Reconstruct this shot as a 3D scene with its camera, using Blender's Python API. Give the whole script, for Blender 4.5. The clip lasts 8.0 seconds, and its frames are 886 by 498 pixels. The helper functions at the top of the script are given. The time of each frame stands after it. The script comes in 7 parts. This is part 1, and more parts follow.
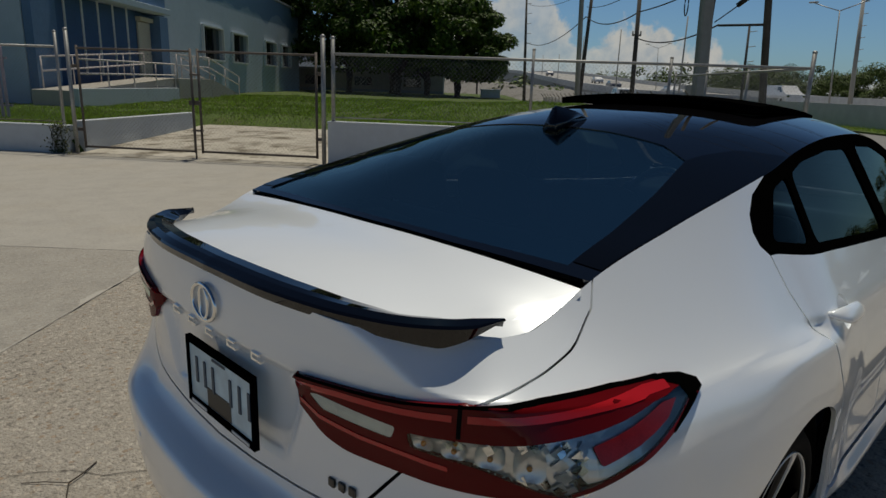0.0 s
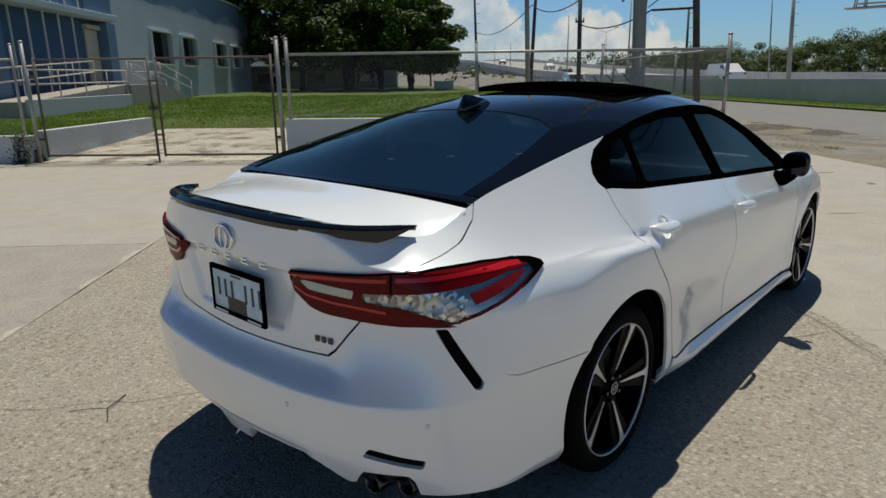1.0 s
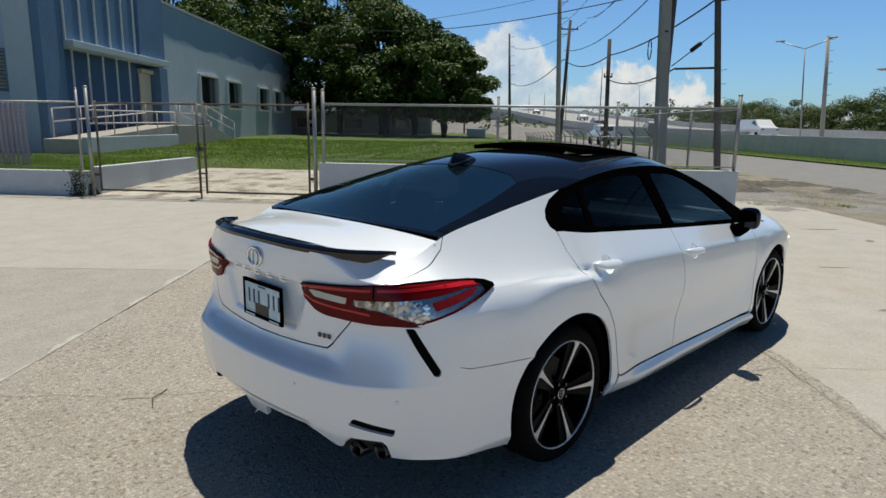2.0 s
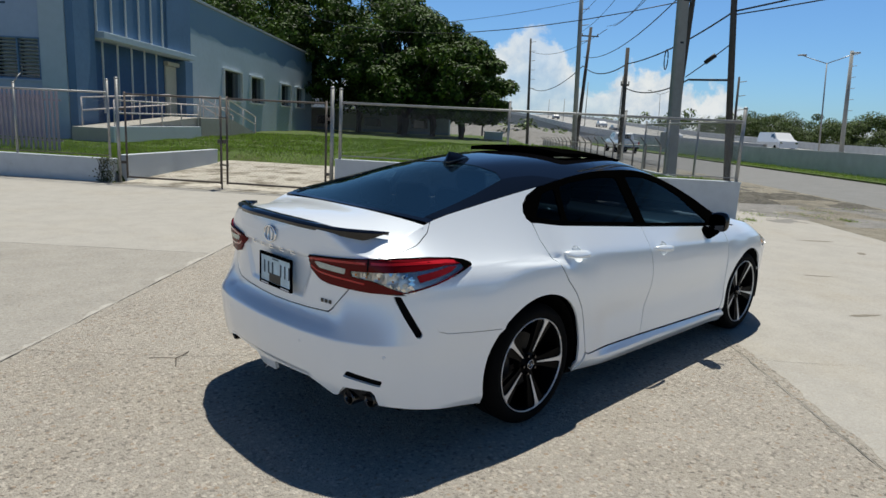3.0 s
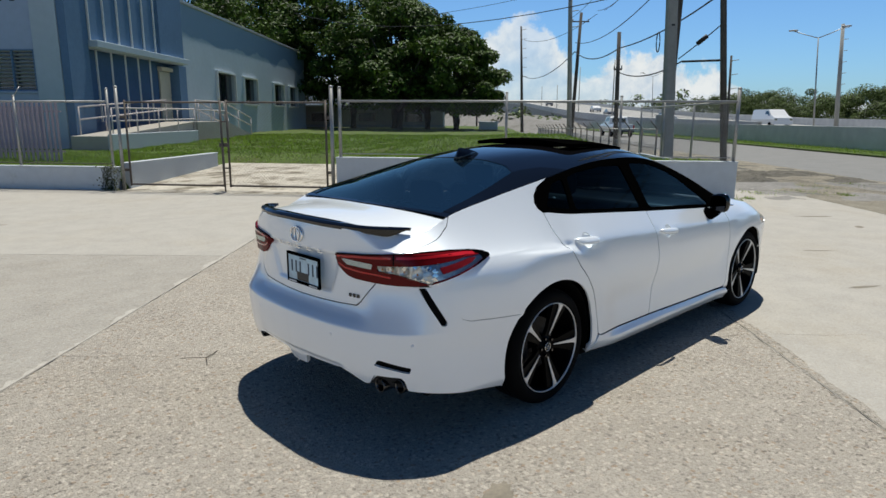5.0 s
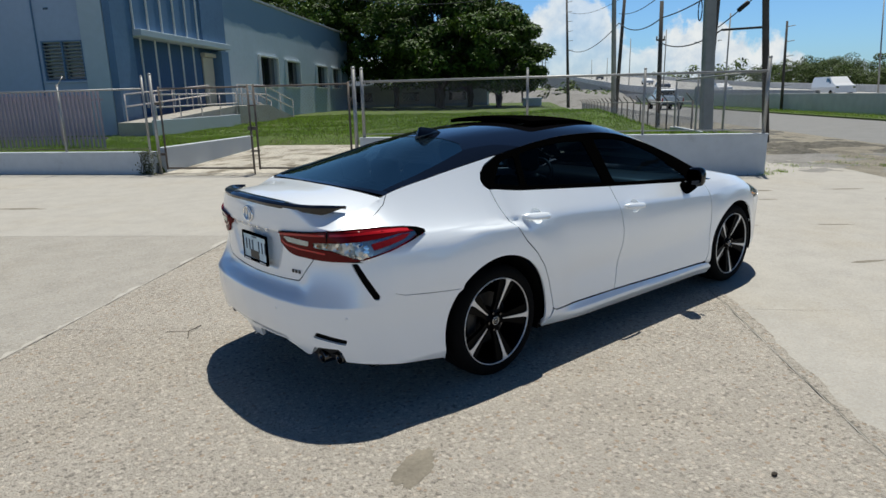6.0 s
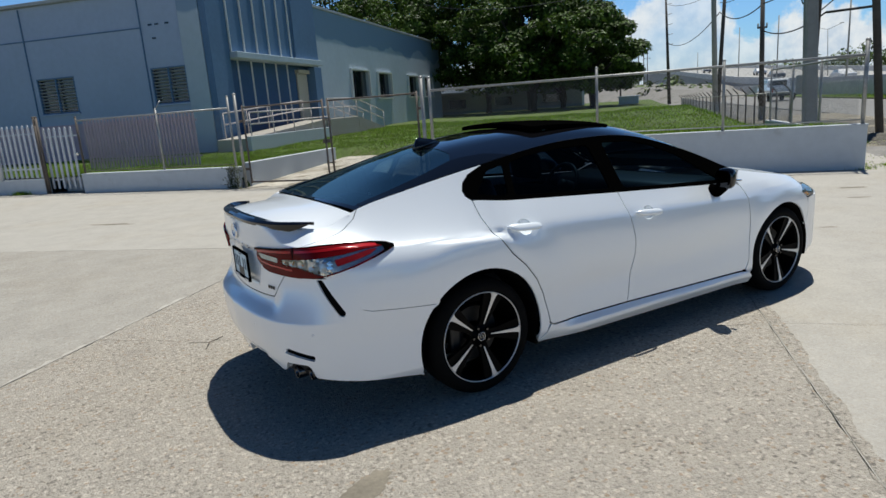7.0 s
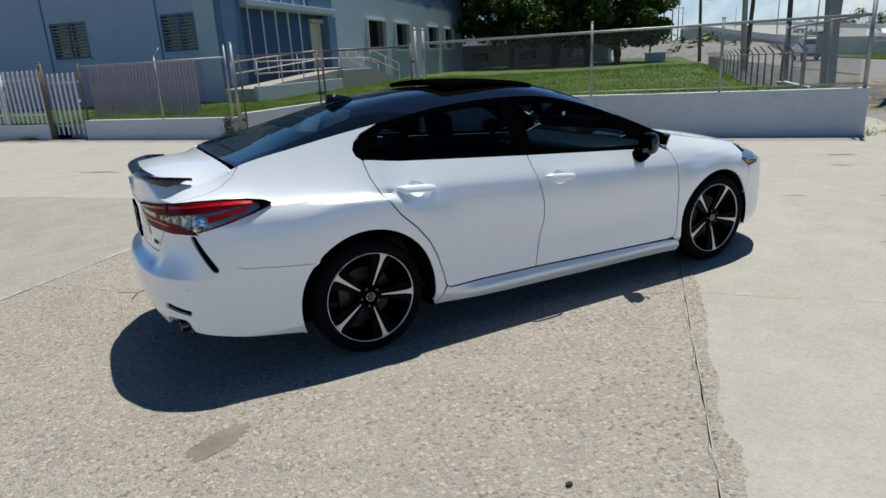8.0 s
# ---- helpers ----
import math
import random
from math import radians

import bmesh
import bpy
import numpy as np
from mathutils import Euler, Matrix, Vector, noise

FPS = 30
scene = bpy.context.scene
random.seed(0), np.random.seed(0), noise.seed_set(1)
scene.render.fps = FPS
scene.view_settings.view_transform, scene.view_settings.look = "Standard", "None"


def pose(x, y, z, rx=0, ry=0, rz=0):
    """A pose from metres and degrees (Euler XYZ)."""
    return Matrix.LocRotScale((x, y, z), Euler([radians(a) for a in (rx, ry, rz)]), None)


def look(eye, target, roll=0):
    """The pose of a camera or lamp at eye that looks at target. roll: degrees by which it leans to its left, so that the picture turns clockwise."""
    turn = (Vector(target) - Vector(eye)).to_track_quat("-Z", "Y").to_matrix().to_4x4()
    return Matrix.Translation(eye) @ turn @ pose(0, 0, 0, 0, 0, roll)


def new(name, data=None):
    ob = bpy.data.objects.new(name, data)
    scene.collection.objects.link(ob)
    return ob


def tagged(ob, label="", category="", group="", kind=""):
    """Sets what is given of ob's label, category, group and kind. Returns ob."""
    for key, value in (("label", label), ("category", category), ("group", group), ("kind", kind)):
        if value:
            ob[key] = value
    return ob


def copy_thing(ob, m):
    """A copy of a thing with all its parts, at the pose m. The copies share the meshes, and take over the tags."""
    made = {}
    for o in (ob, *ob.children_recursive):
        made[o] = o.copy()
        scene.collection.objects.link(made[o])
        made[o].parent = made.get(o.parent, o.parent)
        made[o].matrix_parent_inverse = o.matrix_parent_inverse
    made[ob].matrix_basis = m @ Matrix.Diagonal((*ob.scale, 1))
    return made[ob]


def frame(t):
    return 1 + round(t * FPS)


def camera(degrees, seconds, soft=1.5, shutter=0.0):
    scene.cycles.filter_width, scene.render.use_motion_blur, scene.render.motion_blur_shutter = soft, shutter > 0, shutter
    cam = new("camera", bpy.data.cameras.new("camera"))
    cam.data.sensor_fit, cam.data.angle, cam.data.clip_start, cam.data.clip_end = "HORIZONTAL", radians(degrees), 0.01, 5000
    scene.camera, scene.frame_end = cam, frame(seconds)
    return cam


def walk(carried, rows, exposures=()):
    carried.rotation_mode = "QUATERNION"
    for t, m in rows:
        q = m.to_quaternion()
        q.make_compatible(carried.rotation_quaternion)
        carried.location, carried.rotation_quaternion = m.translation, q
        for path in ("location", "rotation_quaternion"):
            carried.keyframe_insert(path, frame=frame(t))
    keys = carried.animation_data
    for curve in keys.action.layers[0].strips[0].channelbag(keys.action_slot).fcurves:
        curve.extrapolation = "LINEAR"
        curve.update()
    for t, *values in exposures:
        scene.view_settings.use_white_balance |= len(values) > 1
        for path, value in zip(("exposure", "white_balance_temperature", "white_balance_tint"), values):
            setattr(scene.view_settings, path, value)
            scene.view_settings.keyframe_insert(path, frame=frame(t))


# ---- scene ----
cam = camera(69.6, 8.0)
PATH = [
    (0, (-1.629, -1.284, 1.475), (-0.255, 0.082, 0.979), 2.0),
    (0.5, (-1.888, -1.575, 1.479), (-0.448, -0.265, 1.018), 0.5),
    (1, (-2.099, -1.871, 1.493), (-0.653, -0.589, 0.976), -0.7),
    (1.5, (-2.235, -2.221, 1.528), (-0.843, -0.87, 1.041), 2.6),
    (1.7, (-2.295, -2.324, 1.559), (-0.892, -0.956, 1.155), 1.0),
    (2.8, (-2.659, -2.771, 1.574), (-1.261, -1.384, 1.225), 2.0),
    (3, (-2.652, -2.87, 1.576), (-1.278, -1.466, 1.198), 2.9),
    (3.5, (-2.689, -2.945, 1.613), (-1.31, -1.537, 1.271), 2.7),
    (4, (-2.784, -2.924, 1.611), (-1.431, -1.494, 1.255), 1.0),
    (4.5, (-2.849, -2.877, 1.608), (-1.48, -1.477, 1.203), 0.3),
    (4.7, (-2.865, -2.868, 1.609), (-1.485, -1.477, 1.207), 0.0),
    (5.8, (-2.588, -3.319, 1.613), (-1.295, -1.858, 1.174), 0.3),
    (6, (-2.483, -3.397, 1.617), (-1.238, -1.902, 1.151), -1.3),
    (6.5, (-2.159, -3.488, 1.626), (-1.019, -1.901, 1.198), -0.6),
    (7, (-1.876, -3.71, 1.613), (-0.886, -2.028, 1.176), -4.2),
    (7.5, (-1.559, -3.989, 1.609), (-0.675, -2.279, 1.065), -2.8),
    (8, (-1.214, -4.065, 1.593), (-0.314, -2.372, 1.026), -3.1),
]
walk(cam, [(t, look(eye, target, roll)) for t, eye, target, roll in PATH],
     exposures=[(0, -0.92, 6950, 6), (0.5, -0.65, 6900, 6), (1.0, -0.38, 6850, 6), (1.5, -0.16, 6750, 6), (3.0, -0.06, 6400, 6), (4.5, -0.01, 6420, 6), (8, -0.01, 6280, 6)])

# ---- world, sun ----
SUN_WAY = Vector((0.275, 0.185, 1.0)).normalized()
world = bpy.data.worlds.new("sky_world")
scene.world = world
world.use_nodes = True
wn = world.node_tree.nodes
sky = wn.new("ShaderNodeTexSky")
sky.sky_type = "NISHITA"
sky.sun_disc = False
sky.sun_elevation = math.asin(SUN_WAY.z)
sky.sun_rotation = math.atan2(SUN_WAY.x, SUN_WAY.y)
sky.air_density = 1.0
sky.dust_density = 1.3
sky.ozone_density = 3.0
sky.altitude = 800
tint = wn.new("ShaderNodeMix")
tint.data_type, tint.blend_type = "RGBA", "MULTIPLY"
tint.inputs[0].default_value = 1.0
deep = wn.new("ShaderNodeMix")
deep.data_type = "RGBA"
deep.inputs[6].default_value = (0.70, 0.99, 1.28, 1)
deep.inputs[7].default_value = (0.36, 0.94, 1.62, 1)
world.node_tree.links.new(deep.outputs[2], tint.inputs[7])
world.node_tree.links.new(sky.outputs[0], tint.inputs[6])
# the haze brightens the sky towards the horizon
up = wn.new("ShaderNodeSeparateXYZ")
world.node_tree.links.new(wn.new("ShaderNodeTexCoord").outputs["Generated"], up.inputs[0])
haze = wn.new("ShaderNodeMapRange")
haze.interpolation_type = "SMOOTHSTEP"
for i, v in enumerate((0.19, 0.46, 1.95, 0.54)):
    haze.inputs[i + 1].default_value = v
world.node_tree.links.new(up.outputs[2], haze.inputs[0])
blue = wn.new("ShaderNodeMapRange")
blue.inputs[1].default_value, blue.inputs[2].default_value = 0.25, 0.8
world.node_tree.links.new(up.outputs[2], blue.inputs[0])
world.node_tree.links.new(blue.outputs[0], deep.inputs[0])
bright = wn.new("ShaderNodeVectorMath")
bright.operation = "SCALE"
world.node_tree.links.new(tint.outputs[2], bright.inputs[0])
world.node_tree.links.new(haze.outputs[0], bright.inputs["Scale"])
world.node_tree.links.new(bright.outputs[0], wn["Background"].inputs[0])


def cumulus_sky():
    """Heaped cumulus low over the horizon: soft-edged, by azimuth and elevation."""
    L = world.node_tree.links

    def calc(op, a, b=0.0, c=0.0):
        m = wn.new("ShaderNodeMath")
        m.operation = op
        for i, v in enumerate((a, b, c)):
            if isinstance(v, (int, float)):
                m.inputs[i].default_value = v
            else:
                L.new(v, m.inputs[i])
        return m.outputs[0]

    def span(v, lo, hi, a=0.0, b=1.0):
        r = wn.new("ShaderNodeMapRange")
        r.interpolation_type = "SMOOTHSTEP"
        for i, k in enumerate((lo, hi, a, b)):
            r.inputs[i + 1].default_value = k
        L.new(v, r.inputs[0])
        return r.outputs[0]

    def clump(scale, detail, rough, dist=0.0):
        t = wn.new("ShaderNodeTexNoise")
        t.inputs["Scale"].default_value = scale
        t.inputs["Detail"].default_value = detail
        t.inputs["Roughness"].default_value = rough
        t.inputs["Distortion"].default_value = dist
        L.new(tc.outputs["Generated"], t.inputs["Vector"])
        return t.outputs["Fac"]

    tc = wn.new("ShaderNodeTexCoord")
    sep = wn.new("ShaderNodeSeparateXYZ")
    L.new(tc.outputs["Generated"], sep.inputs[0])
    az = calc("MULTIPLY", calc("ARCTAN2", sep.outputs[1], sep.outputs[0]), 180 / math.pi)
    el = calc("MULTIPLY", calc("ARCSINE", sep.outputs[2]), 180 / math.pi)
    top = wn.new("ShaderNodeValToRGB")
    top.color_ramp.interpolation = "B_SPLINE"
    heaps = ((-60, 3.0), (0, 1.0), (17.6, 1.2), (22, 2.4), (24.5, 3.9), (27, 4.9), (30, 6.2), (32.5, 4.6), (34.8, 5.0), (37.2, 7.4), (40, 8.8), (45, 6.0), (60, 3.0), (110, 3.5))
    while len(top.color_ramp.elements) < len(heaps):
        top.color_ramp.elements.new(0.5)
    for e, (a, h) in zip(top.color_ramp.elements, heaps):
        e.position = (a + 60) / 170
        e.color = (h / 10, h / 10, h / 10, 1)
    L.new(span_lin(az, -60, 110), top.inputs[0])
    high = calc("MULTIPLY", top.outputs[0], 10.0)
    puff = calc("ADD", calc("MULTIPLY", calc("SUBTRACT", clump(16, 7, 0.62, 0.3), 0.5), 7.5), calc("MULTIPLY", calc("SUBTRACT", clump(60, 5, 0.6), 0.5), 1.6))
    body = calc("SUBTRACT", calc("ADD", high, puff), el)
    mask = calc("MULTIPLY", span(body, -0.25, 0.9), calc("MULTIPLY_ADD", span(clump(9, 4, 0.5), 0.3, 0.6), 0.35, 0.65))
    mask = calc("MULTIPLY", mask, span(el, -0.5, 0.3))
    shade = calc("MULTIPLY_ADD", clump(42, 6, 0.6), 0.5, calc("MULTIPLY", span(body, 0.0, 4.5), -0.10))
    col = wn.new("ShaderNodeMix")
    col.data_type = "RGBA"
    col.inputs[6].default_value = (0.62, 0.72, 0.85, 1)
    col.inputs[7].default_value = (0.98, 0.99, 1.0, 1)
    L.new(span(shade, 0.05, 0.30), col.inputs[0])
    bg = wn.new("ShaderNodeBackground")
    bg.inputs[1].default_value = 0.84
    L.new(col.outputs[2], bg.inputs[0])
    mx = wn.new("ShaderNodeMixShader")
    L.new(mask, mx.inputs[0])
    L.new(wn["Background"].outputs[0], mx.inputs[1])
    L.new(bg.outputs[0], mx.inputs[2])
    L.new(mx.outputs[0], wn["World Output"].inputs[0])


def span_lin(v, lo, hi):
    r = wn.new("ShaderNodeMapRange")
    r.inputs[1].default_value = lo
    r.inputs[2].default_value = hi
    world.node_tree.links.new(v, r.inputs[0])
    return r.outputs[0]


cumulus_sky()
wn["Background"].inputs[1].default_value = 0.050
sun = new("sun", bpy.data.lights.new("sun", "SUN"))
sun.data.energy = 5.0
sun.data.angle = radians(0.53)
sun.data.color = (1.0, 0.95, 0.87)
sun.matrix_world = look(SUN_WAY * 100, (0, 0, 0))

# ---- materials ----
def mat(name, color, rough=0.6, metal=0.0, coat=0.0, var=0.0, scale=8.0, bump=0.0, bscale=60.0, spec=0.5,
        coat_rough=0.03, stain=None, stain_scale=0.8, stain_lo=0.5, stain_hi=0.7, per_piece=0.0):
    """A principled material with two scales of colour variation, stains and fine relief, in metres."""
    m = bpy.data.materials.new(name)
    m.use_nodes = True
    nt = m.node_tree
    n, l = nt.nodes, nt.links
    b = n["Principled BSDF"]
    b.inputs["Roughness"].default_value = rough
    b.inputs["Metallic"].default_value = metal
    b.inputs["Coat Weight"].default_value = coat
    b.inputs["Coat Roughness"].default_value = coat_rough
    b.inputs["Specular IOR Level"].default_value = spec
    b.inputs["Base Color"].default_value = (*color, 1)
    tc = n.new("ShaderNodeTexCoord")
    col = None
    if var or stain or per_piece:
        big = n.new("ShaderNodeTexNoise")
        big.inputs["Scale"].default_value = scale * 0.12
        big.inputs["Detail"].default_value = 6
        small = n.new("ShaderNodeTexNoise")
        small.inputs["Scale"].default_value = scale
        small.inputs["Detail"].default_value = 8
        l.new(tc.outputs["Object"], big.inputs["Vector"])
        l.new(tc.outputs["Object"], small.inputs["Vector"])
        add = n.new("ShaderNodeMath")
        add.operation = "ADD"
        l.new(big.outputs["Fac"], add.inputs[0])
        l.new(small.outputs["Fac"], add.inputs[1])
        src = add.outputs[0]
        if per_piece:
            oi = n.new("ShaderNodeObjectInfo")
            pp = n.new("ShaderNodeMath")
            pp.operation = "MULTIPLY_ADD"
            pp.inputs[1].default_value = per_piece
            l.new(oi.outputs["Random"], pp.inputs[0])
            l.new(src, pp.inputs[2])
            src = pp.outputs[0]
        mr = n.new("ShaderNodeMapRange")
        mr.inputs[1].default_value = 0.6
        mr.inputs[2].default_value = 1.4 + per_piece
        mr.inputs[3].default_value = 1 - var
        mr.inputs[4].default_value = 1 + var
        l.new(src, mr.inputs[0])
        mul = n.new("ShaderNodeVectorMath")
        mul.operation = "SCALE"
        mul.inputs[0].default_value = color
        l.new(mr.outputs[0], mul.inputs["Scale"])
        col = mul.outputs[0]
        if stain:
            sn = n.new("ShaderNodeTexNoise")
            sn.inputs["Scale"].default_value = stain_scale
            sn.inputs["Detail"].default_value = 10
            sn.inputs["Roughness"].default_value = 0.65
            l.new(tc.outputs["Object"], sn.inputs["Vector"])
            sr = n.new("ShaderNodeMapRange")
            sr.inputs[1].default_value = stain_lo
            sr.inputs[2].default_value = stain_hi
            l.new(sn.outputs["Fac"], sr.inputs[0])
            mx = n.new("ShaderNodeMix")
            mx.data_type = "RGBA"
            mx.inputs[7].default_value = (*stain, 1)
            l.new(sr.outputs[0], mx.inputs[0])
            l.new(col, mx.inputs[6])
            col = mx.outputs[2]
        l.new(col, b.inputs["Base Color"])
    if bump:
        bn = n.new("ShaderNodeTexNoise")
        bn.inputs["Scale"].default_value = bscale
        bn.inputs["Detail"].default_value = 6
        l.new(tc.outputs["Object"], bn.inputs["Vector"])
        bp = n.new("ShaderNodeBump")
        bp.inputs["Strength"].default_value = 1.0
        bp.inputs["Distance"].default_value = bump
        l.new(bn.outputs["Fac"], bp.inputs["Height"])
        l.new(bp.outputs[0], b.inputs["Normal"])
    return m


def glass_mat(name, tint, gloss=0.02, ior=1.5):
    """Thin tinted glass: tinted see-through, with Fresnel gloss on top."""
    m = bpy.data.materials.new(name)
    m.use_nodes = True
    n, l = m.node_tree.nodes, m.node_tree.links
    n.remove(n["Principled BSDF"])
    tr = n.new("ShaderNodeBsdfTransparent")
    tr.inputs[0].default_value = (*tint, 1)
    gl = n.new("ShaderNodeBsdfGlossy")
    gl.inputs["Roughness"].default_value = gloss
    gl.inputs[0].default_value = (0.86, 0.96, 0.86, 1)
    fr = n.new("ShaderNodeFresnel")
    fr.inputs[0].default_value = ior
    mx = n.new("ShaderNodeMixShader")
    l.new(fr.outputs[0], mx.inputs[0])
    l.new(tr.outputs[0], mx.inputs[1])
    l.new(gl.outputs[0], mx.inputs[2])
    l.new(mx.outputs[0], n["Material Output"].inputs[0])
    return m


M_PAINT = mat("pearl_white_paint", (0.90, 0.935, 0.965), 0.28, 0.13, 0.85, coat_rough=0.015)
M_PAINT.node_tree.nodes["Principled BSDF"].inputs["Coat IOR"].default_value = 1.55
M_BLACK = mat("gloss_black_paint", (0.003, 0.003, 0.004), 0.3, 0.0, 1.0, spec=0.0, coat_rough=0.02)
M_BLACK.node_tree.nodes["Principled BSDF"].inputs["Coat IOR"].default_value = 1.6
M_ROOF = mat("gloss_black_roof", (0.004, 0.004, 0.005), 0.3, 0.0, 1.0, spec=0.0, coat_rough=0.02)
M_ROOF.node_tree.nodes["Principled BSDF"].inputs["Coat IOR"].default_value = 1.7
# the roof's black with weaker reflection, so the rear pillars look darker
M_PILLAR_DIM = mat("dimmed_pillar_black", (0.003, 0.003, 0.0035), 0.35, 0.0, 1.0, spec=0.0, coat_rough=0.06)
M_PILLAR_DIM.node_tree.nodes["Principled BSDF"].inputs["Coat IOR"].default_value = 1.3
M_SURR = mat("satin_black_window_frame", (0.0015, 0.0015, 0.0015), 0.7, spec=0.0)
M_SPOKE = mat("black_wheel_paint", (0.0018, 0.0018, 0.002), 0.4, spec=0.05)
M_MIRROR = mat("dark_mirror_glass", (0.03, 0.033, 0.04), 0.03, 1.0)
M_TRIM = mat("satin_black_plastic", (0.012, 0.012, 0.013), 0.45)
M_UNDER = mat("underbody_black", (0.003, 0.003, 0.003), 0.9, spec=0.1)
M_GLASS_D = glass_mat("dark_tinted_glass", (0.34, 0.43, 0.46), 0.02, 5.2)
M_GLASS_S = glass_mat("black_tinted_side_glass", (0.10, 0.13, 0.16), 0.02, 1.17)
M_GLASS_F = glass_mat("lighter_tinted_glass", (0.26, 0.38, 0.46), 0.02, 1.20)
M_CLEAR = glass_mat("clear_lens", (0.92, 0.92, 0.92))
M_RUBBER = mat("tyre_rubber", (0.005, 0.005, 0.005), 0.85, var=0.2, scale=40, spec=0.08)
M_ALLOY = mat("machined_alloy", (0.72, 0.72, 0.72), 0.35, 0.5)
M_CHROME = mat("chrome", (0.85, 0.85, 0.85), 0.06, 1.0)
M_EXH = mat("sooty_chrome", (0.085, 0.085, 0.088), 0.2, 1.0, var=0.3, scale=20)
M_DISC = mat("brake_steel", (0.02, 0.02, 0.02), 0.5, 0.4)
M_RED = mat("red_lens", (0.46, 0.010, 0.012), 0.10, 0.0, 0.8, spec=0.2)
M_RED_D = mat("deep_red_lens", (0.115, 0.003, 0.004), 0.06, 0.0, 0.35, spec=0.0)
M_RED_R = mat("red_reflex_lens", (0.15, 0.008, 0.010), 0.15, 0.0, 0.5, spec=0.1, var=0.3, scale=300)
M_AMBER = mat("amber_bulb", (0.75, 0.28, 0.03), 0.15, coat=0.6)
M_SEAT = mat("black_seat_leather", (0.02, 0.02, 0.02), 0.5, var=0.2, scale=30)
M_PAPER = mat("white_paper", (0.7, 0.68, 0.62), 0.8)
M_PLATE = mat("plate_blue_white", (0.56, 0.72, 0.80), 0.4, var=0.3, scale=18)
M_PLATE_TXT = mat("plate_ink", (0.03, 0.06, 0.10), 0.5)


def concrete(name, color, speck, speck_amt, grain, blotch, stain, stain_amt, bump, stones=0.0):
    """Worn concrete: aggregate specks, finer grain, hand-sized blotches, large stains."""
    m = bpy.data.materials.new(name)
    m.use_nodes = True
    n, l = m.node_tree.nodes, m.node_tree.links
    b = n["Principled BSDF"]
    b.inputs["Roughness"].default_value = 0.9
    b.inputs["Specular IOR Level"].default_value = 0.25
    tc = n.new("ShaderNodeTexCoord")

    def tex(kind, scale, detail=4.0, rough=0.6):
        t = n.new(kind)
        t.inputs["Scale"].default_value = scale
        if kind == "ShaderNodeTexNoise":
            t.inputs["Detail"].default_value = detail
            t.inputs["Roughness"].default_value = rough
        l.new(tc.outputs["Object"], t.inputs["Vector"])
        return t

    def ramp(src, lo, hi, a, c):
        r = n.new("ShaderNodeMapRange")
        for k, v in enumerate((lo, hi, a, c)):
            r.inputs[k + 1].default_value = v
        l.new(src, r.inputs[0])
        return r.outputs[0]

    def mix(fac, a, c):
        x = n.new("ShaderNodeMix")
        x.data_type = "RGBA"
        l.new(fac, x.inputs[0])
        if isinstance(a, tuple):
            x.inputs[6].default_value = (*a, 1)
        else:
            l.new(a, x.inputs[6])
        x.inputs[7].default_value = (*c, 1)
        return x.outputs[2]

    big = tex("ShaderNodeTexNoise", 0.55, 9, 0.68)
    mid = tex("ShaderNodeTexNoise", 2.6, 8, 0.70)
    fine = tex("ShaderNodeTexNoise", 58.0, 4, 0.8)
    vor = tex("ShaderNodeTexVoronoi", 85.0)
    col = mix(ramp(big.outputs["Fac"], 0.50, 0.72, 0.0, stain_amt), color, stain)
    col = mix(ramp(mid.outputs["Fac"], 0.48, 0.64, 0.0, blotch), col, tuple(c * 0.74 for c in color))
    mid2 = tex("ShaderNodeTexNoise", 19.0, 4, 0.7)
    col = mix(ramp(mid2.outputs["Fac"], 0.53, 0.66, 0.0, speck_amt * 0.6), col, tuple(c * 0.66 for c in color))
    col = mix(ramp(mid2.outputs["Fac"], 0.45, 0.32, 0.0, speck_amt * 0.5), col, tuple(min(1, c * 1.25) for c in color))
    col = mix(ramp(mid.outputs["Fac"], 0.48, 0.36, 0.0, blotch), col, tuple(min(1, c * 1.18) for c in color))
    # stones of the aggregate, each of its own tone, and the pits between them
    stone = tex("ShaderNodeTexVoronoi", 36.0)
    tone = n.new("ShaderNodeSeparateColor")
    l.new(stone.outputs["Color"], tone.inputs[0])
    near = ramp(stone.outputs["Distance"], 0.48, 0.36, 0.0, 1.0)
    for src, lo, hi, c in ((tone.outputs[0], 0.70, 0.80, tuple(k * 0.55 for k in color)), (tone.outputs[1], 0.74, 0.82, (color[0] * 0.86, color[1] * 0.70, color[2] * 0.56)),
                           (tone.outputs[2], 0.64, 0.74, tuple(min(1, k * 1.38) for k in color))):
        both = n.new("ShaderNodeMath")
        both.operation = "MULTIPLY"
        l.new(near, both.inputs[0])
        l.new(ramp(src, lo, hi, 0.0, stones), both.inputs[1])
        col = mix(both.outputs[0], col, c)
    pit = tex("ShaderNodeTexNoise", 30.0, 3, 0.55)
    patch = tex("ShaderNodeTexNoise", 1.1, 5, 0.6)
    worn = n.new("ShaderNodeMath")
    worn.operation = "MULTIPLY"
    l.new(ramp(pit.outputs["Fac"], 0.57, 0.64, 0.0, stones), worn.inputs[0])
    l.new(ramp(patch.outputs["Fac"], 0.36, 0.60, 0.25, 1.0), worn.inputs[1])
    col = mix(worn.outputs[0], col, tuple(k * 0.30 for k in color))
    col = mix(ramp(fine.outputs["Fac"], 0.53, 0.62, 0.0, speck_amt), col, speck)
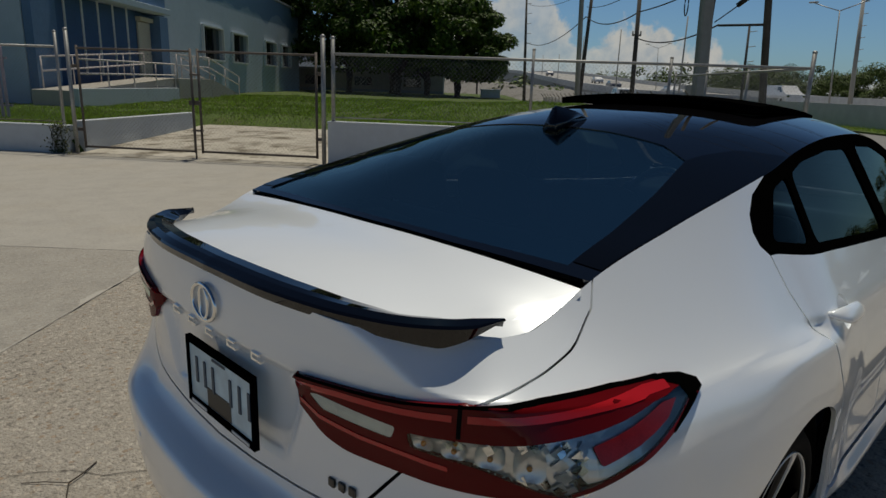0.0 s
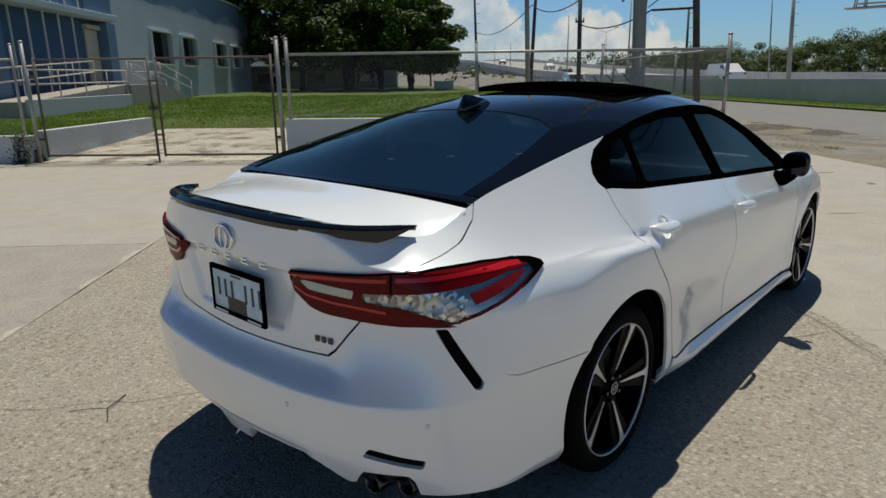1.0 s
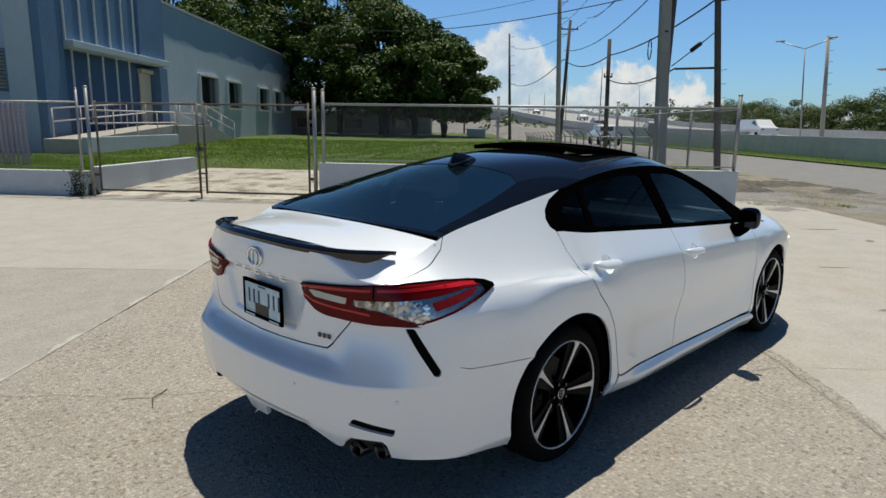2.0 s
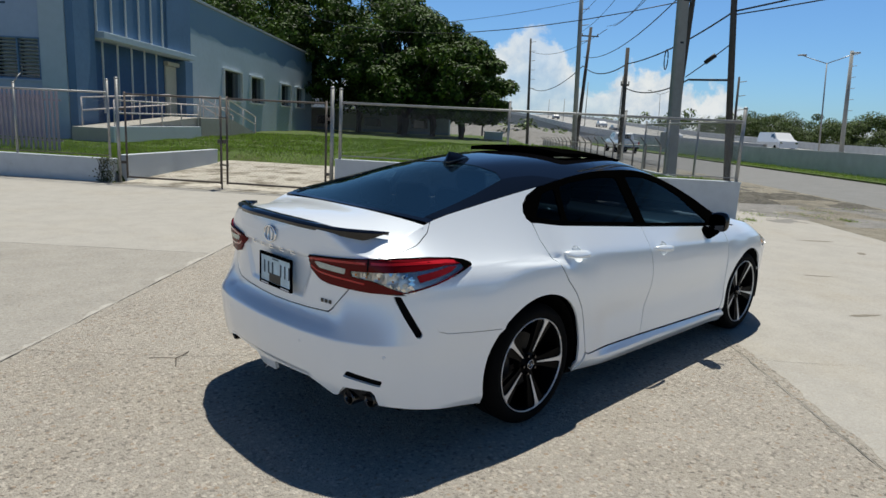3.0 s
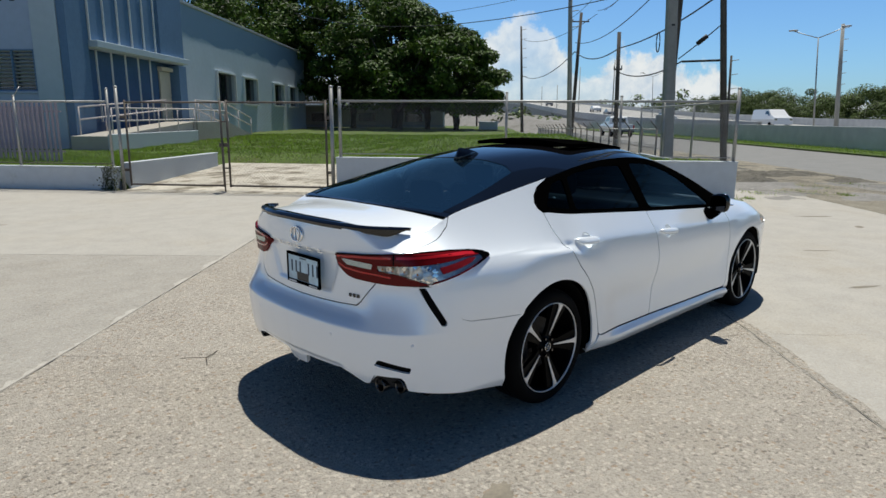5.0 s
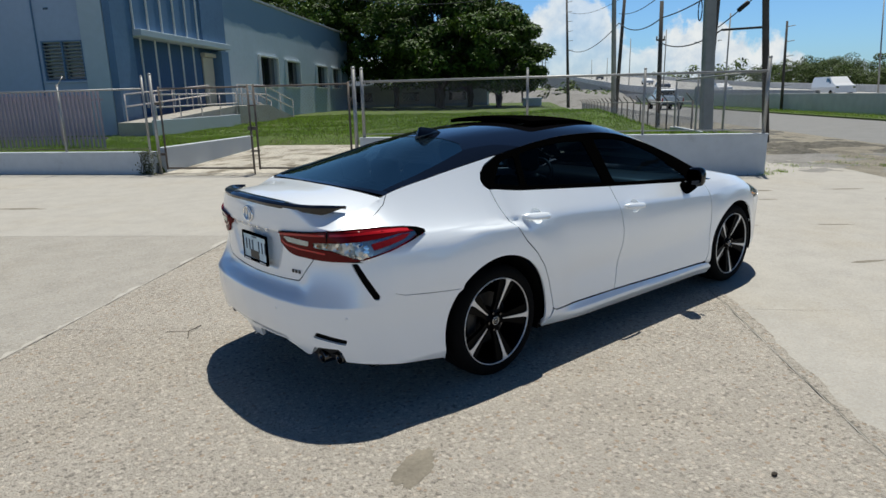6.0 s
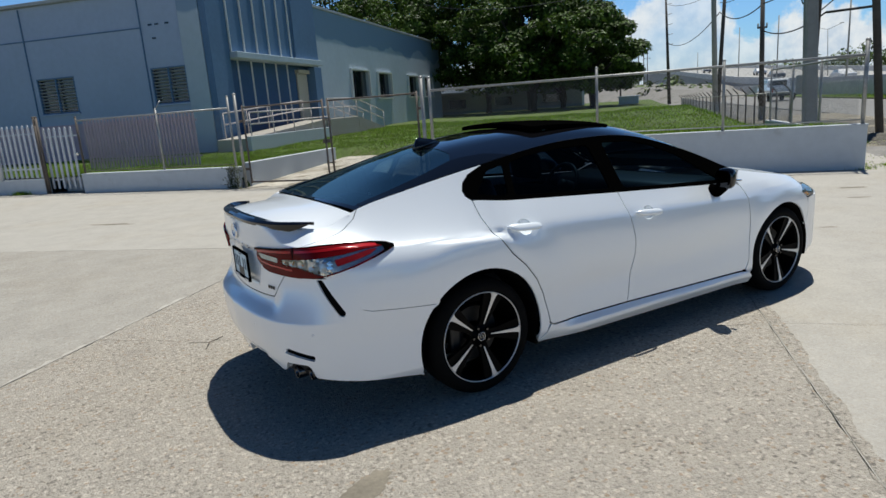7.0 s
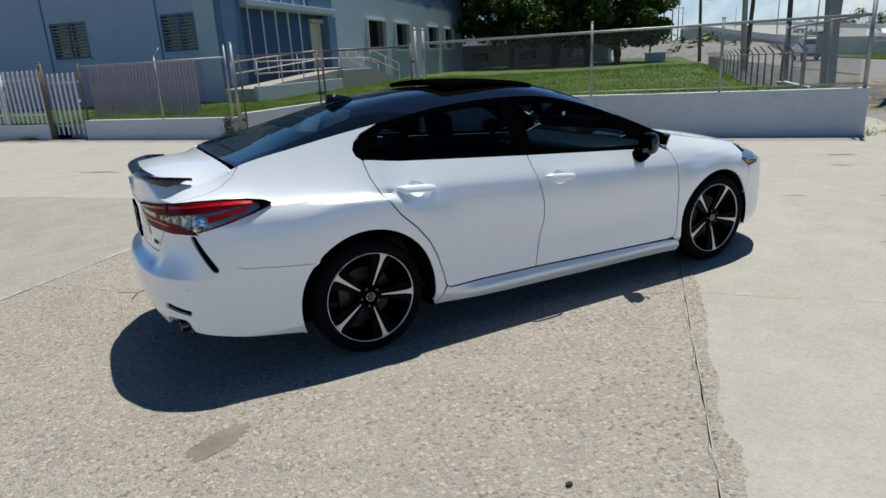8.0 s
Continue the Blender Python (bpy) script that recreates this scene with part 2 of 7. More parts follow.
    col = mix(ramp(fine.outputs["Fac"], 0.48, 0.38, 0.0, speck_amt * 0.8), col, tuple(min(1, c * 1.4) for c in color))
    l.new(col, b.inputs["Base Color"])
    h = n.new("ShaderNodeMath")
    h.operation = "ADD"
    l.new(fine.outputs["Fac"], h.inputs[0])
    l.new(ramp(vor.outputs["Distance"], 0.0, 0.7, grain, 0.0), h.inputs[1])
    bp = n.new("ShaderNodeBump")
    bp.inputs["Distance"].default_value = bump
    l.new(h.outputs[0], bp.inputs["Height"])
    l.new(bp.outputs[0], b.inputs["Normal"])
    return m


M_CONC_ROUGH = concrete("exposed_aggregate_concrete", (0.42, 0.38, 0.325), (0.19, 0.16, 0.125), 0.42, 0.6, 0.38, (0.38, 0.325, 0.25), 0.55, 0.012, 0.75)
M_CONC = concrete("smooth_worn_concrete", (0.395, 0.372, 0.333), (0.32, 0.28, 0.22), 0.32, 0.3, 0.32, (0.38, 0.34, 0.275), 0.8, 0.003, 0.14)
M_CONC_GREY = concrete("greyed_worn_concrete", (0.355, 0.332, 0.294), (0.25, 0.22, 0.175), 0.42, 0.4, 0.42, (0.30, 0.265, 0.215), 0.8, 0.006, 0.32)
M_CHIP = concrete("fresh_chipped_concrete", (0.45, 0.425, 0.38), (0.38, 0.34, 0.28), 0.3, 0.3, 0.4, (0.42, 0.38, 0.32), 0.6, 0.004, 0.2)
M_APRON = concrete("broken_gravel_apron", (0.34, 0.305, 0.24), (0.13, 0.115, 0.085), 0.8, 0.6, 0.9, (0.115, 0.10, 0.075), 0.95, 0.02)
M_DIRT = mat("gravelly_dirt", (0.225, 0.213, 0.195), 0.95, var=0.3, scale=14, bump=0.015, bscale=20,
             stain=(0.15, 0.14, 0.115), stain_scale=0.5, stain_lo=0.52, stain_hi=0.65)
M_ASPHALT = mat("sun_bleached_asphalt", (0.20, 0.195, 0.185), 0.9, var=0.15, scale=10, bump=0.004, bscale=50)
M_SOIL = mat("dark_joint_soil", (0.06, 0.055, 0.045), 0.95, var=0.3, scale=20)
M_GRASSBED = mat("grass_bed", (0.07, 0.112, 0.014), 0.95, var=0.5, scale=14, bump=0.04, bscale=22,
                 stain=(0.10, 0.098, 0.035), stain_scale=1.1, stain_lo=0.52, stain_hi=0.68)
M_WALLW = mat("whitewashed_concrete", (0.53, 0.565, 0.59), 0.85, var=0.08, scale=6, bump=0.002, bscale=30,
              stain=(0.36, 0.37, 0.37), stain_scale=1.7, stain_lo=0.6, stain_hi=0.78)
M_GALV = mat("galvanised_steel", (0.33, 0.33, 0.32), 0.5, 0.6, var=0.25, scale=30)
M_RUSTY = mat("dull_rusted_pipe", (0.12, 0.10, 0.085), 0.7, 0.2, var=0.4, scale=25)
M_RAILP = mat("faded_pink_white_paint", (0.62, 0.55, 0.53), 0.6, var=0.15, scale=20)
M_BLUE = mat("deep_blue_paint", (0.04, 0.10, 0.22), 0.7, var=0.12, scale=8)
M_BLUEG = mat("mid_blue_paint", (0.10, 0.185, 0.31), 0.75, var=0.12, scale=6)
M_FACADE = mat("pale_lavender_blue_render", (0.355, 0.435, 0.57), 0.85, var=0.07, scale=5, bump=0.003, bscale=25)
M_HIGHWAY = mat("pale_highway_concrete", (0.36, 0.35, 0.33), 0.9, var=0.15, scale=3)
M_PICKET = mat("dull_white_metal_paint", (0.55, 0.57, 0.60), 0.6, var=0.2, scale=12)
M_SLAT = mat("blue_grey_louvre", (0.34, 0.37, 0.42), 0.6, var=0.15, scale=10)
M_HEAD = mat("smoked_headlamp_lens", (0.22, 0.23, 0.25), 0.08, 0.7, 0.5, var=0.5, scale=60)
M_WHITE = mat("weathered_white_paint", (0.66, 0.67, 0.66), 0.7, var=0.1, scale=14)
M_DARKWIN = mat("dark_window", (0.015, 0.018, 0.022), 0.15, coat=0.5)
M_CREAM = mat("cream_door_paint", (0.55, 0.50, 0.40), 0.6, var=0.08, scale=8)
M_ROOFEDGE = mat("roof_edge_sheet", (0.35, 0.37, 0.38), 0.6, var=0.15, scale=10)
M_WOODPOLE = mat("weathered_wood_pole", (0.085, 0.075, 0.065), 0.9, var=0.3, scale=12, bump=0.004, bscale=30)
M_CONCPOLE = mat("concrete_pole_grey", (0.34, 0.335, 0.31), 0.85, var=0.15, scale=5)
M_CABLE = mat("black_cable", (0.01, 0.01, 0.011), 0.6)
M_BARRIER = mat("grey_barrier_concrete", (0.60, 0.595, 0.58), 0.9, var=0.15, scale=1.5)
M_BARK = mat("dark_bark", (0.05, 0.04, 0.03), 0.95, var=0.3, scale=9, bump=0.01, bscale=14)
M_DRIVE = mat("stained_drive_concrete", (0.46, 0.42, 0.35), 0.9, var=0.3, scale=14, bump=0.004, bscale=40,
              stain=(0.15, 0.125, 0.085), stain_scale=1.6, stain_lo=0.48, stain_hi=0.62)


def two_tone(name, low, high, level, wave):
    """Render whose upper paint has worn back along a wavy edge."""
    m = mat(name, low, 0.85, var=0.07, scale=4, bump=0.003, bscale=25)
    n, l = m.node_tree.nodes, m.node_tree.links
    b = n["Principled BSDF"]
    old = b.inputs["Base Color"].links[0].from_socket
    tc = n.new("ShaderNodeTexCoord")
    sep = n.new("ShaderNodeSeparateXYZ")
    l.new(tc.outputs["Object"], sep.inputs[0])
    ns = n.new("ShaderNodeTexNoise")
    ns.inputs["Scale"].default_value = 0.17
    ns.inputs["Detail"].default_value = 3
    l.new(tc.outputs["Object"], ns.inputs["Vector"])
    ad = n.new("ShaderNodeMath")
    ad.operation = "MULTIPLY_ADD"
    ad.inputs[1].default_value = wave
    l.new(ns.outputs["Fac"], ad.inputs[0])
    l.new(sep.outputs["Z"], ad.inputs[2])
    mr = n.new("ShaderNodeMapRange")
    mr.inputs[1].default_value = level + wave * 0.5 - 0.05
    mr.inputs[2].default_value = level + wave * 0.5 + 0.07
    l.new(ad.outputs[0], mr.inputs[0])
    mx = n.new("ShaderNodeMix")
    mx.data_type = "RGBA"
    mx.inputs[7].default_value = (*high, 1)
    l.new(mr.outputs[0], mx.inputs[0])
    l.new(old, mx.inputs[6])
    l.new(mx.outputs[2], b.inputs["Base Color"])
    return m


M_FACADE2 = two_tone("faded_teal_render", (0.42, 0.50, 0.565), (0.23, 0.325, 0.44), 5.6, 3.4)

def leaf_mat(name, color, thin=0.10):
    """Leaves and blades: each of its own tone, with some light passing through."""
    m = bpy.data.materials.new(name)
    m.use_nodes = True
    n, l = m.node_tree.nodes, m.node_tree.links
    b = n["Principled BSDF"]
    b.inputs["Roughness"].default_value = 0.55
    b.inputs["Specular IOR Level"].default_value = 0.25
    g = n.new("ShaderNodeNewGeometry")
    mr = n.new("ShaderNodeMapRange")
    mr.inputs[3].default_value = 0.2
    mr.inputs[4].default_value = 1.8
    l.new(g.outputs["Random Per Island"], mr.inputs[0])
    sc = n.new("ShaderNodeVectorMath")
    sc.operation = "SCALE"
    sc.inputs[0].default_value = color
    l.new(mr.outputs[0], sc.inputs["Scale"])
    l.new(sc.outputs[0], b.inputs["Base Color"])
    tr = n.new("ShaderNodeBsdfTranslucent")
    l.new(sc.outputs[0], tr.inputs[0])
    mx = n.new("ShaderNodeMixShader")
    mx.inputs[0].default_value = thin
    l.new(b.outputs[0], mx.inputs[1])
    l.new(tr.outputs[0], mx.inputs[2])
    l.new(mx.outputs[0], n["Material Output"].inputs[0])
    return m


# ---- mesh helpers ----
def link_mesh(name, verts, faces, material, parent=None, label="", smooth=False, mats=None):
    me = bpy.data.meshes.new(name)
    me.from_pydata([tuple(v) for v in verts], [], faces)
    me.materials.append(material)
    for extra in mats or ():
        me.materials.append(extra)
    if smooth:
        me.polygons.foreach_set("use_smooth", [True] * len(me.polygons))
    ob = new(name, me)
    ob.parent = parent
    if label:
        ob["label"] = label
    return ob


def part(name, bm, material, parent=None, label="", smooth=False):
    """Links a bmesh as one mesh object under a thing or a part."""
    me = bpy.data.meshes.new(name)
    bm.to_mesh(me)
    bm.free()
    me.materials.append(material)
    if smooth:
        me.polygons.foreach_set("use_smooth", [True] * len(me.polygons))
    ob = new(name, me)
    ob.parent = parent
    if label:
        ob["label"] = label
    return ob


def add_box(bm, x0, x1, y0, y1, z0, z1, m=None, bevel=0.0):
    r = bmesh.ops.create_cube(bm, size=1.0)
    vs = r["verts"]
    bmesh.ops.scale(bm, verts=vs, vec=(x1 - x0, y1 - y0, z1 - z0))
    bmesh.ops.translate(bm, verts=vs, vec=((x0 + x1) / 2, (y0 + y1) / 2, (z0 + z1) / 2))
    if bevel:
        es = list({e for v in vs for e in v.link_edges})
        out = bmesh.ops.bevel(bm, geom=es, offset=bevel, segments=2, affect="EDGES", profile=0.5)
        vs = list({v for f in out["faces"] for v in f.verts} | {v for v in vs if v.is_valid})
    if m is not None:
        bmesh.ops.transform(bm, matrix=m, verts=vs)
    return vs


def box_bm(x0, x1, y0, y1, z0, z1, m=None, bevel=0.0):
    bm = bmesh.new()
    add_box(bm, x0, x1, y0, y1, z0, z1, m, bevel)
    return bm


def add_tube(bm, a, b, r0, r1=None, seg=8):
    """A straight tube from a to b."""
    a, b = Vector(a), Vector(b)
    r1 = r0 if r1 is None else r1
    q = (b - a).to_track_quat("Z", "Y")
    rings = []
    for c, r in ((a, r0), (b, r1)):
        rings.append([bm.verts.new(c + q @ Vector((r * math.cos(2 * math.pi * i / seg), r * math.sin(2 * math.pi * i / seg), 0))) for i in range(seg)])
    for i in range(seg):
        j = (i + 1) % seg
        bm.faces.new((rings[0][i], rings[0][j], rings[1][j], rings[1][i]))
    bm.faces.new(rings[0][::-1])
    bm.faces.new(rings[1])


def add_path(bm, pts, r, seg=6):
    """A tube along a run of points."""
    pts = [Vector(p) for p in pts]
    rings = []
    for i, p in enumerate(pts):
        d = (pts[min(i + 1, len(pts) - 1)] - pts[max(i - 1, 0)]).normalized()
        q = d.to_track_quat("Z", "Y")
        rr = r[i] if isinstance(r, (list, tuple)) else r
        rings.append([bm.verts.new(p + q @ Vector((rr * math.cos(2 * math.pi * k / seg), rr * math.sin(2 * math.pi * k / seg), 0))) for k in range(seg)])
    for s, t in zip(rings, rings[1:]):
        for k in range(seg):
            j = (k + 1) % seg
            bm.faces.new((s[k], s[j], t[j], t[k]))
    bm.faces.new(rings[0][::-1])
    bm.faces.new(rings[-1])


def tube(name, a, b, r, material, parent, r1=None, seg=8, label=""):
    bm = bmesh.new()
    add_tube(bm, a, b, r, r1, seg)
    return part(name, bm, material, parent, label, smooth=True)


def lathe_bm(profile, seg=48, closed=False):
    """Turns (radius, y) pairs round the y axis."""
    bm = bmesh.new()
    rings = []
    for r, y in profile:
        rings.append([bm.verts.new((r * math.cos(2 * math.pi * i / seg), y, r * math.sin(2 * math.pi * i / seg))) for i in range(seg)])
    pairs = list(zip(rings, rings[1:]))
    if closed:
        pairs.append((rings[-1], rings[0]))
    for s, t in pairs:
        for i in range(seg):
            j = (i + 1) % seg
            bm.faces.new((s[i], t[i], t[j], s[j]))
    bmesh.ops.recalc_face_normals(bm, faces=bm.faces)
    return bm


def thing(name, label, category, group="", kind="", at=None):
    ob = new(name)
    if at is not None:
        ob.matrix_world = at
    return tagged(ob, label, category, group, kind)


def spline(knots):
    """A smooth curve through rows (key, value, ...): a function of the key."""
    k = np.array(knots, float)
    s, v = k[:, 0], k[:, 1:]
    h = np.diff(s)
    g = np.diff(v, axis=0) / h[:, None]
    m = np.zeros_like(v)
    m[0], m[-1] = g[0], g[-1]
    for i in range(1, len(s) - 1):
        m[i] = (g[i - 1] * h[i] + g[i] * h[i - 1]) / (h[i] + h[i - 1])
        # keep the curve from overshooting where it levels off
        flat = g[i - 1] * g[i] <= 0
        m[i][flat] = 0

    def f(x):
        x = min(max(float(x), s[0]), s[-1])
        i = min(max(int(np.searchsorted(s, x)) - 1, 0), len(s) - 2)
        t = (x - s[i]) / h[i]
        t2, t3 = t * t, t * t * t
        r = (2 * t3 - 3 * t2 + 1) * v[i] + (t3 - 2 * t2 + t) * h[i] * m[i] + (3 * t2 - 2 * t3) * v[i + 1] + (t3 - t2) * h[i] * m[i + 1]
        return float(r[0]) if len(r) == 1 else r
    return f


def smooth01(a, b, x):
    t = min(max((x - a) / (b - a), 0.0), 1.0)
    return t * t * (3 - 2 * t)


def rounded(pts, r=0.03, n=5):
    """A closed polygon with its corners rounded. Points: (x, y) or (x, y, own radius)."""
    out = []
    c = len(pts)
    for i, p in enumerate(pts):
        a, b = Vector(pts[i - 1][:2]), Vector(pts[(i + 1) % c][:2])
        rr = p[2] if len(p) > 2 else r
        v = Vector(p[:2])
        da, db = a - v, b - v
        if rr <= 0 or da.length < 1e-6 or db.length < 1e-6:
            out.append(tuple(v))
            continue
        k = min(rr, da.length * 0.45, db.length * 0.45)
        s, e = v + da.normalized() * k, v + db.normalized() * k
        for j in range(n + 1):
            t = j / n
            w = s * (1 - t) ** 2 + v * 2 * t * (1 - t) + e * t * t
            out.append((w.x, w.y))
    return out


def flat_region(outer, holes=(), step=0.05):
    """A flat mesh in (u, v) inside a polygon, less its holes, cut to a fine grid."""
    bm = bmesh.new()
    edges = []
    for loop in (outer, *holes):
        vs = [bm.verts.new((p[0], p[1], 0)) for p in loop]
        edges += [bm.edges.new((vs[i], vs[(i + 1) % len(vs)])) for i in range(len(vs))]
    bmesh.ops.triangle_fill(bm, edges=edges, use_beauty=False, use_dissolve=False)
    xs = [p[0] for p in outer]
    ys = [p[1] for p in outer]
    for lo, hi, ax in ((min(xs), max(xs), 0), (min(ys), max(ys), 1)):
        n = int((hi - lo) / step)
        for i in range(1, n + 1):
            co, no = [0, 0, 0], [0, 0, 0]
            co[ax] = lo + (hi - lo) * i / (n + 1)
            no[ax] = 1
            bmesh.ops.bisect_plane(bm, geom=bm.verts[:] + bm.edges[:] + bm.faces[:], plane_co=co, plane_no=no, dist=1e-5)
    bmesh.ops.remove_doubles(bm, verts=bm.verts, dist=2e-5)
    return bm


def wrap(bm, fn, depth=0.0, facing=None):
    """Sends a flat mesh through fn(u, v) and turns its border in by depth."""
    for v in bm.verts:
        v.co = fn(v.co.x, v.co.y)
    bm.normal_update()
    s = sum((f.normal * f.calc_area() for f in bm.faces), Vector())
    if facing is not None and s.dot(Vector(facing)) < 0:
        bmesh.ops.reverse_faces(bm, faces=bm.faces)
        bm.normal_update()
    if depth:
        nor = {v: v.normal.copy() for v in bm.verts}
        border = [e for e in bm.edges if e.is_boundary]
        inner = {}
        for e in border:
            for v in e.verts:
                if v not in inner:
                    inner[v] = bm.verts.new(v.co - nor[v] * depth)
        for e in border:
            f = e.link_faces[0]
            a, b = e.verts
            loops = [lp.vert for lp in f.loops]
            if loops[(loops.index(a) + 1) % len(loops)] != b:
                a, b = b, a
            nf = bm.faces.new((b, a, inner[a], inner[b]))
            for ed in nf.edges:
                ed.smooth = ed not in border
            e.smooth = False
    return bm


# ---- the ground ----
ROAD_H = radians(44.5)           # the road, the slabs and the building share this heading
PV = Vector((math.cos(ROAD_H), math.sin(ROAD_H), 0))
QV = Vector((-math.sin(ROAD_H), math.cos(ROAD_H), 0))


def pq(p, q, z=0.0):
    v = PV * p + QV * q
    return Vector((v.x, v.y, z))


SITE = Matrix(((PV.x, QV.x, 0, 0), (PV.y, QV.y, 0, 0), (0, 0, 1, 0), (0, 0, 0, 1)))
bm = bmesh.new()
bmesh.ops.create_grid(bm, x_segments=40, y_segments=40, size=2500)
for v in bm.verts:
    v.co.z = -0.06
tagged(part("ground", bm, M_DIRT), "dry gravelly dirt ground", "ground", kind="structure")

yard = thing("pavement", "worn concrete yard cast in large slabs with open joints", "pavement", kind="structure")


def slab(p0, p1, q0, q1, material, jag=0.0, seed=0, g=0.003):
    """A cast slab with a slightly broken edge."""
    rnd = random.Random(seed)
    pts = []
    cs = [(p0 + g, q0 + g), (p1 - g, q0 + g), (p1 - g, q1 - g), (p0 + g, q1 - g)]
    for i in range(4):
        a, b = Vector(cs[i]), Vector(cs[(i + 1) % 4])
        n = max(2, int((b - a).length / 0.12))
        for k in range(n):
            v = a.lerp(b, k / n)
            pts.append((v.x + rnd.uniform(-jag, jag), v.y + rnd.uniform(-jag, jag)))
    bm = bmesh.new()
    top = [bm.verts.new(pq(p, q, 0.0)) for p, q in pts]
    bot = [bm.verts.new(pq(p, q, -0.1)) for p, q in pts]
    bm.faces.new(top)
    for i in range(len(pts)):
        j = (i + 1) % len(pts)
        bm.faces.new((top[i], bot[i], bot[j], top[j]))
    bmesh.ops.recalc_face_normals(bm, faces=bm.faces)
    return part("slab", bm, material, yard)


for i, (a, b) in enumerate(((-14, -5.5), (-5.5, 13.0))):
    slab(a, b, -2.38, 2.6, M_CONC_ROUGH, 0.006, i)
for i, (a, b) in enumerate(((-14, -3), (-3, 3.25), (3.25, 9.2), (9.2, 16))):
    slab(a, b, 2.6, 9.5, M_CONC_GREY if b < 4 else M_CONC, 0.006, 10 + i)
    slab(a, b, 9.5, 20, M_CONC_GREY if b < 4 else M_CONC, 0.006, 20 + i)
for i, (a, b) in enumerate(((-14, -6), (-6, 0.62), (0.62, 6.4), (6.4, 12.5))):
    slab(a, b, -7.6, -2.38, M_CONC, 0.002, 30 + i, 0.0008)
    slab(a, b, -11.5, -7.6, M_CONC if b < 3 else M_APRON, 0.03, 40 + i)
slab(12.5, 30, -11.5, -6.0, M_APRON, 0.05, 50)
# along the joints the skin has broken away
def worn_strip(p0, p1, q, way, wide, seed, material, base=1.0, z=0.003):
    """A ragged strip beside a joint; way is -1 or 1, the side on which it lies."""
    rnd = random.Random(seed)
    n = int((p1 - p0) / 0.04)
    bm = bmesh.new()
    edge_a, edge_b = [], []
    for i in range(n):
        p = p0 + 0.04 * i
        w = wide * (base + 0.47 * noise.noise(Vector((p * 0.9, seed, 0))) + 0.67 * noise.noise(Vector((p * 2.7, 3, seed))) + 0.4 * noise.noise(Vector((p * 8.0, 5, seed)))) + rnd.uniform(-0.13, 0.13) * wide
        edge_a.append(bm.verts.new(pq(p, q + way * 0.008, z)))
        edge_b.append(bm.verts.new(pq(p, q + way * (0.012 + max(w, 0.004)), z)))
    for i in range(n - 1):
        bm.faces.new((edge_a[i], edge_b[i], edge_b[i + 1], edge_a[i + 1]))
    bmesh.ops.recalc_face_normals(bm, faces=bm.faces)
    return part("worn_edge", bm, material, yard)


worn_strip(-8, 7.2, -2.38, -1, 0.075, 0, M_CONC_ROUGH)
worn_strip(-9, 6.5, 2.6, 1, 0.13, 4, M_CHIP, 0.10)


def crack(run, wide, seed):
    """A wandering dark crack through points (p, q)."""
    rnd = random.Random(seed)
    bm = bmesh.new()
    last = None
    for (p0, q0), (p1, q1) in zip(run, run[1:]):
        n = max(2, int(math.hypot(p1 - p0, q1 - q0) / 0.03))
        t = Vector((p1 - p0, q1 - q0)).normalized()
        for i in range(n):
            f = i / n
            p, q = p0 + (p1 - p0) * f, q0 + (q1 - q0) * f
            k = 0.03 * noise.noise(Vector((p * 4, q * 4, seed))) + 0.012 * noise.noise(Vector((p * 17, q * 17, seed)))
            w = wide * (0.25 + 0.75 * abs(noise.noise(Vector((p * 9, q * 9, seed + 5)))) + rnd.uniform(0, 0.4))
            pair = [bm.verts.new(pq(p - t.y * (k + e * w), q + t.x * (k + e * w), 0.0035)) for e in (-0.5, 0.5)]
            if last:
                bm.faces.new((last[0], last[1], pair[1], pair[0]))
            last = pair
    bmesh.ops.recalc_face_normals(bm, faces=bm.faces)
    return part("crack", bm, M_SOIL, yard)


crack([(0.0, 2.6), (0.02, 1.9), (0.06, 1.5), (0.16, 1.1), (0.35, -0.6), (0.62, -2.38)], 0.005, 1)
crack([(0.64, -2.45), (0.58, -2.9), (0.66, -3.3)], 0.002, 2)
crack([(-8, -2.375), (4.5, -2.375)], 0.0025, 4)
crack([(-5.0, 5.2), (-3.9, 5.0), (-2.6, 5.3), (-1.4, 5.1)], 0.005, 6)

# road, verge, barrier
bm = bmesh.new()
vs = [bm.verts.new(pq(p, q, -0.02)) for p, q in ((-120, -18.9), (400, -18.9), (400, -11.6), (-120, -11.6))]
bm.faces.new(vs)
tagged(part("road", bm, M_ASPHALT), "sun-bleached grey asphalt road", "road", kind="structure")
tagged(part("verge", box_bm(-120, 400, -21.6, -18.95, -0.1, 0.06, SITE), M_GRASSBED), "strip of rough grass along the road", "verge", kind="structure")
tagged(part("barrier_wall", box_bm(-120, 400, -22.0, -21.6, -0.1, 1.25, SITE), M_BARRIER), "long grey concrete highway barrier", "barrier", kind="structure")

# ---- fence line ----
FU = Vector((0.6313, -0.7755, 0))
FV = Vector((0.7755, 0.6313, 0))
F0 = Vector((-1.3, 16.2, 0))
FENCE = Matrix(((FU.x, FV.x, 0, F0.x), (FU.y, FV.y, 0, F0.y), (0, 0, 1, 0), (0, 0, 0, 1)))
G0, GM, G1, FC = 5.18, 7.58, 9.98, 18.17     # gate post, gate middle, gate post, corner, along the fence


def fp(u, v, z=0.0):
    return FENCE @ Vector((u, v, z))


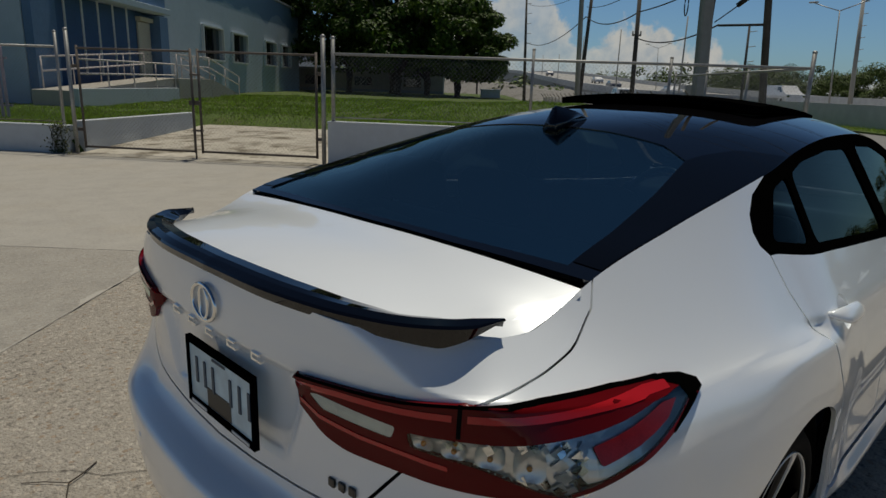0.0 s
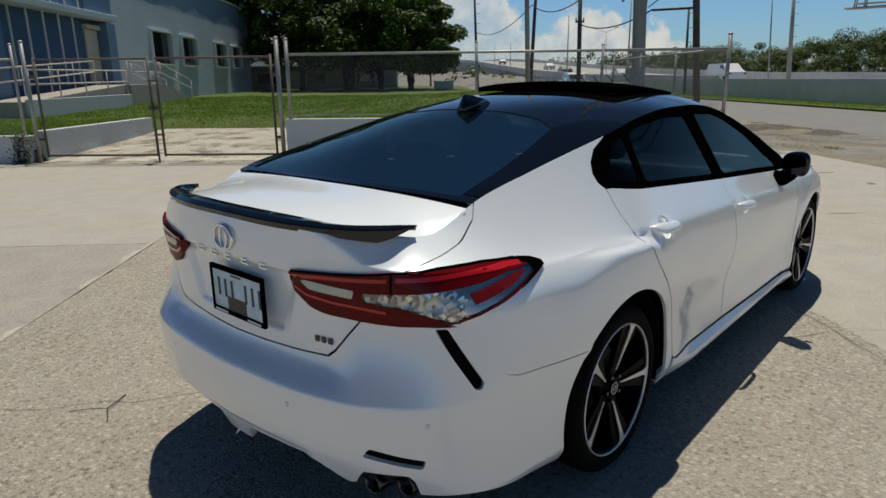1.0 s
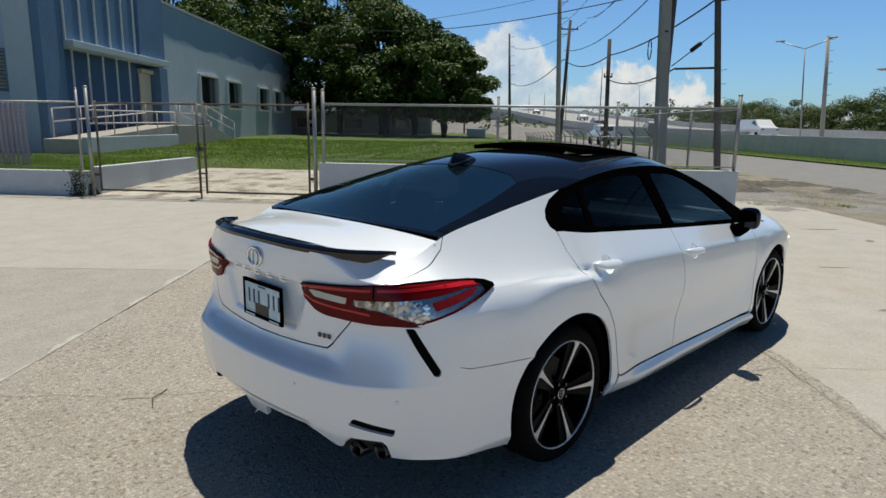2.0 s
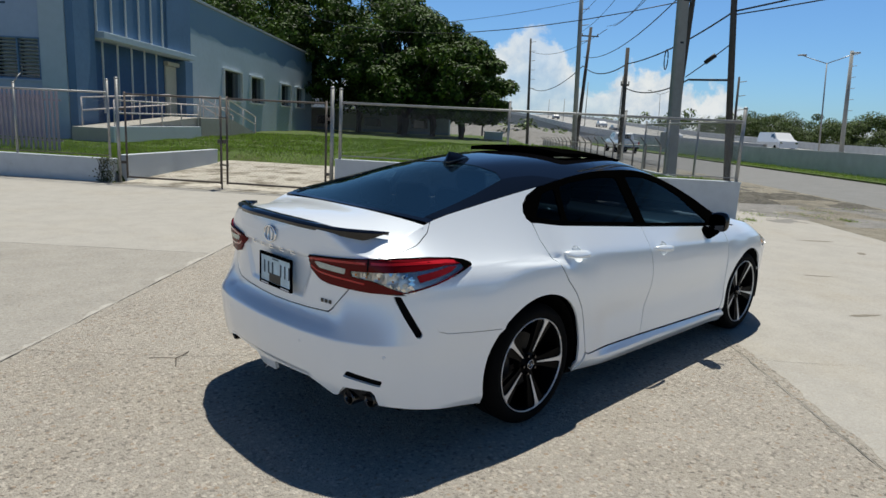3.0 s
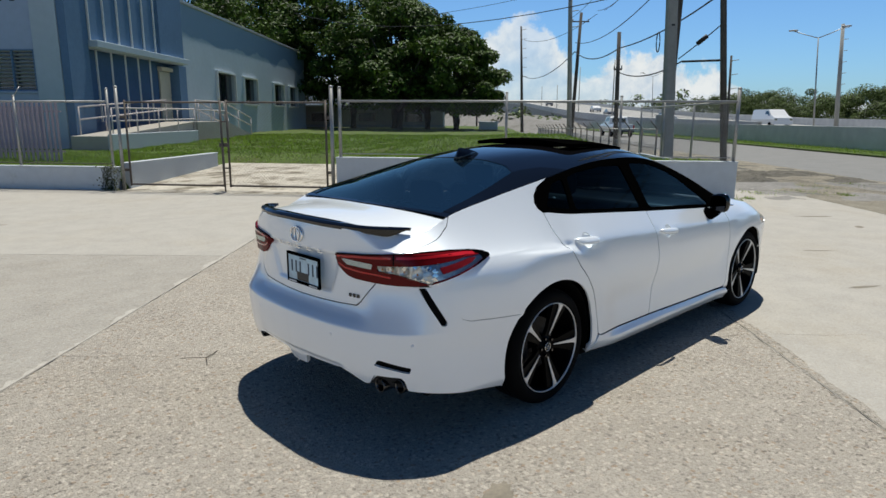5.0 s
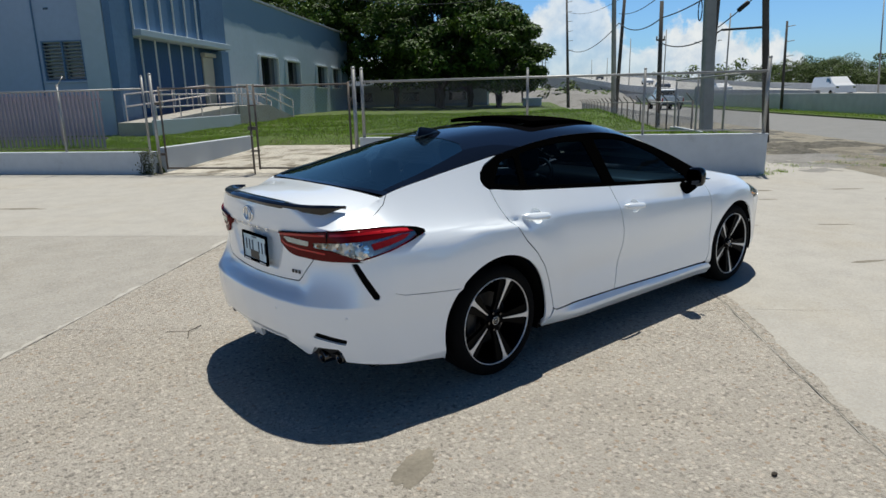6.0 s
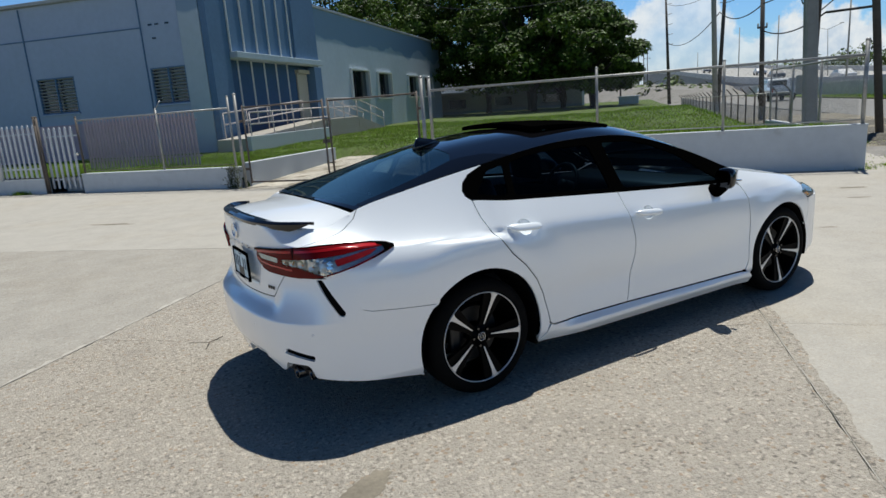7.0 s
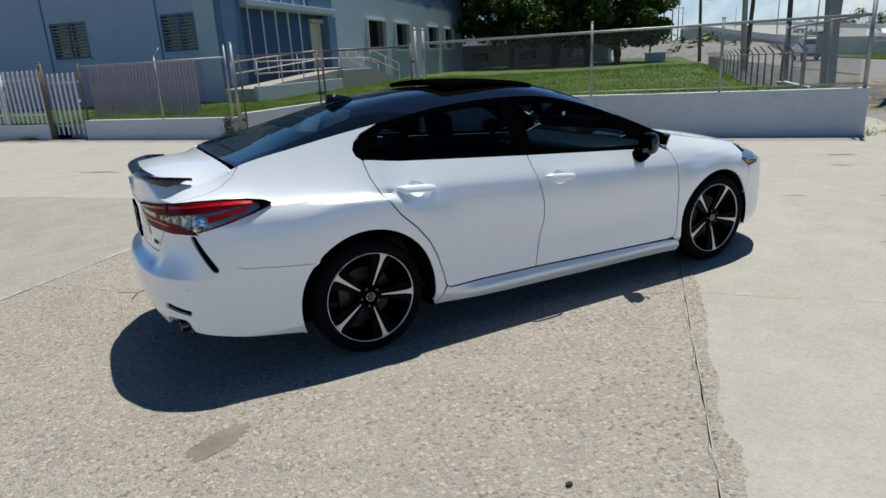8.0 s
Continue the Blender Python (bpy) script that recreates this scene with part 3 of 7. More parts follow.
# lawn: one uneven sheet behind the fence, with the drive cut through it
def lawn_z(u, v):
    """The height of the grass behind the fence."""
    edge = 0.47 + 0.27 * smooth01(8.5, 11.5, u)
    far = 0.62
    z = edge + (far - edge) * smooth01(6, 24, v)
    z += 0.34 * math.exp(-(((u - 15.5) / 5.5) ** 2 + ((v - 9.0) / 6.0) ** 2))
    z += 0.05 * noise.noise(Vector((u * 0.5, v * 0.5, 0))) + 0.02 * noise.noise(Vector((u * 2.1, v * 2.1, 3)))
    inside = smooth01(G0 - 0.26, G0 - 0.02, u) * smooth01(G1 + 0.34, G1 + 0.12, u) * smooth01(6.4, 4.7, v)
    z = z * (1 - inside) + (-0.05 + 0.028 * v) * inside
    side = 17.9 - 0.15 * min(v, 7) - 0.055 * max(v - 7, 0)
    return z - (z + 0.03) * smooth01(side - 1.4, side + 0.6, u) * smooth01(0.5, 1.5, v)


bm = bmesh.new()
US = np.concatenate([np.linspace(-40, -6, 10), np.linspace(-5, 18.0, 93), np.linspace(19, 45, 14)])
VS = np.concatenate([np.linspace(0.12, 14, 57), np.linspace(15, 70, 28)])
grid = [[bm.verts.new(fp(u, v, lawn_z(u, v) if u < 18.1 or v > 8 else lawn_z(18, v) * max(0, 1 - (u - 18) / 3))) for v in VS] for u in US]
for i in range(len(US) - 1):
    for j in range(len(VS) - 1):
        if US[i] > 17.9 or (US[i] > 18.4 - 0.15 * min(VS[j], 7) - 0.055 * max(VS[j] - 7, 0) and VS[j] > 1.4):
            continue
        bm.faces.new((grid[i][j], grid[i + 1][j], grid[i + 1][j + 1], grid[i][j + 1]))
for v in [v for v in bm.verts if not v.link_faces]:
    bm.verts.remove(v)
bmesh.ops.recalc_face_normals(bm, faces=bm.faces)
tagged(part("lawn", bm, M_GRASSBED, smooth=True), "green lawn on a low mound behind the fence", "lawn", kind="structure")

# grass blades, thick where the fence line passes near
rnd = random.Random(5)
gv, gf = [], []


def blade(w, z, h, wide=0.007):
    t = rnd.uniform(0, math.pi)
    dx, dy = math.cos(t) * wide, math.sin(t) * wide
    lx, ly = rnd.gauss(0, 0.35) * h, rnd.gauss(0, 0.35) * h
    n = len(gv)
    gv.extend(((w.x - dx, w.y - dy, z - 0.01), (w.x + dx, w.y + dy, z - 0.01), (w.x + lx, w.y + ly, z + h)))
    gf.append((n, n + 1, n + 2))


def off_lawn(u, v):
    return (G0 - 0.1 < u < G1 + 0.25 and v < 5.4) or (u > 18.45 - 0.15 * min(v, 7) - 0.055 * max(v - 7, 0) and v > 0.7)


for _ in range(170000):
    u = rnd.uniform(-8, 18.0)
    v = 0.25 + 24 * rnd.random() ** 1.6
    if off_lawn(u, v):
        continue
    tall = 0.55 + 1.5 * max(0, noise.noise(Vector((u * 0.9, v * 0.9, 7)))) + 0.8 * max(0, noise.noise(Vector((u * 3.1, v * 3.1, 2))))
    blade(fp(u, v), lawn_z(u, v), rnd.uniform(0.03, 0.085) * tall * (1.4 if v < 0.7 else 1.0), 0.006 + 0.0009 * v)
# taller tufts and weeds along the left wall and the ramp
for _ in range(260):
    u, v = rnd.uniform(-1.2, 5.1), 0.25 + 3.4 * rnd.random() ** 1.4
    c = rnd.uniform(0.05, 0.16)
    for _ in range(70):
        uu, vv = u + rnd.gauss(0, 0.09), max(0.24, v + rnd.gauss(0, 0.09))
        blade(fp(uu, vv), lawn_z(uu, vv), c * rnd.uniform(0.5, 1.2), 0.008)
for _ in range(500):
    # a few tufts at the foot of the far wall
    blade(fp(-2.35 + rnd.gauss(0, 0.16), -0.06 + rnd.gauss(0, 0.04)), -0.01, rnd.uniform(0.04, 0.14))
for _ in range(9000):
    p, q = rnd.uniform(18, 60), rnd.uniform(-21.4, -19.1)
    blade(pq(p, q), 0.06, rnd.uniform(0.05, 0.2))
WEEDS = [(10.3, -6.8, 0.25), (10.4, -7.4, 0.2), (10.5, -8.1, 0.3), (11.7, -8.9, 0.35), (9.9, -8.6, 0.15), (12.3, -10.2, 0.3), (9.2, -6.2, 0.1)]
for _ in range(2600):
    # weeds along the foot of the corner and on the broken edge of the yard
    k = rnd.random()
    if k < 0.25:
        w = fp(FC + rnd.gauss(0.1, 0.12), rnd.uniform(-0.1, 1.6))
    elif k < 0.55:
        w = pq(14.0 + rnd.gauss(0, 0.5), -7.0 + rnd.gauss(0, 0.5))
    else:
        c = WEEDS[rnd.randrange(len(WEEDS))]
        w = pq(c[0] + rnd.gauss(0, c[2]), c[1] + rnd.gauss(0, c[2] * 0.6))
    blade(w, -0.01, rnd.uniform(0.02, 0.07))
M_GRASS = leaf_mat("grass_blades", (0.20, 0.305, 0.032), 0.35)
grass = link_mesh("grass", gv, gf, M_GRASS)
tagged(grass, "uneven green grass blades and weeds", "grass", kind="stuff")

# drive behind the gate, with a low wall along it
bm = bmesh.new()
rows = []
for i in range(18):
    v = -0.25 + 5.65 * i / 17
    rows.append([bm.verts.new(fp(u, v, 0.006 + 0.045 * max(v, 0) + 0.006 * noise.noise(Vector((u * 2, v * 2, 1))))) for u in np.linspace(G0 - 0.02, G1 + 0.22, 14)])
for a, b in zip(rows, rows[1:]):
    for j in range(13):
        bm.faces.new((a[j], a[j + 1], b[j + 1], b[j]))
bmesh.ops.recalc_face_normals(bm, faces=bm.faces)
tagged(part("drive", bm, M_DRIVE, smooth=True), "sloping concrete drive behind the gate", "driveway", kind="structure")


def coped_wall(name, u0, u1, v0, v1, top, label):
    bm = box_bm(u0, u1, v0, v1, -0.1, top - 0.03, FENCE, 0.008)
    w = part(name, bm, M_WALLW)
    tagged(w, label, "wall", kind="structure")
    part("coping", box_bm(u0 - 0.01, u1 + 0.01, v0 - 0.012, v1 + 0.012, top - 0.03, top, FENCE, 0.006), M_WALLW, w)
    return w


coped_wall("wall_front", G1 + 0.10, FC + 0.06, 0.0, 0.2, 0.79, "whitewashed low concrete wall carrying a chain-link fence")
coped_wall("wall_left", -0.02, G0 - 0.12, 0.0, 0.2, 0.52, "whitewashed low concrete wall with peeling stains")
coped_wall("wall_far_left", -16, -1.45, 0.0, 0.2, 0.42, "whitewashed low concrete wall under a picket fence")
coped_wall("wall_drive", G0 - 0.12, G0 + 0.06, 0.25, 4.6, 0.60, "whitewashed low wall along the drive")
# the wall and fence turn back along the road
RET = Matrix.Translation(fp(FC - 0.02, 0.0)) @ Matrix.Rotation(ROAD_H, 4, "Z")
w = part("wall_return", box_bm(0.16, 6.5, -0.04, 0.16, -0.1, 0.62, RET, 0.008), M_WALLW)
tagged(w, "whitewashed low concrete wall along the road", "wall", kind="structure")


# ---- fences ----
def chainlink(name, m, length, z0, z1, parent, pitch=0.075, r=0.0015, material=None):
    """Diamond wire between two heights, in the plane y = 0 of m."""
    vs, fs = [], []
    h = z1 - z0
    n = int((length + h) / pitch)
    for sgn in (1, -1):
        for k in range(n):
            c = -h + k * pitch
            lo, hi = max(0.0, -c), min(h, length - c)
            if hi <= lo + 0.01:
                continue
            a, b = (c + lo, z0 + lo), (c + hi, z0 + hi)
            if sgn < 0:
                a, b = (a[0], z1 - lo), (b[0], z1 - hi)
            d = Vector((b[0] - a[0], 0, b[1] - a[1])).normalized()
            s = Vector((-d.z, 0, d.x)) * r
            o = Vector((0, r * sgn, 0))
            base = len(vs)
            for p in (a, b):
                c3 = Vector((p[0], 0, p[1])) + o
                for e in (s, -s * 0.5 + Vector((0, r, 0)), -s * 0.5 - Vector((0, r, 0))):
                    vs.append(m @ (c3 + e))
            for j in range(3):
                jj = (j + 1) % 3
                fs.append((base + j, base + jj, base + 3 + jj, base + 3 + j))
    return link_mesh(name, vs, fs, material or M_GALV, parent)


def at_fence(u, v=0.1, m=FENCE):
    return m @ Matrix.Translation((u, v, 0))


def post(parent, p, z0, z1, r=0.03, material=None, cap=True):
    o = tube("post", (p.x, p.y, z0), (p.x, p.y, z1), r, material or M_GALV, parent, seg=10)
    if cap:
        bm = bmesh.new()
        bmesh.ops.create_uvsphere(bm, u_segments=10, v_segments=6, radius=r * 1.25, matrix=Matrix.Translation((p.x, p.y, z1)) @ Matrix.Diagonal((1, 1, 0.7, 1)))
        part("cap", bm, material or M_GALV, o, smooth=True)
    return o


front = thing("chain_link_fence", "galvanised chain-link fence on a low white wall", "fence", "site fences")
for u, top, r in ((10.16, 2.22, 0.035), (13.65, 2.12, 0.026), (15.93, 2.05, 0.026), (FC, 2.2, 0.035)):
    post(front, fp(u, 0.1), 0.78, top, r)
tube("top_rail", fp(10.16, 0.1, 1.95), fp(FC, 0.1, 1.95), 0.024, M_GALV, front)
tube("bottom_rail", fp(10.16, 0.1, 0.86), fp(FC, 0.1, 0.86), 0.010, M_GALV, front)
chainlink("mesh", at_fence(10.16), FC - 10.16, 0.84, 1.93, front)

left = thing("chain_link_fence", "weathered chain-link fence on a low wall by the gate", "fence", "site fences")
for u, top in ((0.02, 2.02), (2.74, 2.05), (4.96, 2.2)):
    post(left, fp(u, 0.1), 0.50, top, 0.028, M_RUSTY if u < 1 else M_GALV)
tube("barb_arm", fp(2.74, 0.1, 2.04), fp(2.83, 0.22, 2.26), 0.012, M_GALV, left)
tube("top_rail", fp(0.02, 0.1, 1.93), fp(4.96, 0.1, 1.93), 0.022, M_GALV, left)
tube("bottom_rail", fp(0.02, 0.1, 0.58), fp(4.96, 0.1, 0.58), 0.010, M_RUSTY, left)
chainlink("mesh", at_fence(0.02), 4.94, 0.56, 1.92, left)

back = thing("chain_link_fence", "chain-link fence turning back along the road", "fence", "site fences")
for d in (2.2, 4.3, 6.4):
    post(back, RET @ Vector((d, 0.06, 0)), 0.60, 2.0, 0.026)
tube("top_rail", RET @ Vector((0.1, 0.06, 1.94)), RET @ Vector((6.4, 0.06, 1.92)), 0.022, M_GALV, back)
chainlink("mesh", RET @ Matrix.Translation((0.1, 0.06, 0)), 6.3, 0.66, 1.92, back)

# the double gate
def gate_leaf(u0, u1, v, stop_u):
    g = thing("gate", "chain-link gate leaf in a dull pipe frame, closed", "gate", "double gate")
    bm = bmesh.new()
    for a, b in (((u0, 0.10), (u0, 1.97)), ((u1, 0.10), (u1, 1.97))):
        add_tube(bm, fp(a[0], v, a[1]), fp(b[0], v, b[1]), 0.023, seg=10)
    for z in (0.13, 1.92):
        add_tube(bm, fp(u0, v, z), fp(u1, v, z), 0.021, seg=10)
    part("gate_frame", bm, M_RUSTY, g, smooth=True)
    chainlink("mesh", at_fence(min(u0, u1), v), abs(u1 - u0), 0.15, 1.90, g, material=M_RUSTY)
    for z in (0.45, 1.6):
        part("hinge", box_bm(stop_u - 0.06, stop_u + 0.06, v - 0.03, v + 0.03, z - 0.03, z + 0.03, FENCE, 0.008), M_RUSTY, g)
    return g


gate_leaf(5.33, GM - 0.07, 0.14, 5.27)
gate_leaf(G1 - 0.14, GM + 0.07, 0.14, G1 - 0.06)
posts = thing("gate_post", "tall galvanised gate post with rounded cap", "post", "gate posts")
post(posts, fp(5.19, 0.08), -0.05, 2.24, 0.036)
for u in (9.98,):
    gp = thing("gate_post", "tall galvanised gate post with rounded cap", "post", "gate posts")
    post(gp, fp(u, 0.1), -0.05, 2.24, 0.04)
pin = thing("drop_rod", "gate drop rod with latch standing in the concrete", "drop rod")
tube("rod", fp(GM, 0.02, -0.02), fp(GM, 0.02, 1.12), 0.018, M_RUSTY, pin)
part("latch", box_bm(GM - 0.10, GM + 0.10, 0.04, 0.10, 0.98, 1.06, FENCE, 0.008), M_RUSTY, pin)
for z in (0.5, 1.5):
    part("strap", box_bm(GM - 0.09, GM + 0.09, 0.10, 0.19, z, z + 0.03, FENCE, 0.004), M_RUSTY, pin)

M_MAUVEP = mat("faded_mauve_paint", (0.42, 0.33, 0.38), 0.7, var=0.2, scale=14)
# picket fence and small gate at the far end
def picket_bm(w, z0, z1):
    """A flat pale with a clipped, pointed head."""
    bm = bmesh.new()
    run = [(-w, z0), (w, z0), (w, z1 - w * 1.5), (w * 0.35, z1), (-w * 0.35, z1), (-w, z1 - w * 1.5)]
    a, b = [[bm.verts.new((x, y, z)) for x, z in run] for y in (-0.012, 0.012)]
    bm.faces.new(a)
    bm.faces.new(b[::-1])
    for i in range(6):
        bm.faces.new((a[i], b[i], b[(i + 1) % 6], a[(i + 1) % 6]))
    bmesh.ops.recalc_face_normals(bm, faces=bm.faces)
    return bm


def picket_run(u0, u1, v, z0, z1, label, step=0.2, m=FENCE, paint=M_PICKET, w=0.038):
    f = thing("picket_fence", label, "fence", "picket fences")
    src = None
    n = int((u1 - u0) / step)
    for i in range(n + 1):
        u = u0 + i * step
        o = src.copy() if src else part("picket", picket_bm(w, z0, z1), paint, f)
        if src:
            scene.collection.objects.link(o)
        src = src or o
        o.matrix_local = m @ Matrix.Translation((u, v, 0))
    for z in (z0 + 0.25, z1 - 0.25):
        part("rail", box_bm(u0 - 0.05, u1 + 0.05, v + 0.012, v + 0.04, z - 0.02, z + 0.02, m), paint, f)
    return f


picket_run(-8.0, -1.55, 0.10, 0.45, 1.92, "white metal picket fence on a low wall")
picket_run(-1.30, -0.15, 0.16, 0.12, 1.80, "white metal picket gate leaf, closed")
picket_run(-1.4, 2.65, 1.6, 0.50, 1.98, "faded mauve picket fence behind the chain-link", step=0.125, paint=M_MAUVEP, w=0.03)
pales = thing("fence_post", "white leaning metal post in the picket fence", "post", "gate posts")
post(pales, fp(-3.1, 0.02), 0.40, 2.02, 0.06, M_PICKET)
coped_wall("wall_gate", -1.32, -0.04, 0.55, 0.72, 0.40, "whitewashed low wall behind the picket gate")
for u in (-1.45, -1.36):
    gp = thing("gate_post", "dark pipe gate post by the pickets", "post", "gate posts")
    post(gp, fp(u, 0.05), -0.05, 2.1, 0.034, M_RUSTY)
lock = part("padlock", box_bm(-0.09, 0.0, 0.0, 0.06, 1.02, 1.10, FENCE, 0.01), M_CHROME)
tagged(lock, "bright steel latch on the picket gate post", "latch")

# broken asphalt and dirt where the yard meets the road
def broken_patch(name, p0, p1, q0, q1, high, grain, cut, seed, material, label):
    """An uneven sheet that breaks through the slabs where it stands high."""
    n, k = int((p1 - p0) / 0.09), int((q1 - q0) / 0.09)
    bm = bmesh.new()
    g = []
    for i in range(n + 1):
        row = []
        for j in range(k + 1):
            p, q = p0 + (p1 - p0) * i / n, q0 + (q1 - q0) * j / k
            d = min(i, n - i) / n * 2, min(j, k - j) / k * 2
            rim = smooth01(0, 0.35, d[0]) * smooth01(0, 0.25, d[1])
            f = noise.fractal(Vector((p * grain, q * grain * 1.3, seed)), 0.8, 2.1, 5)
            z = high * (min(max(f + 0.25 - cut, -0.4), 0.5) + 0.25 * noise.noise(Vector((p * 7, q * 7, seed)))) * rim - 0.012 * (1 - rim)
            row.append(bm.verts.new(pq(p, q, z - 0.002)))
        g.append(row)
    for i in range(n):
        for j in range(k):
            f = (g[i][j], g[i + 1][j], g[i + 1][j + 1], g[i][j + 1])
            if max(v.co.z for v in f) > -0.006:
                bm.faces.new(f)
    for v in [v for v in bm.verts if not v.link_faces]:
        bm.verts.remove(v)
    bmesh.ops.recalc_face_normals(bm, faces=bm.faces)
    return tagged(part(name, bm, material), label, "ground", kind="structure")


M_BROKEN = mat("broken_dark_asphalt", (0.115, 0.105, 0.085), 0.95, var=0.45, scale=12, bump=0.02, bscale=24)
broken_patch("broken_asphalt", 12.6, 16.4, -11.5, -7.2, 0.16, 0.55, 0.10, 3, M_BROKEN, "crumbled dark asphalt edge of the yard")
broken_patch("dirt_patch", 8.6, 13.4, -11.4, -6.3, 0.05, 0.7, 0.15, 8, M_DIRT, "thin brown dirt drifted over the concrete")
broken_patch("dirt_patch", 16.2, 26.0, -11.7, -6.5, 0.05, 0.4, 0.12, 12, M_BROKEN, "crumbled dirt along the road's edge")

# ---- the building ----
B0 = Vector((3.7, 22.4, 0))
BLD = Matrix.Translation(B0) @ Matrix.Rotation(ROAD_H, 4, "Z")
# in BLD x runs along the windowed side, y along the louvred side
house = thing("office_building", "pale blue rendered office building with finned entrance and ramp", "building")
FLOOR = 1.42
TOP = 7.05


def wall_with_holes(name, axis, length, height, holes, thick, material, label=""):
    """An upright wall along x or y of BLD, with openings through it: holes are (s0, s1, z0, z1)."""
    bm = flat_region([(0, 0), (length, 0), (length, height), (0, height)], [[(a, c), (b, c), (b, d), (a, d)] for a, b, c, d in holes], 50)
    r = bmesh.ops.extrude_face_region(bm, geom=bm.faces[:])
    for v in [g for g in r["geom"] if isinstance(g, bmesh.types.BMVert)]:
        v.co.z = thick
    for v in bm.verts:
        s, z, t = v.co
        v.co = BLD @ (Vector((s, t, z)) if axis == "x" else Vector((t, s, z)))
    bmesh.ops.recalc_face_normals(bm, faces=bm.faces)
    return part(name, bm, material, house, label)


WINS = [(14.4, 17.3, 2.45, 4.08), (19.0, 21.7, 2.45, 4.05), (25.8, 28.6, 2.5, 4.02), (30.2, 32.9, 2.5, 4.0)]
wall_with_holes("side_wall", "x", 36.0, TOP, [(1.45, 10.0, 0.6, 6.9)] + WINS, 0.3, M_FACADE2, "faded teal and blue rendered wall")
LOUV = [(0.97, 2.55, 2.46, 3.86), (6.2, 8.07, 2.42, 3.86), (11.6, 13.4, 2.42, 3.86)]
# the louvred face starts beyond the corner, so that it butts the side wall
bm = flat_region([(0.3, 0), (20, 0), (20, 6.65), (0.3, 6.65)], [[(a, c), (b, c), (b, d), (a, d)] for a, b, c, d in LOUV], 50)
r = bmesh.ops.extrude_face_region(bm, geom=bm.faces[:])
for v in [g for g in r["geom"] if isinstance(g, bmesh.types.BMVert)]:
    v.co.z = 0.25
for v in bm.verts:
    v.co = BLD @ Vector((0.03 + v.co.z, v.co.x, v.co.y))
bmesh.ops.recalc_face_normals(bm, faces=bm.faces)
part("louvred_wall", bm, M_FACADE, house, "pale lavender blue rendered wall")
part("corner_pier", box_bm(-0.10, 0.028, 0.0, 0.90, 0, TOP, BLD, 0.02), M_FACADE2, house, "faded teal corner pier")
M_MAUVE = mat("faded_mauve_render", (0.50, 0.385, 0.45), 0.85, var=0.08, scale=5, bump=0.003, bscale=25)
part("plinth_band", box_bm(-0.03, 0.028, 0.95, 20, 0, 1.95, BLD), M_MAUVE, house, "faded mauve painted base")
for y in (2.68, 8.3, 14.0):
    part("panel_seam", box_bm(-0.012, 0.028, y - 0.02, y + 0.02, 1.96, 6.6, BLD), M_BLUEG, house)
part("panel_seam", box_bm(-0.012, 0.028, 2.70, 20, 5.35, 5.39, BLD), M_BLUEG, house)
for y, z in ((1.5, 5.45), (1.95, 5.45), (2.25, 5.45), (2.15, 4.95)):
    part("vent_hole", box_bm(0.018, 0.0285, y - 0.09, y + 0.09, z - 0.035, z + 0.035, BLD), M_DARKWIN, house)
part("roof", box_bm(0.29, 36.0, 0.31, 20.0, 6.67, 6.85, BLD), M_ROOFEDGE, house)
part("eaves_trim", box_bm(-0.22, 0.285, 0.92, 20.2, 6.655, 6.78, BLD, 0.01), M_ROOFEDGE, house, "dull grey roof edging")
part("parapet_trim", box_bm(9.5, 36.1, -0.10, 0.36, TOP, TOP + 0.13, BLD, 0.01), M_ROOFEDGE, house, "pale weathered roof edging")
part("end_wall", box_bm(35.7, 36.0, 0.31, 20, 0, 6.64, BLD), M_FACADE2, house)
part("back_wall", box_bm(0.31, 35.7, 19.75, 20, 0, 6.64, BLD), M_FACADE2, house)

# louvred windows
for i, (a, b, c, d) in enumerate(LOUV):
    win = thing("window", "", "")
    win.parent = house
    win["label"] = "dark metal louvre window"
    part("backing", box_bm(0.20, 0.22, a, b, c, d, BLD), M_DARKWIN, win)
    fr = bmesh.new()
    for y0, y1, z0, z1 in ((a, b, c, c + 0.05), (a, b, d - 0.05, d), (a, a + 0.05, c, d), (b - 0.05, b, c, d), ((a + b) / 2 - 0.03, (a + b) / 2 + 0.03, c, d)):
        add_box(fr, 0.02, 0.12, y0, y1, z0, z1, BLD)
    part("frame", fr, M_BLUEG, win)
    src = None
    n = 11
    for k in range(n):
        z = c + 0.1 + (d - c - 0.16) * k / (n - 1)
        o = src.copy() if src else part("slat", box_bm(-0.045, 0.045, a + 0.05, b - 0.05, -0.006, 0.006), M_SLAT, win)
        if src:
            scene.collection.objects.link(o)
        src = src or o
        o.matrix_local = BLD @ pose(0.09, 0, z, 0, 32, 0)
    part("sill", box_bm(-0.06, 0.06, a - 0.06, b + 0.06, c - 0.07, c, BLD, 0.008), M_FACADE, win)

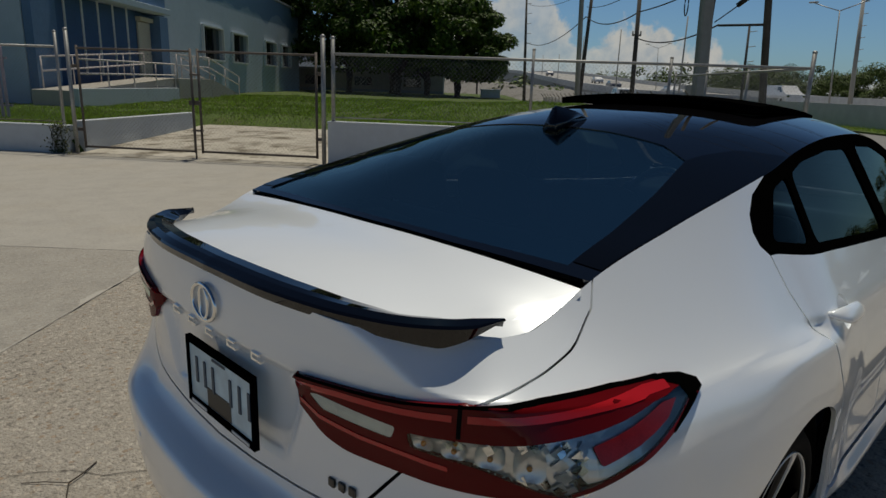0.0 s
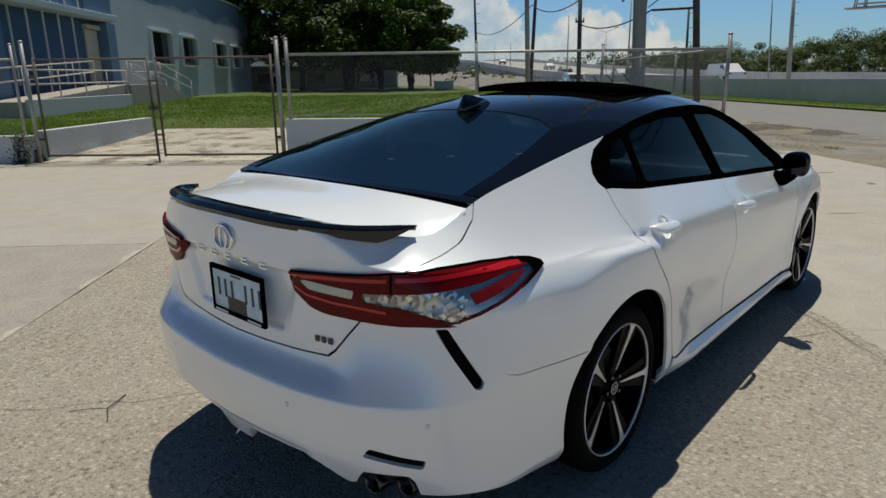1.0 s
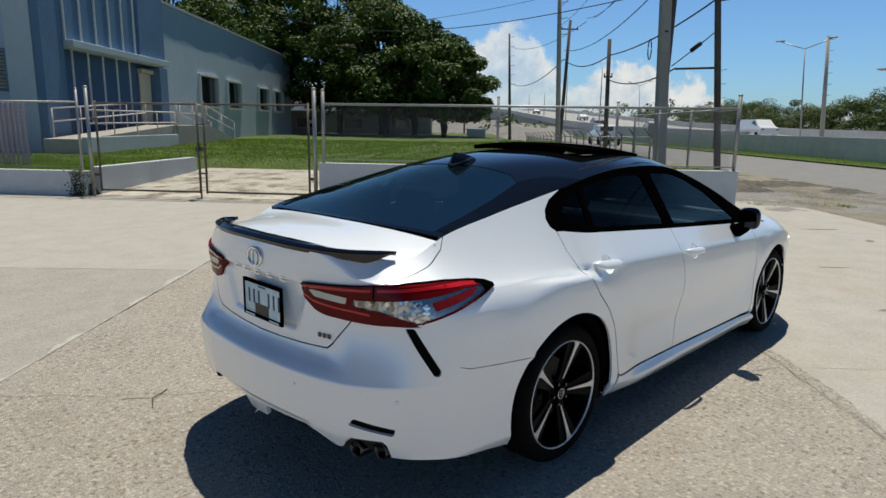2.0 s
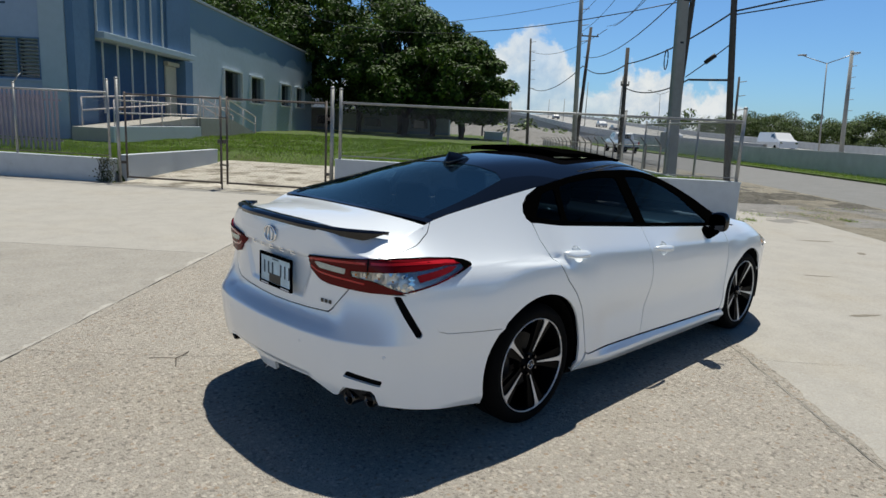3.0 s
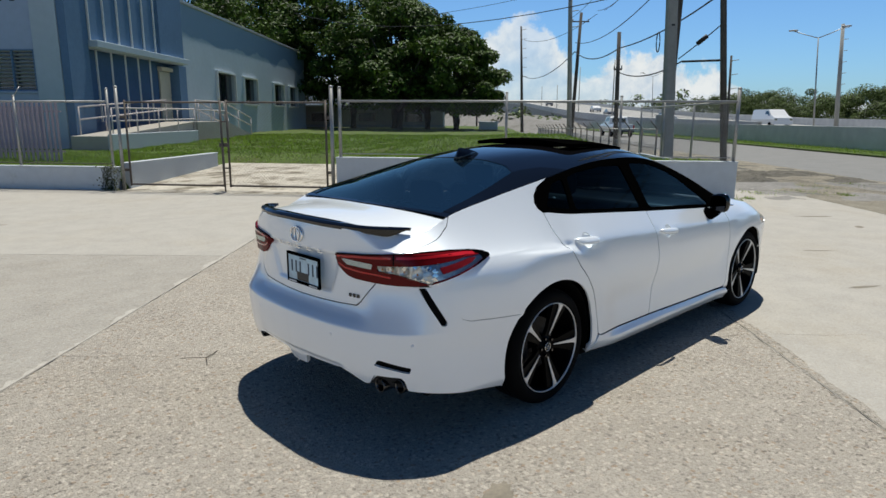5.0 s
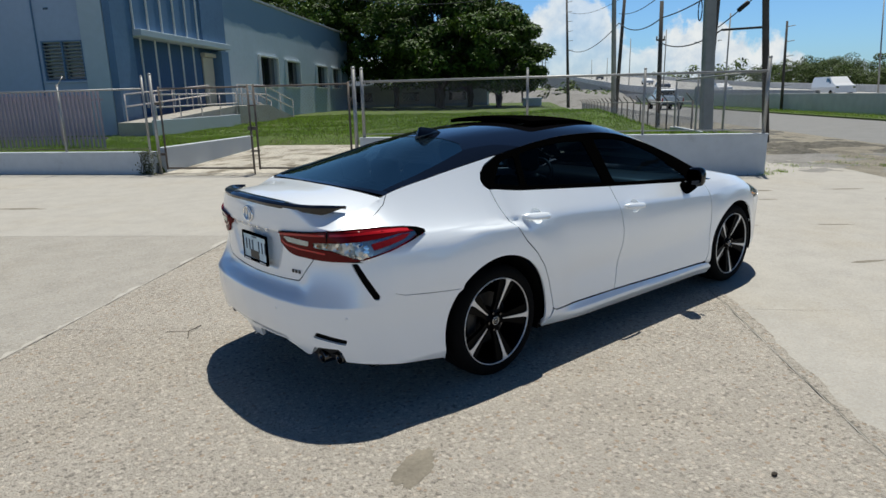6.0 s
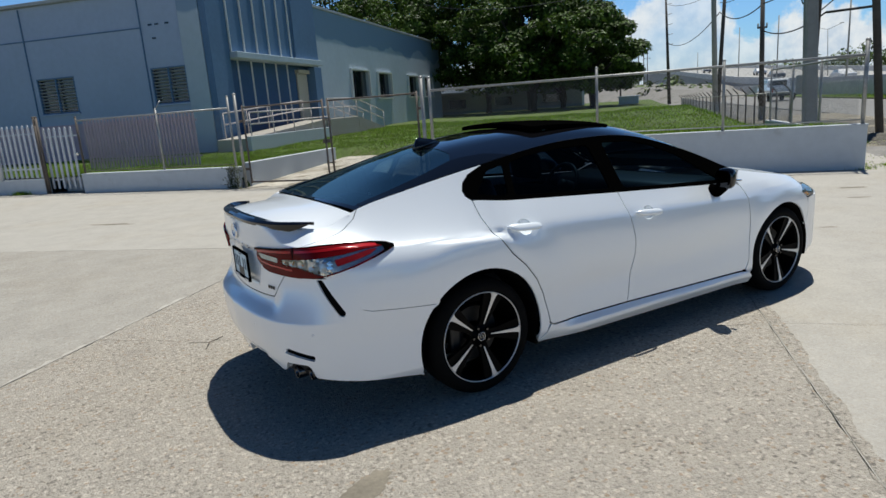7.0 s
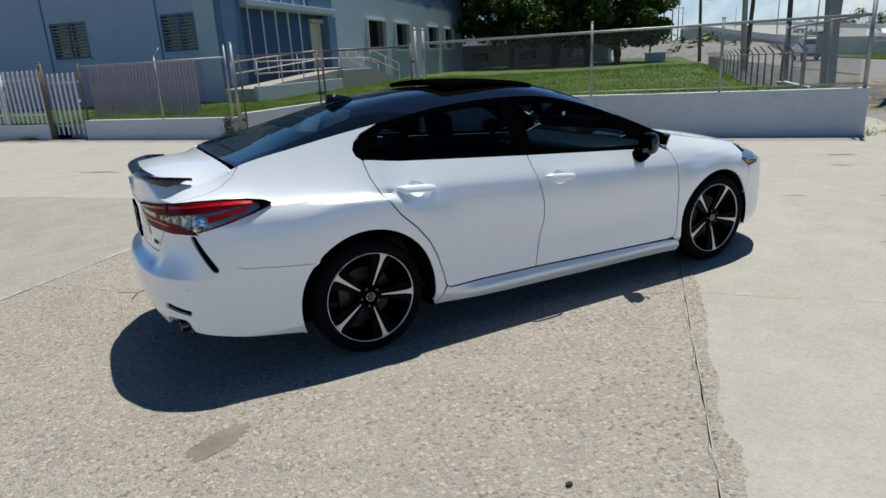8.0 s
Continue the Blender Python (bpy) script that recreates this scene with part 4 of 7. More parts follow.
# side windows: deep reveals with dark panes
for a, b, c, d in WINS:
    win = thing("window", "", "")
    win.parent = house
    win["label"] = "dark window with a pale projecting surround"
    fr = bmesh.new()
    for x0, x1, z0, z1 in ((a - 0.10, b + 0.10, d, d + 0.09), (a - 0.10, b + 0.10, c - 0.09, c), (a - 0.10, a, c, d), (b, b + 0.10, c, d)):
        add_box(fr, x0, x1, -0.14, 0.10, z0, z1, BLD)
    part("surround", fr, M_WHITE, win)
    part("pane", box_bm(a, b, 0.16, 0.17, c, d, BLD), M_DARKWIN, win)
    for x in np.linspace(a, b, 4)[1:-1]:
        part("mullion", box_bm(x - 0.03, x + 0.03, 0.12, 0.158, c, d, BLD), M_TRIM, win)

# entrance: recess, canopy, fins, door
rec = thing("entrance", "", "")
rec.parent = house
rec["label"] = "deep blue entrance recess with white vertical fins"
part("back_panel", box_bm(1.45, 10.0, 0.45, 0.55, 0.6, 4.1, BLD), M_BLUE, rec)
part("upper_panel", box_bm(1.2, 6.74, -0.30, -0.22, 4.32, 7.6, BLD), M_BLUEG, rec)
part("side_block", box_bm(6.75, 9.2, -0.40, -0.02, 4.32, 7.35, BLD, 0.01), M_BLUEG, rec)
part("jamb", box_bm(-0.08, 1.19, -0.30, -0.02, 0.4, 7.6, BLD, 0.01), M_BLUEG, rec)
part("jamb", box_bm(9.36, 10.2, -0.05, 0.44, 0.6, 4.04, BLD, 0.01), M_BLUEG, rec)
part("canopy_beam", box_bm(1.22, 9.25, -0.62, -0.005, 4.06, 4.30, BLD, 0.02), M_FACADE2, rec, "pale concrete canopy edge")
part("ceiling_slab", box_bm(1.45, 10.0, 0.01, 0.6, 4.11, 4.3, BLD), M_FACADE, rec)
part("header", box_bm(1.45, 10.0, 0.05, 0.35, 4.31, 6.89, BLD), M_BLUEG, rec)
for i in range(6):
    x = 1.25 + i * 1.03
    part("fin", box_bm(x - 0.022, x + 0.022, -0.37, -0.305, 4.305, 7.55, BLD), M_WHITE, rec)
for i in range(5):
    x = 2.05 + i * 1.07
    part("fin", box_bm(x - 0.022, x + 0.022, -0.10, -0.04, FLOOR, 4.055, BLD), M_WHITE, rec)
door = part("door", box_bm(8.15, 9.25, 0.36, 0.44, FLOOR, 3.70, BLD, 0.01), M_CREAM, rec, "cream painted entrance door")
part("lintel_box", box_bm(8.1, 9.32, 0.22, 0.445, 3.72, 3.90, BLD, 0.01), M_CREAM, door)
part("door_handle", box_bm(9.1, 9.15, 0.31, 0.358, 2.35, 2.55, BLD), M_CHROME, door)
# landing, ramps and railings
land = thing("entrance_ramp", "grey concrete access ramp with pale painted pipe railings", "ramp")
part("ramp_wall", box_bm(-0.75, 6.6, -1.88, -1.71, 0.1, 1.02, BLD, 0.015), M_WALLW, land)
part("landing", box_bm(6.62, 10.3, -1.88, -0.42, 0.2, FLOOR - 0.02, BLD, 0.01), M_CONC, land)


def ramp_body(x0, z0, x1, z1, y0, y1):
    bm = bmesh.new()
    vs = []
    for x, z in ((x0, z0), (x1, z1)):
        for y in (y0, y1):
            vs.append((bm.verts.new(BLD @ Vector((x, y, 0.1))), bm.verts.new(BLD @ Vector((x, y, z)))))
    (a0, a1), (b0, b1), (c0, c1), (d0, d1) = vs
    for f in ((a1, b1, d1, c1), (a0, c0, d0, b0), (a0, a1, c1, c0), (b0, d0, d1, b1), (a0, b0, b1, a1), (c0, c1, d1, d0)):
        bm.faces.new(f)
    bmesh.ops.recalc_face_normals(bm, faces=bm.faces)
    return part("ramp_slab", bm, M_CONC, land)


ramp_body(-0.70, 0.95, 6.6, FLOOR - 0.02, -1.70, -0.42)
ramp_body(10.32, FLOOR - 0.02, 14.6, 0.62, -1.88, -0.42)


def railing(pts, n):
    """Posts and two rails along points (x, y, floor height)."""
    for z in (0.95, 0.52):
        bm = bmesh.new()
        add_path(bm, [BLD @ Vector((x, y, f + z)) for x, y, f in pts], 0.028, 8)
        part("handrail", bm, M_RAILP, land, "pale painted pipe rail", smooth=True)
    for (x0, y0, f0), (x1, y1, f1) in zip(pts, pts[1:]):
        for i in range(n + 1):
            t = i / n
            p = BLD @ Vector((x0 + (x1 - x0) * t, y0 + (y1 - y0) * t, f0 + (f1 - f0) * t))
            tube("baluster", p - Vector((0, 0, 0.04)), p + Vector((0, 0, 0.95)), 0.024, M_RAILP, land)


railing([(-0.5, -1.79, 0.94), (6.5, -1.79, 1.0)], 4)
railing([(-0.2, -0.50, 0.98), (6.6, -0.50, 1.40)], 4)
railing([(6.7, -1.80, 1.40), (10.3, -1.80, 1.40), (14.5, -1.80, 0.62)], 2)
railing([(10.3, -0.50, 1.40), (14.5, -0.50, 0.62)], 2)

# creeper at the foot of the gate post
vine = thing("creeper", "dry rusty green creeper climbing the wall by the gate post", "plant")
rnd = random.Random(31)
bm = bmesh.new()
for k in range(6):
    u = 4.93 + rnd.uniform(-0.16, 0.14)
    add_path(bm, [fp(u + rnd.uniform(-0.06, 0.06), -0.02, z) for z in (0.0, 0.16, 0.32, 0.5)], 0.006, 5)
part("stem", bm, M_BARK, vine)
M_VINE = mat("rusty_green_leaves", (0.085, 0.095, 0.03), 0.7, var=0.6, scale=30)
vs, fs = [], []
for k in range(330):
    c = fp(4.95 + rnd.gauss(0, 0.11), rnd.uniform(-0.09, -0.012), 0.6 * rnd.random() ** 1.3 + 0.01)
    a = Vector((rnd.gauss(0, 1), rnd.gauss(0, 1), rnd.gauss(0, 1))).normalized() * rnd.uniform(0.015, 0.035)
    b = a.orthogonal().normalized() * a.length * 0.6
    n = len(vs)
    vs.extend((c - a, c + b, c + a, c - b))
    fs.append((n, n + 1, n + 2, n + 3))
link_mesh("foliage", vs, fs, M_VINE, vine)

# ---- poles and cables ----
def curved(a, b, sag, n=14):
    a, b = Vector(a), Vector(b)
    return [a.lerp(b, i / n) - Vector((0, 0, sag * 4 * (i / n) * (1 - i / n))) for i in range(n + 1)]


def cable(a, b, sag, r=0.016, label="black overhead cable slung between poles"):
    bm = bmesh.new()
    add_path(bm, curved(a, b, sag), r, 5)
    return tagged(part("cable", bm, M_CABLE, smooth=True), label, "cable", "overhead cables")


def pole(x, y, z0, z1, r0, r1, material, label, lean=(0, 0), arms=(), steps=0):
    p = thing("utility_pole", label, "utility pole", "poles along the road")
    tube("shaft", (x, y, z0), (x + lean[0], y + lean[1], z1), r0, material, p, r1, 12)
    side = Vector((PV.y, -PV.x, 0))
    for z, w in arms:
        t = (z - z0) / (z1 - z0)
        c = Vector((x + lean[0] * t, y + lean[1] * t, z))
        bm = bmesh.new()
        add_tube(bm, c - side * w, c + side * w, 0.05, seg=6)
        part("crossarm", bm, material, p)
        for k in (-0.9, 0.9):
            tube("insulator", c + side * w * k, c + side * w * k + Vector((0, 0, 0.18)), 0.035, M_CONCPOLE, p)
    for i in range(steps):
        z = z1 - 0.4 - i * 1.05
        t = (z - z0) / (z1 - z0)
        c = Vector((x + lean[0] * t, y + lean[1] * t, z))
        tube("standoff", c, c + side * 0.6 + Vector((0, 0, 0.10)), 0.028, M_CONCPOLE, p)
    return p


# the thick concrete pole inside the fence
big = thing("concrete_pole", "thick tapered grey concrete power pole", "utility pole", "poles along the road")
bm = bmesh.new()
rings = []
for i in range(7):
    t = i / 6
    w = 0.185 - 0.05 * t
    c = Vector((17.79, 7.33, 0.3 + 11.5 * t)) + Vector((-0.18, 0.36, 0)) * t
    rings.append([bm.verts.new(c + PV * sx * w + QV * sy * w) for sx, sy in ((-1, -0.7), (-0.7, -1), (0.7, -1), (1, -0.7), (1, 0.7), (0.7, 1), (-0.7, 1), (-1, 0.7))])
for a, b in zip(rings, rings[1:]):
    for k in range(8):
        bm.faces.new((a[k], a[(k + 1) % 8], b[(k + 1) % 8], b[k]))
bm.faces.new(rings[-1])
part("shaft", bm, M_CONCPOLE, big)
part("meter_box", box_bm(-0.13, 0.13, -0.40, -0.26, 1.2, 1.75, Matrix.Translation((17.7, 7.5, 0)) @ Matrix.Rotation(ROAD_H + 1.57, 4, "Z"), 0.01), M_ROOFEDGE, big)
for z in (4.6, 5.9):
    bm = bmesh.new()
    bmesh.ops.create_cone(bm, segments=12, radius1=0.185, radius2=0.185, depth=0.06, matrix=Matrix.Translation((17.74, 7.46, z)))
    part("steel_band", bm, M_TRIM, big)
pole(18.42, 7.70, 0.2, 10.5, 0.09, 0.08, M_WOODPOLE, "dark leaning timber brace pole behind the concrete pole", (0.12, -0.22))
wood = pole(17.97, 5.45, -0.1, 9.5, 0.105, 0.085, M_WOODPOLE, "dark weathered timber utility pole by the fence corner", (-0.31, 0.74))
tube("bracket", (17.86, 5.72, 3.42), (18.15, 7.2, 3.48), 0.035, M_CABLE, wood)
pole(26.05, 14.2, 0.0, 5.75, 0.115, 0.09, M_WOODPOLE, "short dark timber pole with a splice box", (-0.05, 0.1), ((4.0, 0.2),))
pole(36.04, 23.85, 0.0, 14.5, 0.18, 0.12, M_CONCPOLE, "tall grey pole with side standoffs", (-0.28, 0.4), (), 7)
pole(36.83, 24.26, 0.0, 8.9, 0.14, 0.10, M_WOODPOLE, "dark timber pole with crossarm", (0.2, -0.29), ((8.3, 0.6),))
pole(57.76, 45.52, 0.0, 12.0, 0.19, 0.10, M_WOODPOLE, "far timber pole with side standoffs", (-0.27, 0.35), (), 6)
pole(48.6, 17.8, 0.0, 6.4, 0.11, 0.08, M_WOODPOLE, "slender grey pole with side standoffs by the highway", (-0.2, 0.1), (), 5)
pole(69.41, 15.58, 0.0, 10.6, 0.22, 0.15, M_CONCPOLE, "far grey pole with side standoffs", (-0.13, 0.5), (), 6)
for k in range(5):
    c = pq(85 + 24 * k, -3 - 2.2 * k)
    pole(c.x, c.y, 0.0, 11.5 - 0.6 * (k % 2), 0.13, 0.09, M_WOODPOLE, "distant timber utility pole", (0, 0), ((10.0, 0.8),))
for k in range(5):
    c = pq(70 + 28 * k, -24.5)
    pole(c.x, c.y, 0.0, 9.5 + (k % 3), 0.10, 0.07, M_CONCPOLE, "distant slender light pole", (0, 0))


def street_lamp(x, y, h, reach, label):
    l = thing("street_lamp", label, "street lamp", "highway lamps")
    tube("mast", (x + 0.15, y - 0.45, 0), (x, y, h), 0.075, M_GALV, l, 0.045, 10)
    for s in (-1, 1):
        c = Vector((x, y, h - 0.05))
        bm = bmesh.new()
        add_path(bm, [c, c + Vector((0, s * reach * 0.5, 0.35)), c + Vector((0, s * reach, 0.75))], 0.04, 6)
        arm = part("arm", bm, M_GALV, l, smooth=True)
        part("head", box_bm(x - 0.12, x + 0.12, y + s * reach - 0.35, y + s * reach + 0.35, h + 0.66, h + 0.78, None, 0.05), M_GALV, arm)
    return l


street_lamp(58.52, 14.96, 8.35, 2.0, "grey twin-arm highway street lamp")
street_lamp(112, 58, 9.5, 2.2, "grey twin-arm highway street lamp, far off")

# ---- sign gantry with a railed catwalk over the highway ----
gantry = thing("sign_gantry", "grey steel highway sign gantry with a railed catwalk", "gantry")
tube("post", (57.9, 2.6, 0), (57.9, 2.6, 8.2), 0.22, M_GALV, gantry, 0.18, 12)
part("walkway", box_bm(57.15, 58.0, 2.4, 8.8, 6.22, 6.36), M_GALV, gantry)
bm = bmesh.new()
for x in (57.2, 57.95):
    add_tube(bm, (x, 9.35, 6.3), (x, 2.4, 6.3), 0.07, 0.10, 6)
    add_tube(bm, (x, 8.6, 6.6), (x, 2.4, 6.6), 0.05, 0.05, 6)
part("beam", bm, M_GALV, gantry)
for x in (57.2, 57.95):
    for y in (8.7, 8.05, 6.6, 5.1, 3.6):
        tube("railing_post", (x, y, 6.3), (x, y - 0.06, 8.3), 0.055, M_GALV, gantry, 0.05, 6)
    for z in (8.3, 7.65):
        tube("rail", (x, 8.85, z), (x, 2.4, z), 0.045, M_GALV, gantry, 0.045, 6)

cable((17.79, 5.87, 5.45), (15.0, -12.0, 8.3), 0.35, 0.028)
cable((17.79, 5.87, 5.35), (15.4, -12.0, 8.0), 0.5, 0.02)
cable((17.79, 5.87, 5.45), (26.05, 14.3, 5.0), 0.25, 0.028)
cable((26.05, 14.3, 5.0), (36.2, 23.8, 6.2), 0.5, 0.03)
cable((17.75, 7.5, 6.2), (36.2, 23.8, 6.8), 0.7, 0.02)
cable((17.75, 7.5, 7.6), (37.7, 23.1, 9.0), 0.6, 0.016)
cable((17.75, 7.5, 8.0), (37.9, 22.7, 9.0), 0.5, 0.016)
cable((36.2, 23.8, 6.2), (57.7, 45.6, 6.5), 0.9, 0.03)
cable((37.7, 23.1, 8.8), (57.7, 45.6, 10.5), 0.8, 0.02)
cable((17.75, 7.5, 5.9), (22.0, 37.0, 8.6), 1.1, 0.018)
cable((17.86, 5.72, 3.42), (17.79, 5.87, 5.0), -0.2, 0.02)
cable((18.15, 7.2, 3.5), (26.0, 14.3, 3.9), 0.35, 0.025)
cable((17.73, 6.03, 7.4), (16.0, -14.0, 10.5), 0.5, 0.02)
cable((17.75, 7.5, 8.6), (15.0, -14.0, 11.5), 0.5, 0.016)
for z0, z1, s in ((9.6, 10.2, 0.5), (10.4, 10.9, 0.6), (11.2, 11.4, 0.4), (8.4, 9.3, 0.7)):
    cable((35.9, 24.1, z0), (17.68, 7.6, z1), s, 0.013)
for z0, z1, s in ((10.0, 13.0, 0.6), (11.0, 14.0, 0.5)):
    cable((17.68, 7.6, z0), (16.0, -15.0, z1), s, 0.014)
cable((30.0, 40.0, 9.2), (35.9, 24.1, 10.5), 0.4, 0.016)
splice = thing("cable_splice", "black cable splice case hanging from a line", "splice case")
cable((17.83, 5.85, 4.5), (17.95, 7.25, 3.55), 0.02, 0.018)
tube("case", (17.87, 6.31, 4.19), (17.9, 6.62, 3.98), 0.07, M_CABLE, splice, seg=10)
coil = thing("cable_coil", "loop of spare black cable hung from a line", "cable coil")
bm = bmesh.new()
add_path(bm, [(21.9 + 0.14 * math.sin(t), 10.08, 5.0 - 0.38 + 0.38 * math.cos(t)) for t in np.linspace(0, 6.28, 20)], 0.025, 6)
part("loop", bm, M_CABLE, coil, smooth=True)

# ---- second fence with barbed arms along the road ----
f2 = thing("security_fence", "grey chain-link fence with outward barbed arms", "fence", "site fences")
S0, S1 = Vector((15.0, 6.3, 0)), Vector((38.0, 28.1, 0))
n2 = 20
d2 = (S1 - S0).normalized()
RAIL0, RAIL1 = 1.33, 0.90
for i in range(n2 + 1):
    c = S0.lerp(S1, i / n2)
    h = RAIL0 + (RAIL1 - RAIL0) * i / n2
    o = tube("post", c + Vector((0, 0, -0.05)), c + Vector((0, 0, h)), 0.028, M_RUSTY, f2)
    tube("barb_arm", c + Vector((0, 0, h)), c + Vector((-d2.y * 0.20, d2.x * 0.20, h + 0.24)), 0.02, M_RUSTY, o)
tube("top_rail", S0 + Vector((0, 0, RAIL0 - 0.02)), S1 + Vector((0, 0, RAIL1 - 0.02)), 0.02, M_GALV, f2)
M2 = Matrix.Translation(S0) @ Matrix.Rotation(math.atan2(d2.y, d2.x), 4, "Z")
chainlink("mesh", M2, (S1 - S0).length, 0.05, 0.88, f2, pitch=0.12, r=0.003)
box = thing("utility_cabinet", "pale blue utility cabinet on the grass by the road", "cabinet")
part("housing", box_bm(55.3, 56.7, -3.95, -2.3, -0.06, 1.22, SITE, 0.03), M_FACADE, box)
part("lid", box_bm(55.2, 56.8, -4.05, -2.2, 1.22, 1.30, SITE, 0.02), M_FACADE, box)
# brown earth bank between the road and the rising highway
bm = bmesh.new()
bank = []
for i in range(25):
    t = i / 24
    p, q = 72 + 46 * t, -13.5 + 20 * t
    top = (0.9 + 2.1 * t) * smooth01(0, 0.12, t) + 0.12 * noise.noise(Vector((p * 0.4, 1, 0)))
    bank.append([bm.verts.new(pq(p - 2, q + 1, -0.1)), bm.verts.new(pq(p + 1.5, q - 1.2, top * 0.6)), bm.verts.new(pq(p + 4, q - 2.6, top)), bm.verts.new(pq(p + 60, q - 14, top + 0.6)), bm.verts.new(pq(p + 61, q - 14, -0.1))])
for r0, r1 in zip(bank, bank[1:]):
    for j in range(4):
        bm.faces.new((r0[j], r1[j], r1[j + 1], r0[j + 1]))
bmesh.ops.recalc_face_normals(bm, faces=bm.faces)
tagged(part("earth_bank", bm, M_DIRT), "brown earth bank beside the highway ramp", "bank", kind="structure")

# ---- overpass ramp ----
bm = bmesh.new()
prof = [(46, 0.55), (80, 0.9), (120, 2.0), (170, 4.0), (230, 6.6), (320, 9.5), (420, 11)]
top0 = [bm.verts.new(pq(p, -23.5, z)) for p, z in prof]
top1 = [bm.verts.new(pq(p, -46, z)) for p, z in prof]
bot0 = [bm.verts.new(pq(p, -23.0, -0.1)) for p, z in prof]
bot1 = [bm.verts.new(pq(p, -46.5, -0.1)) for p, z in prof]
for i in range(len(prof) - 1):
    bm.faces.new((top0[i], top0[i + 1], top1[i + 1], top1[i]))
    bm.faces.new((bot0[i], bot0[i + 1], top0[i + 1], top0[i]))
    bm.faces.new((top1[i], top1[i + 1], bot1[i + 1], bot1[i]))
bmesh.ops.recalc_face_normals(bm, faces=bm.faces)
tagged(part("highway_ramp", bm, M_HIGHWAY), "pale highway ramp rising to an overpass", "road", kind="structure")
for q in (-23.5, -46.0):
    bm = bmesh.new()
    for (p0, z0), (p1, z1) in zip(prof, prof[1:]):
        vs = [bm.verts.new(pq(p, qq, z)) for p, z, qq in ((p0, z0 + 0.9, q), (p1, z1 + 0.9, q), (p1, z1 - 0.2, q), (p0, z0 - 0.2, q), (p0, z0 + 0.9, q + 0.3), (p1, z1 + 0.9, q + 0.3), (p1, z1 - 0.2, q + 0.3), (p0, z0 - 0.2, q + 0.3))]
        for f in ((0, 1, 2, 3), (7, 6, 5, 4), (0, 4, 5, 1), (3, 2, 6, 7)):
            bm.faces.new([vs[k] for k in f])
    bmesh.ops.recalc_face_normals(bm, faces=bm.faces)
    tagged(part("ramp_parapet", bm, M_BARRIER), "grey concrete parapet on the highway ramp", "barrier", kind="structure")
tagged(part("highway", box_bm(-120, 46.5, -46, -22.05, -0.1, 0.55, SITE), M_HIGHWAY), "pale multi-lane highway beyond the barrier", "road", kind="structure")
tagged(part("median_barrier", box_bm(-120, 46, -34.3, -34.0, 0.5, 1.4, SITE), M_BARRIER), "low concrete barrier in the highway", "barrier", kind="structure")

# ---- trees ----
M_LEAF = leaf_mat("broad_tree_leaves", (0.058, 0.104, 0.013), 0.2)
M_LEAF2 = leaf_mat("roadside_scrub_leaves", (0.088, 0.128, 0.03))


def leaves(rnd, clumps, per, size, vs, fs):
    """Leaf cards scattered over the outside of clumps (centre, radius)."""
    for c, r in clumps:
        for _ in range(per):
            d = Vector((rnd.gauss(0, 1), rnd.gauss(0, 1), rnd.gauss(0, 1))).normalized()
            p = c + Vector((d.x, d.y, d.z * 0.62)) * r * rnd.uniform(0.72, 1.08)
            s = size * rnd.uniform(0.6, 1.3)
            nrm = (d + Vector((rnd.gauss(0, 0.5), rnd.gauss(0, 0.5), rnd.gauss(0.8, 0.5)))).normalized()
            a = nrm.orthogonal().normalized()
            a = Matrix.Rotation(rnd.uniform(0, 6.28), 3, nrm) @ a
            b = nrm.cross(a)
            k = len(vs)
            vs.extend((p - a * s, p + b * s * 0.42 + nrm * s * 0.12, p + a * s, p - b * s * 0.42 + nrm * s * 0.12))
            fs.append((k, k + 1, k + 2, k + 3))


def tree(x, y, z0, h, rad, seed, label, low=0.28, per=95, n=70, size=0.30):
    rnd = random.Random(seed)
    t = thing("tree", label, "tree", "trees behind the building")
    bm = bmesh.new()
    add_path(bm, [(x, y, z0 - 0.2), (x + 0.1, y, z0 + h * 0.12), (x - 0.1, y + 0.1, z0 + h * 0.3), (x, y, z0 + h * 0.62)], [0.42, 0.32, 0.26, 0.1], 10)
    clumps = []
    for i in range(n):
        th, f = rnd.uniform(0, 6.283), rnd.random()
        zz = low + (1 - low) * f
        wid = math.sin(math.pi * min(1, (f * 0.86 + 0.18))) ** 0.7
        rr = rad * wid * rnd.uniform(0.45, 1.0)
        c = Vector((x + rr * math.cos(th), y + rr * math.sin(th), z0 + h * zz * rnd.uniform(0.9, 1.0)))
        clumps.append((c, rnd.uniform(0.45, 1.05) * rad / 5.5))
    for c, r in rnd.sample(clumps, 14):
        s = Vector((x, y, z0 + h * rnd.uniform(0.15, 0.4)))
        m = s.lerp(c, 0.5) + Vector((0, 0, 0.5))
        add_path(bm, [s, m, c], [0.14, 0.09, 0.03], 6)
    part("trunk", bm, M_BARK, t, smooth=True)
    vs, fs = [], []
    leaves(rnd, clumps, per, size, vs, fs)
    link_mesh("crown", vs, fs, M_LEAF, t, "dense dark green crown with sunlit tops")
    return t


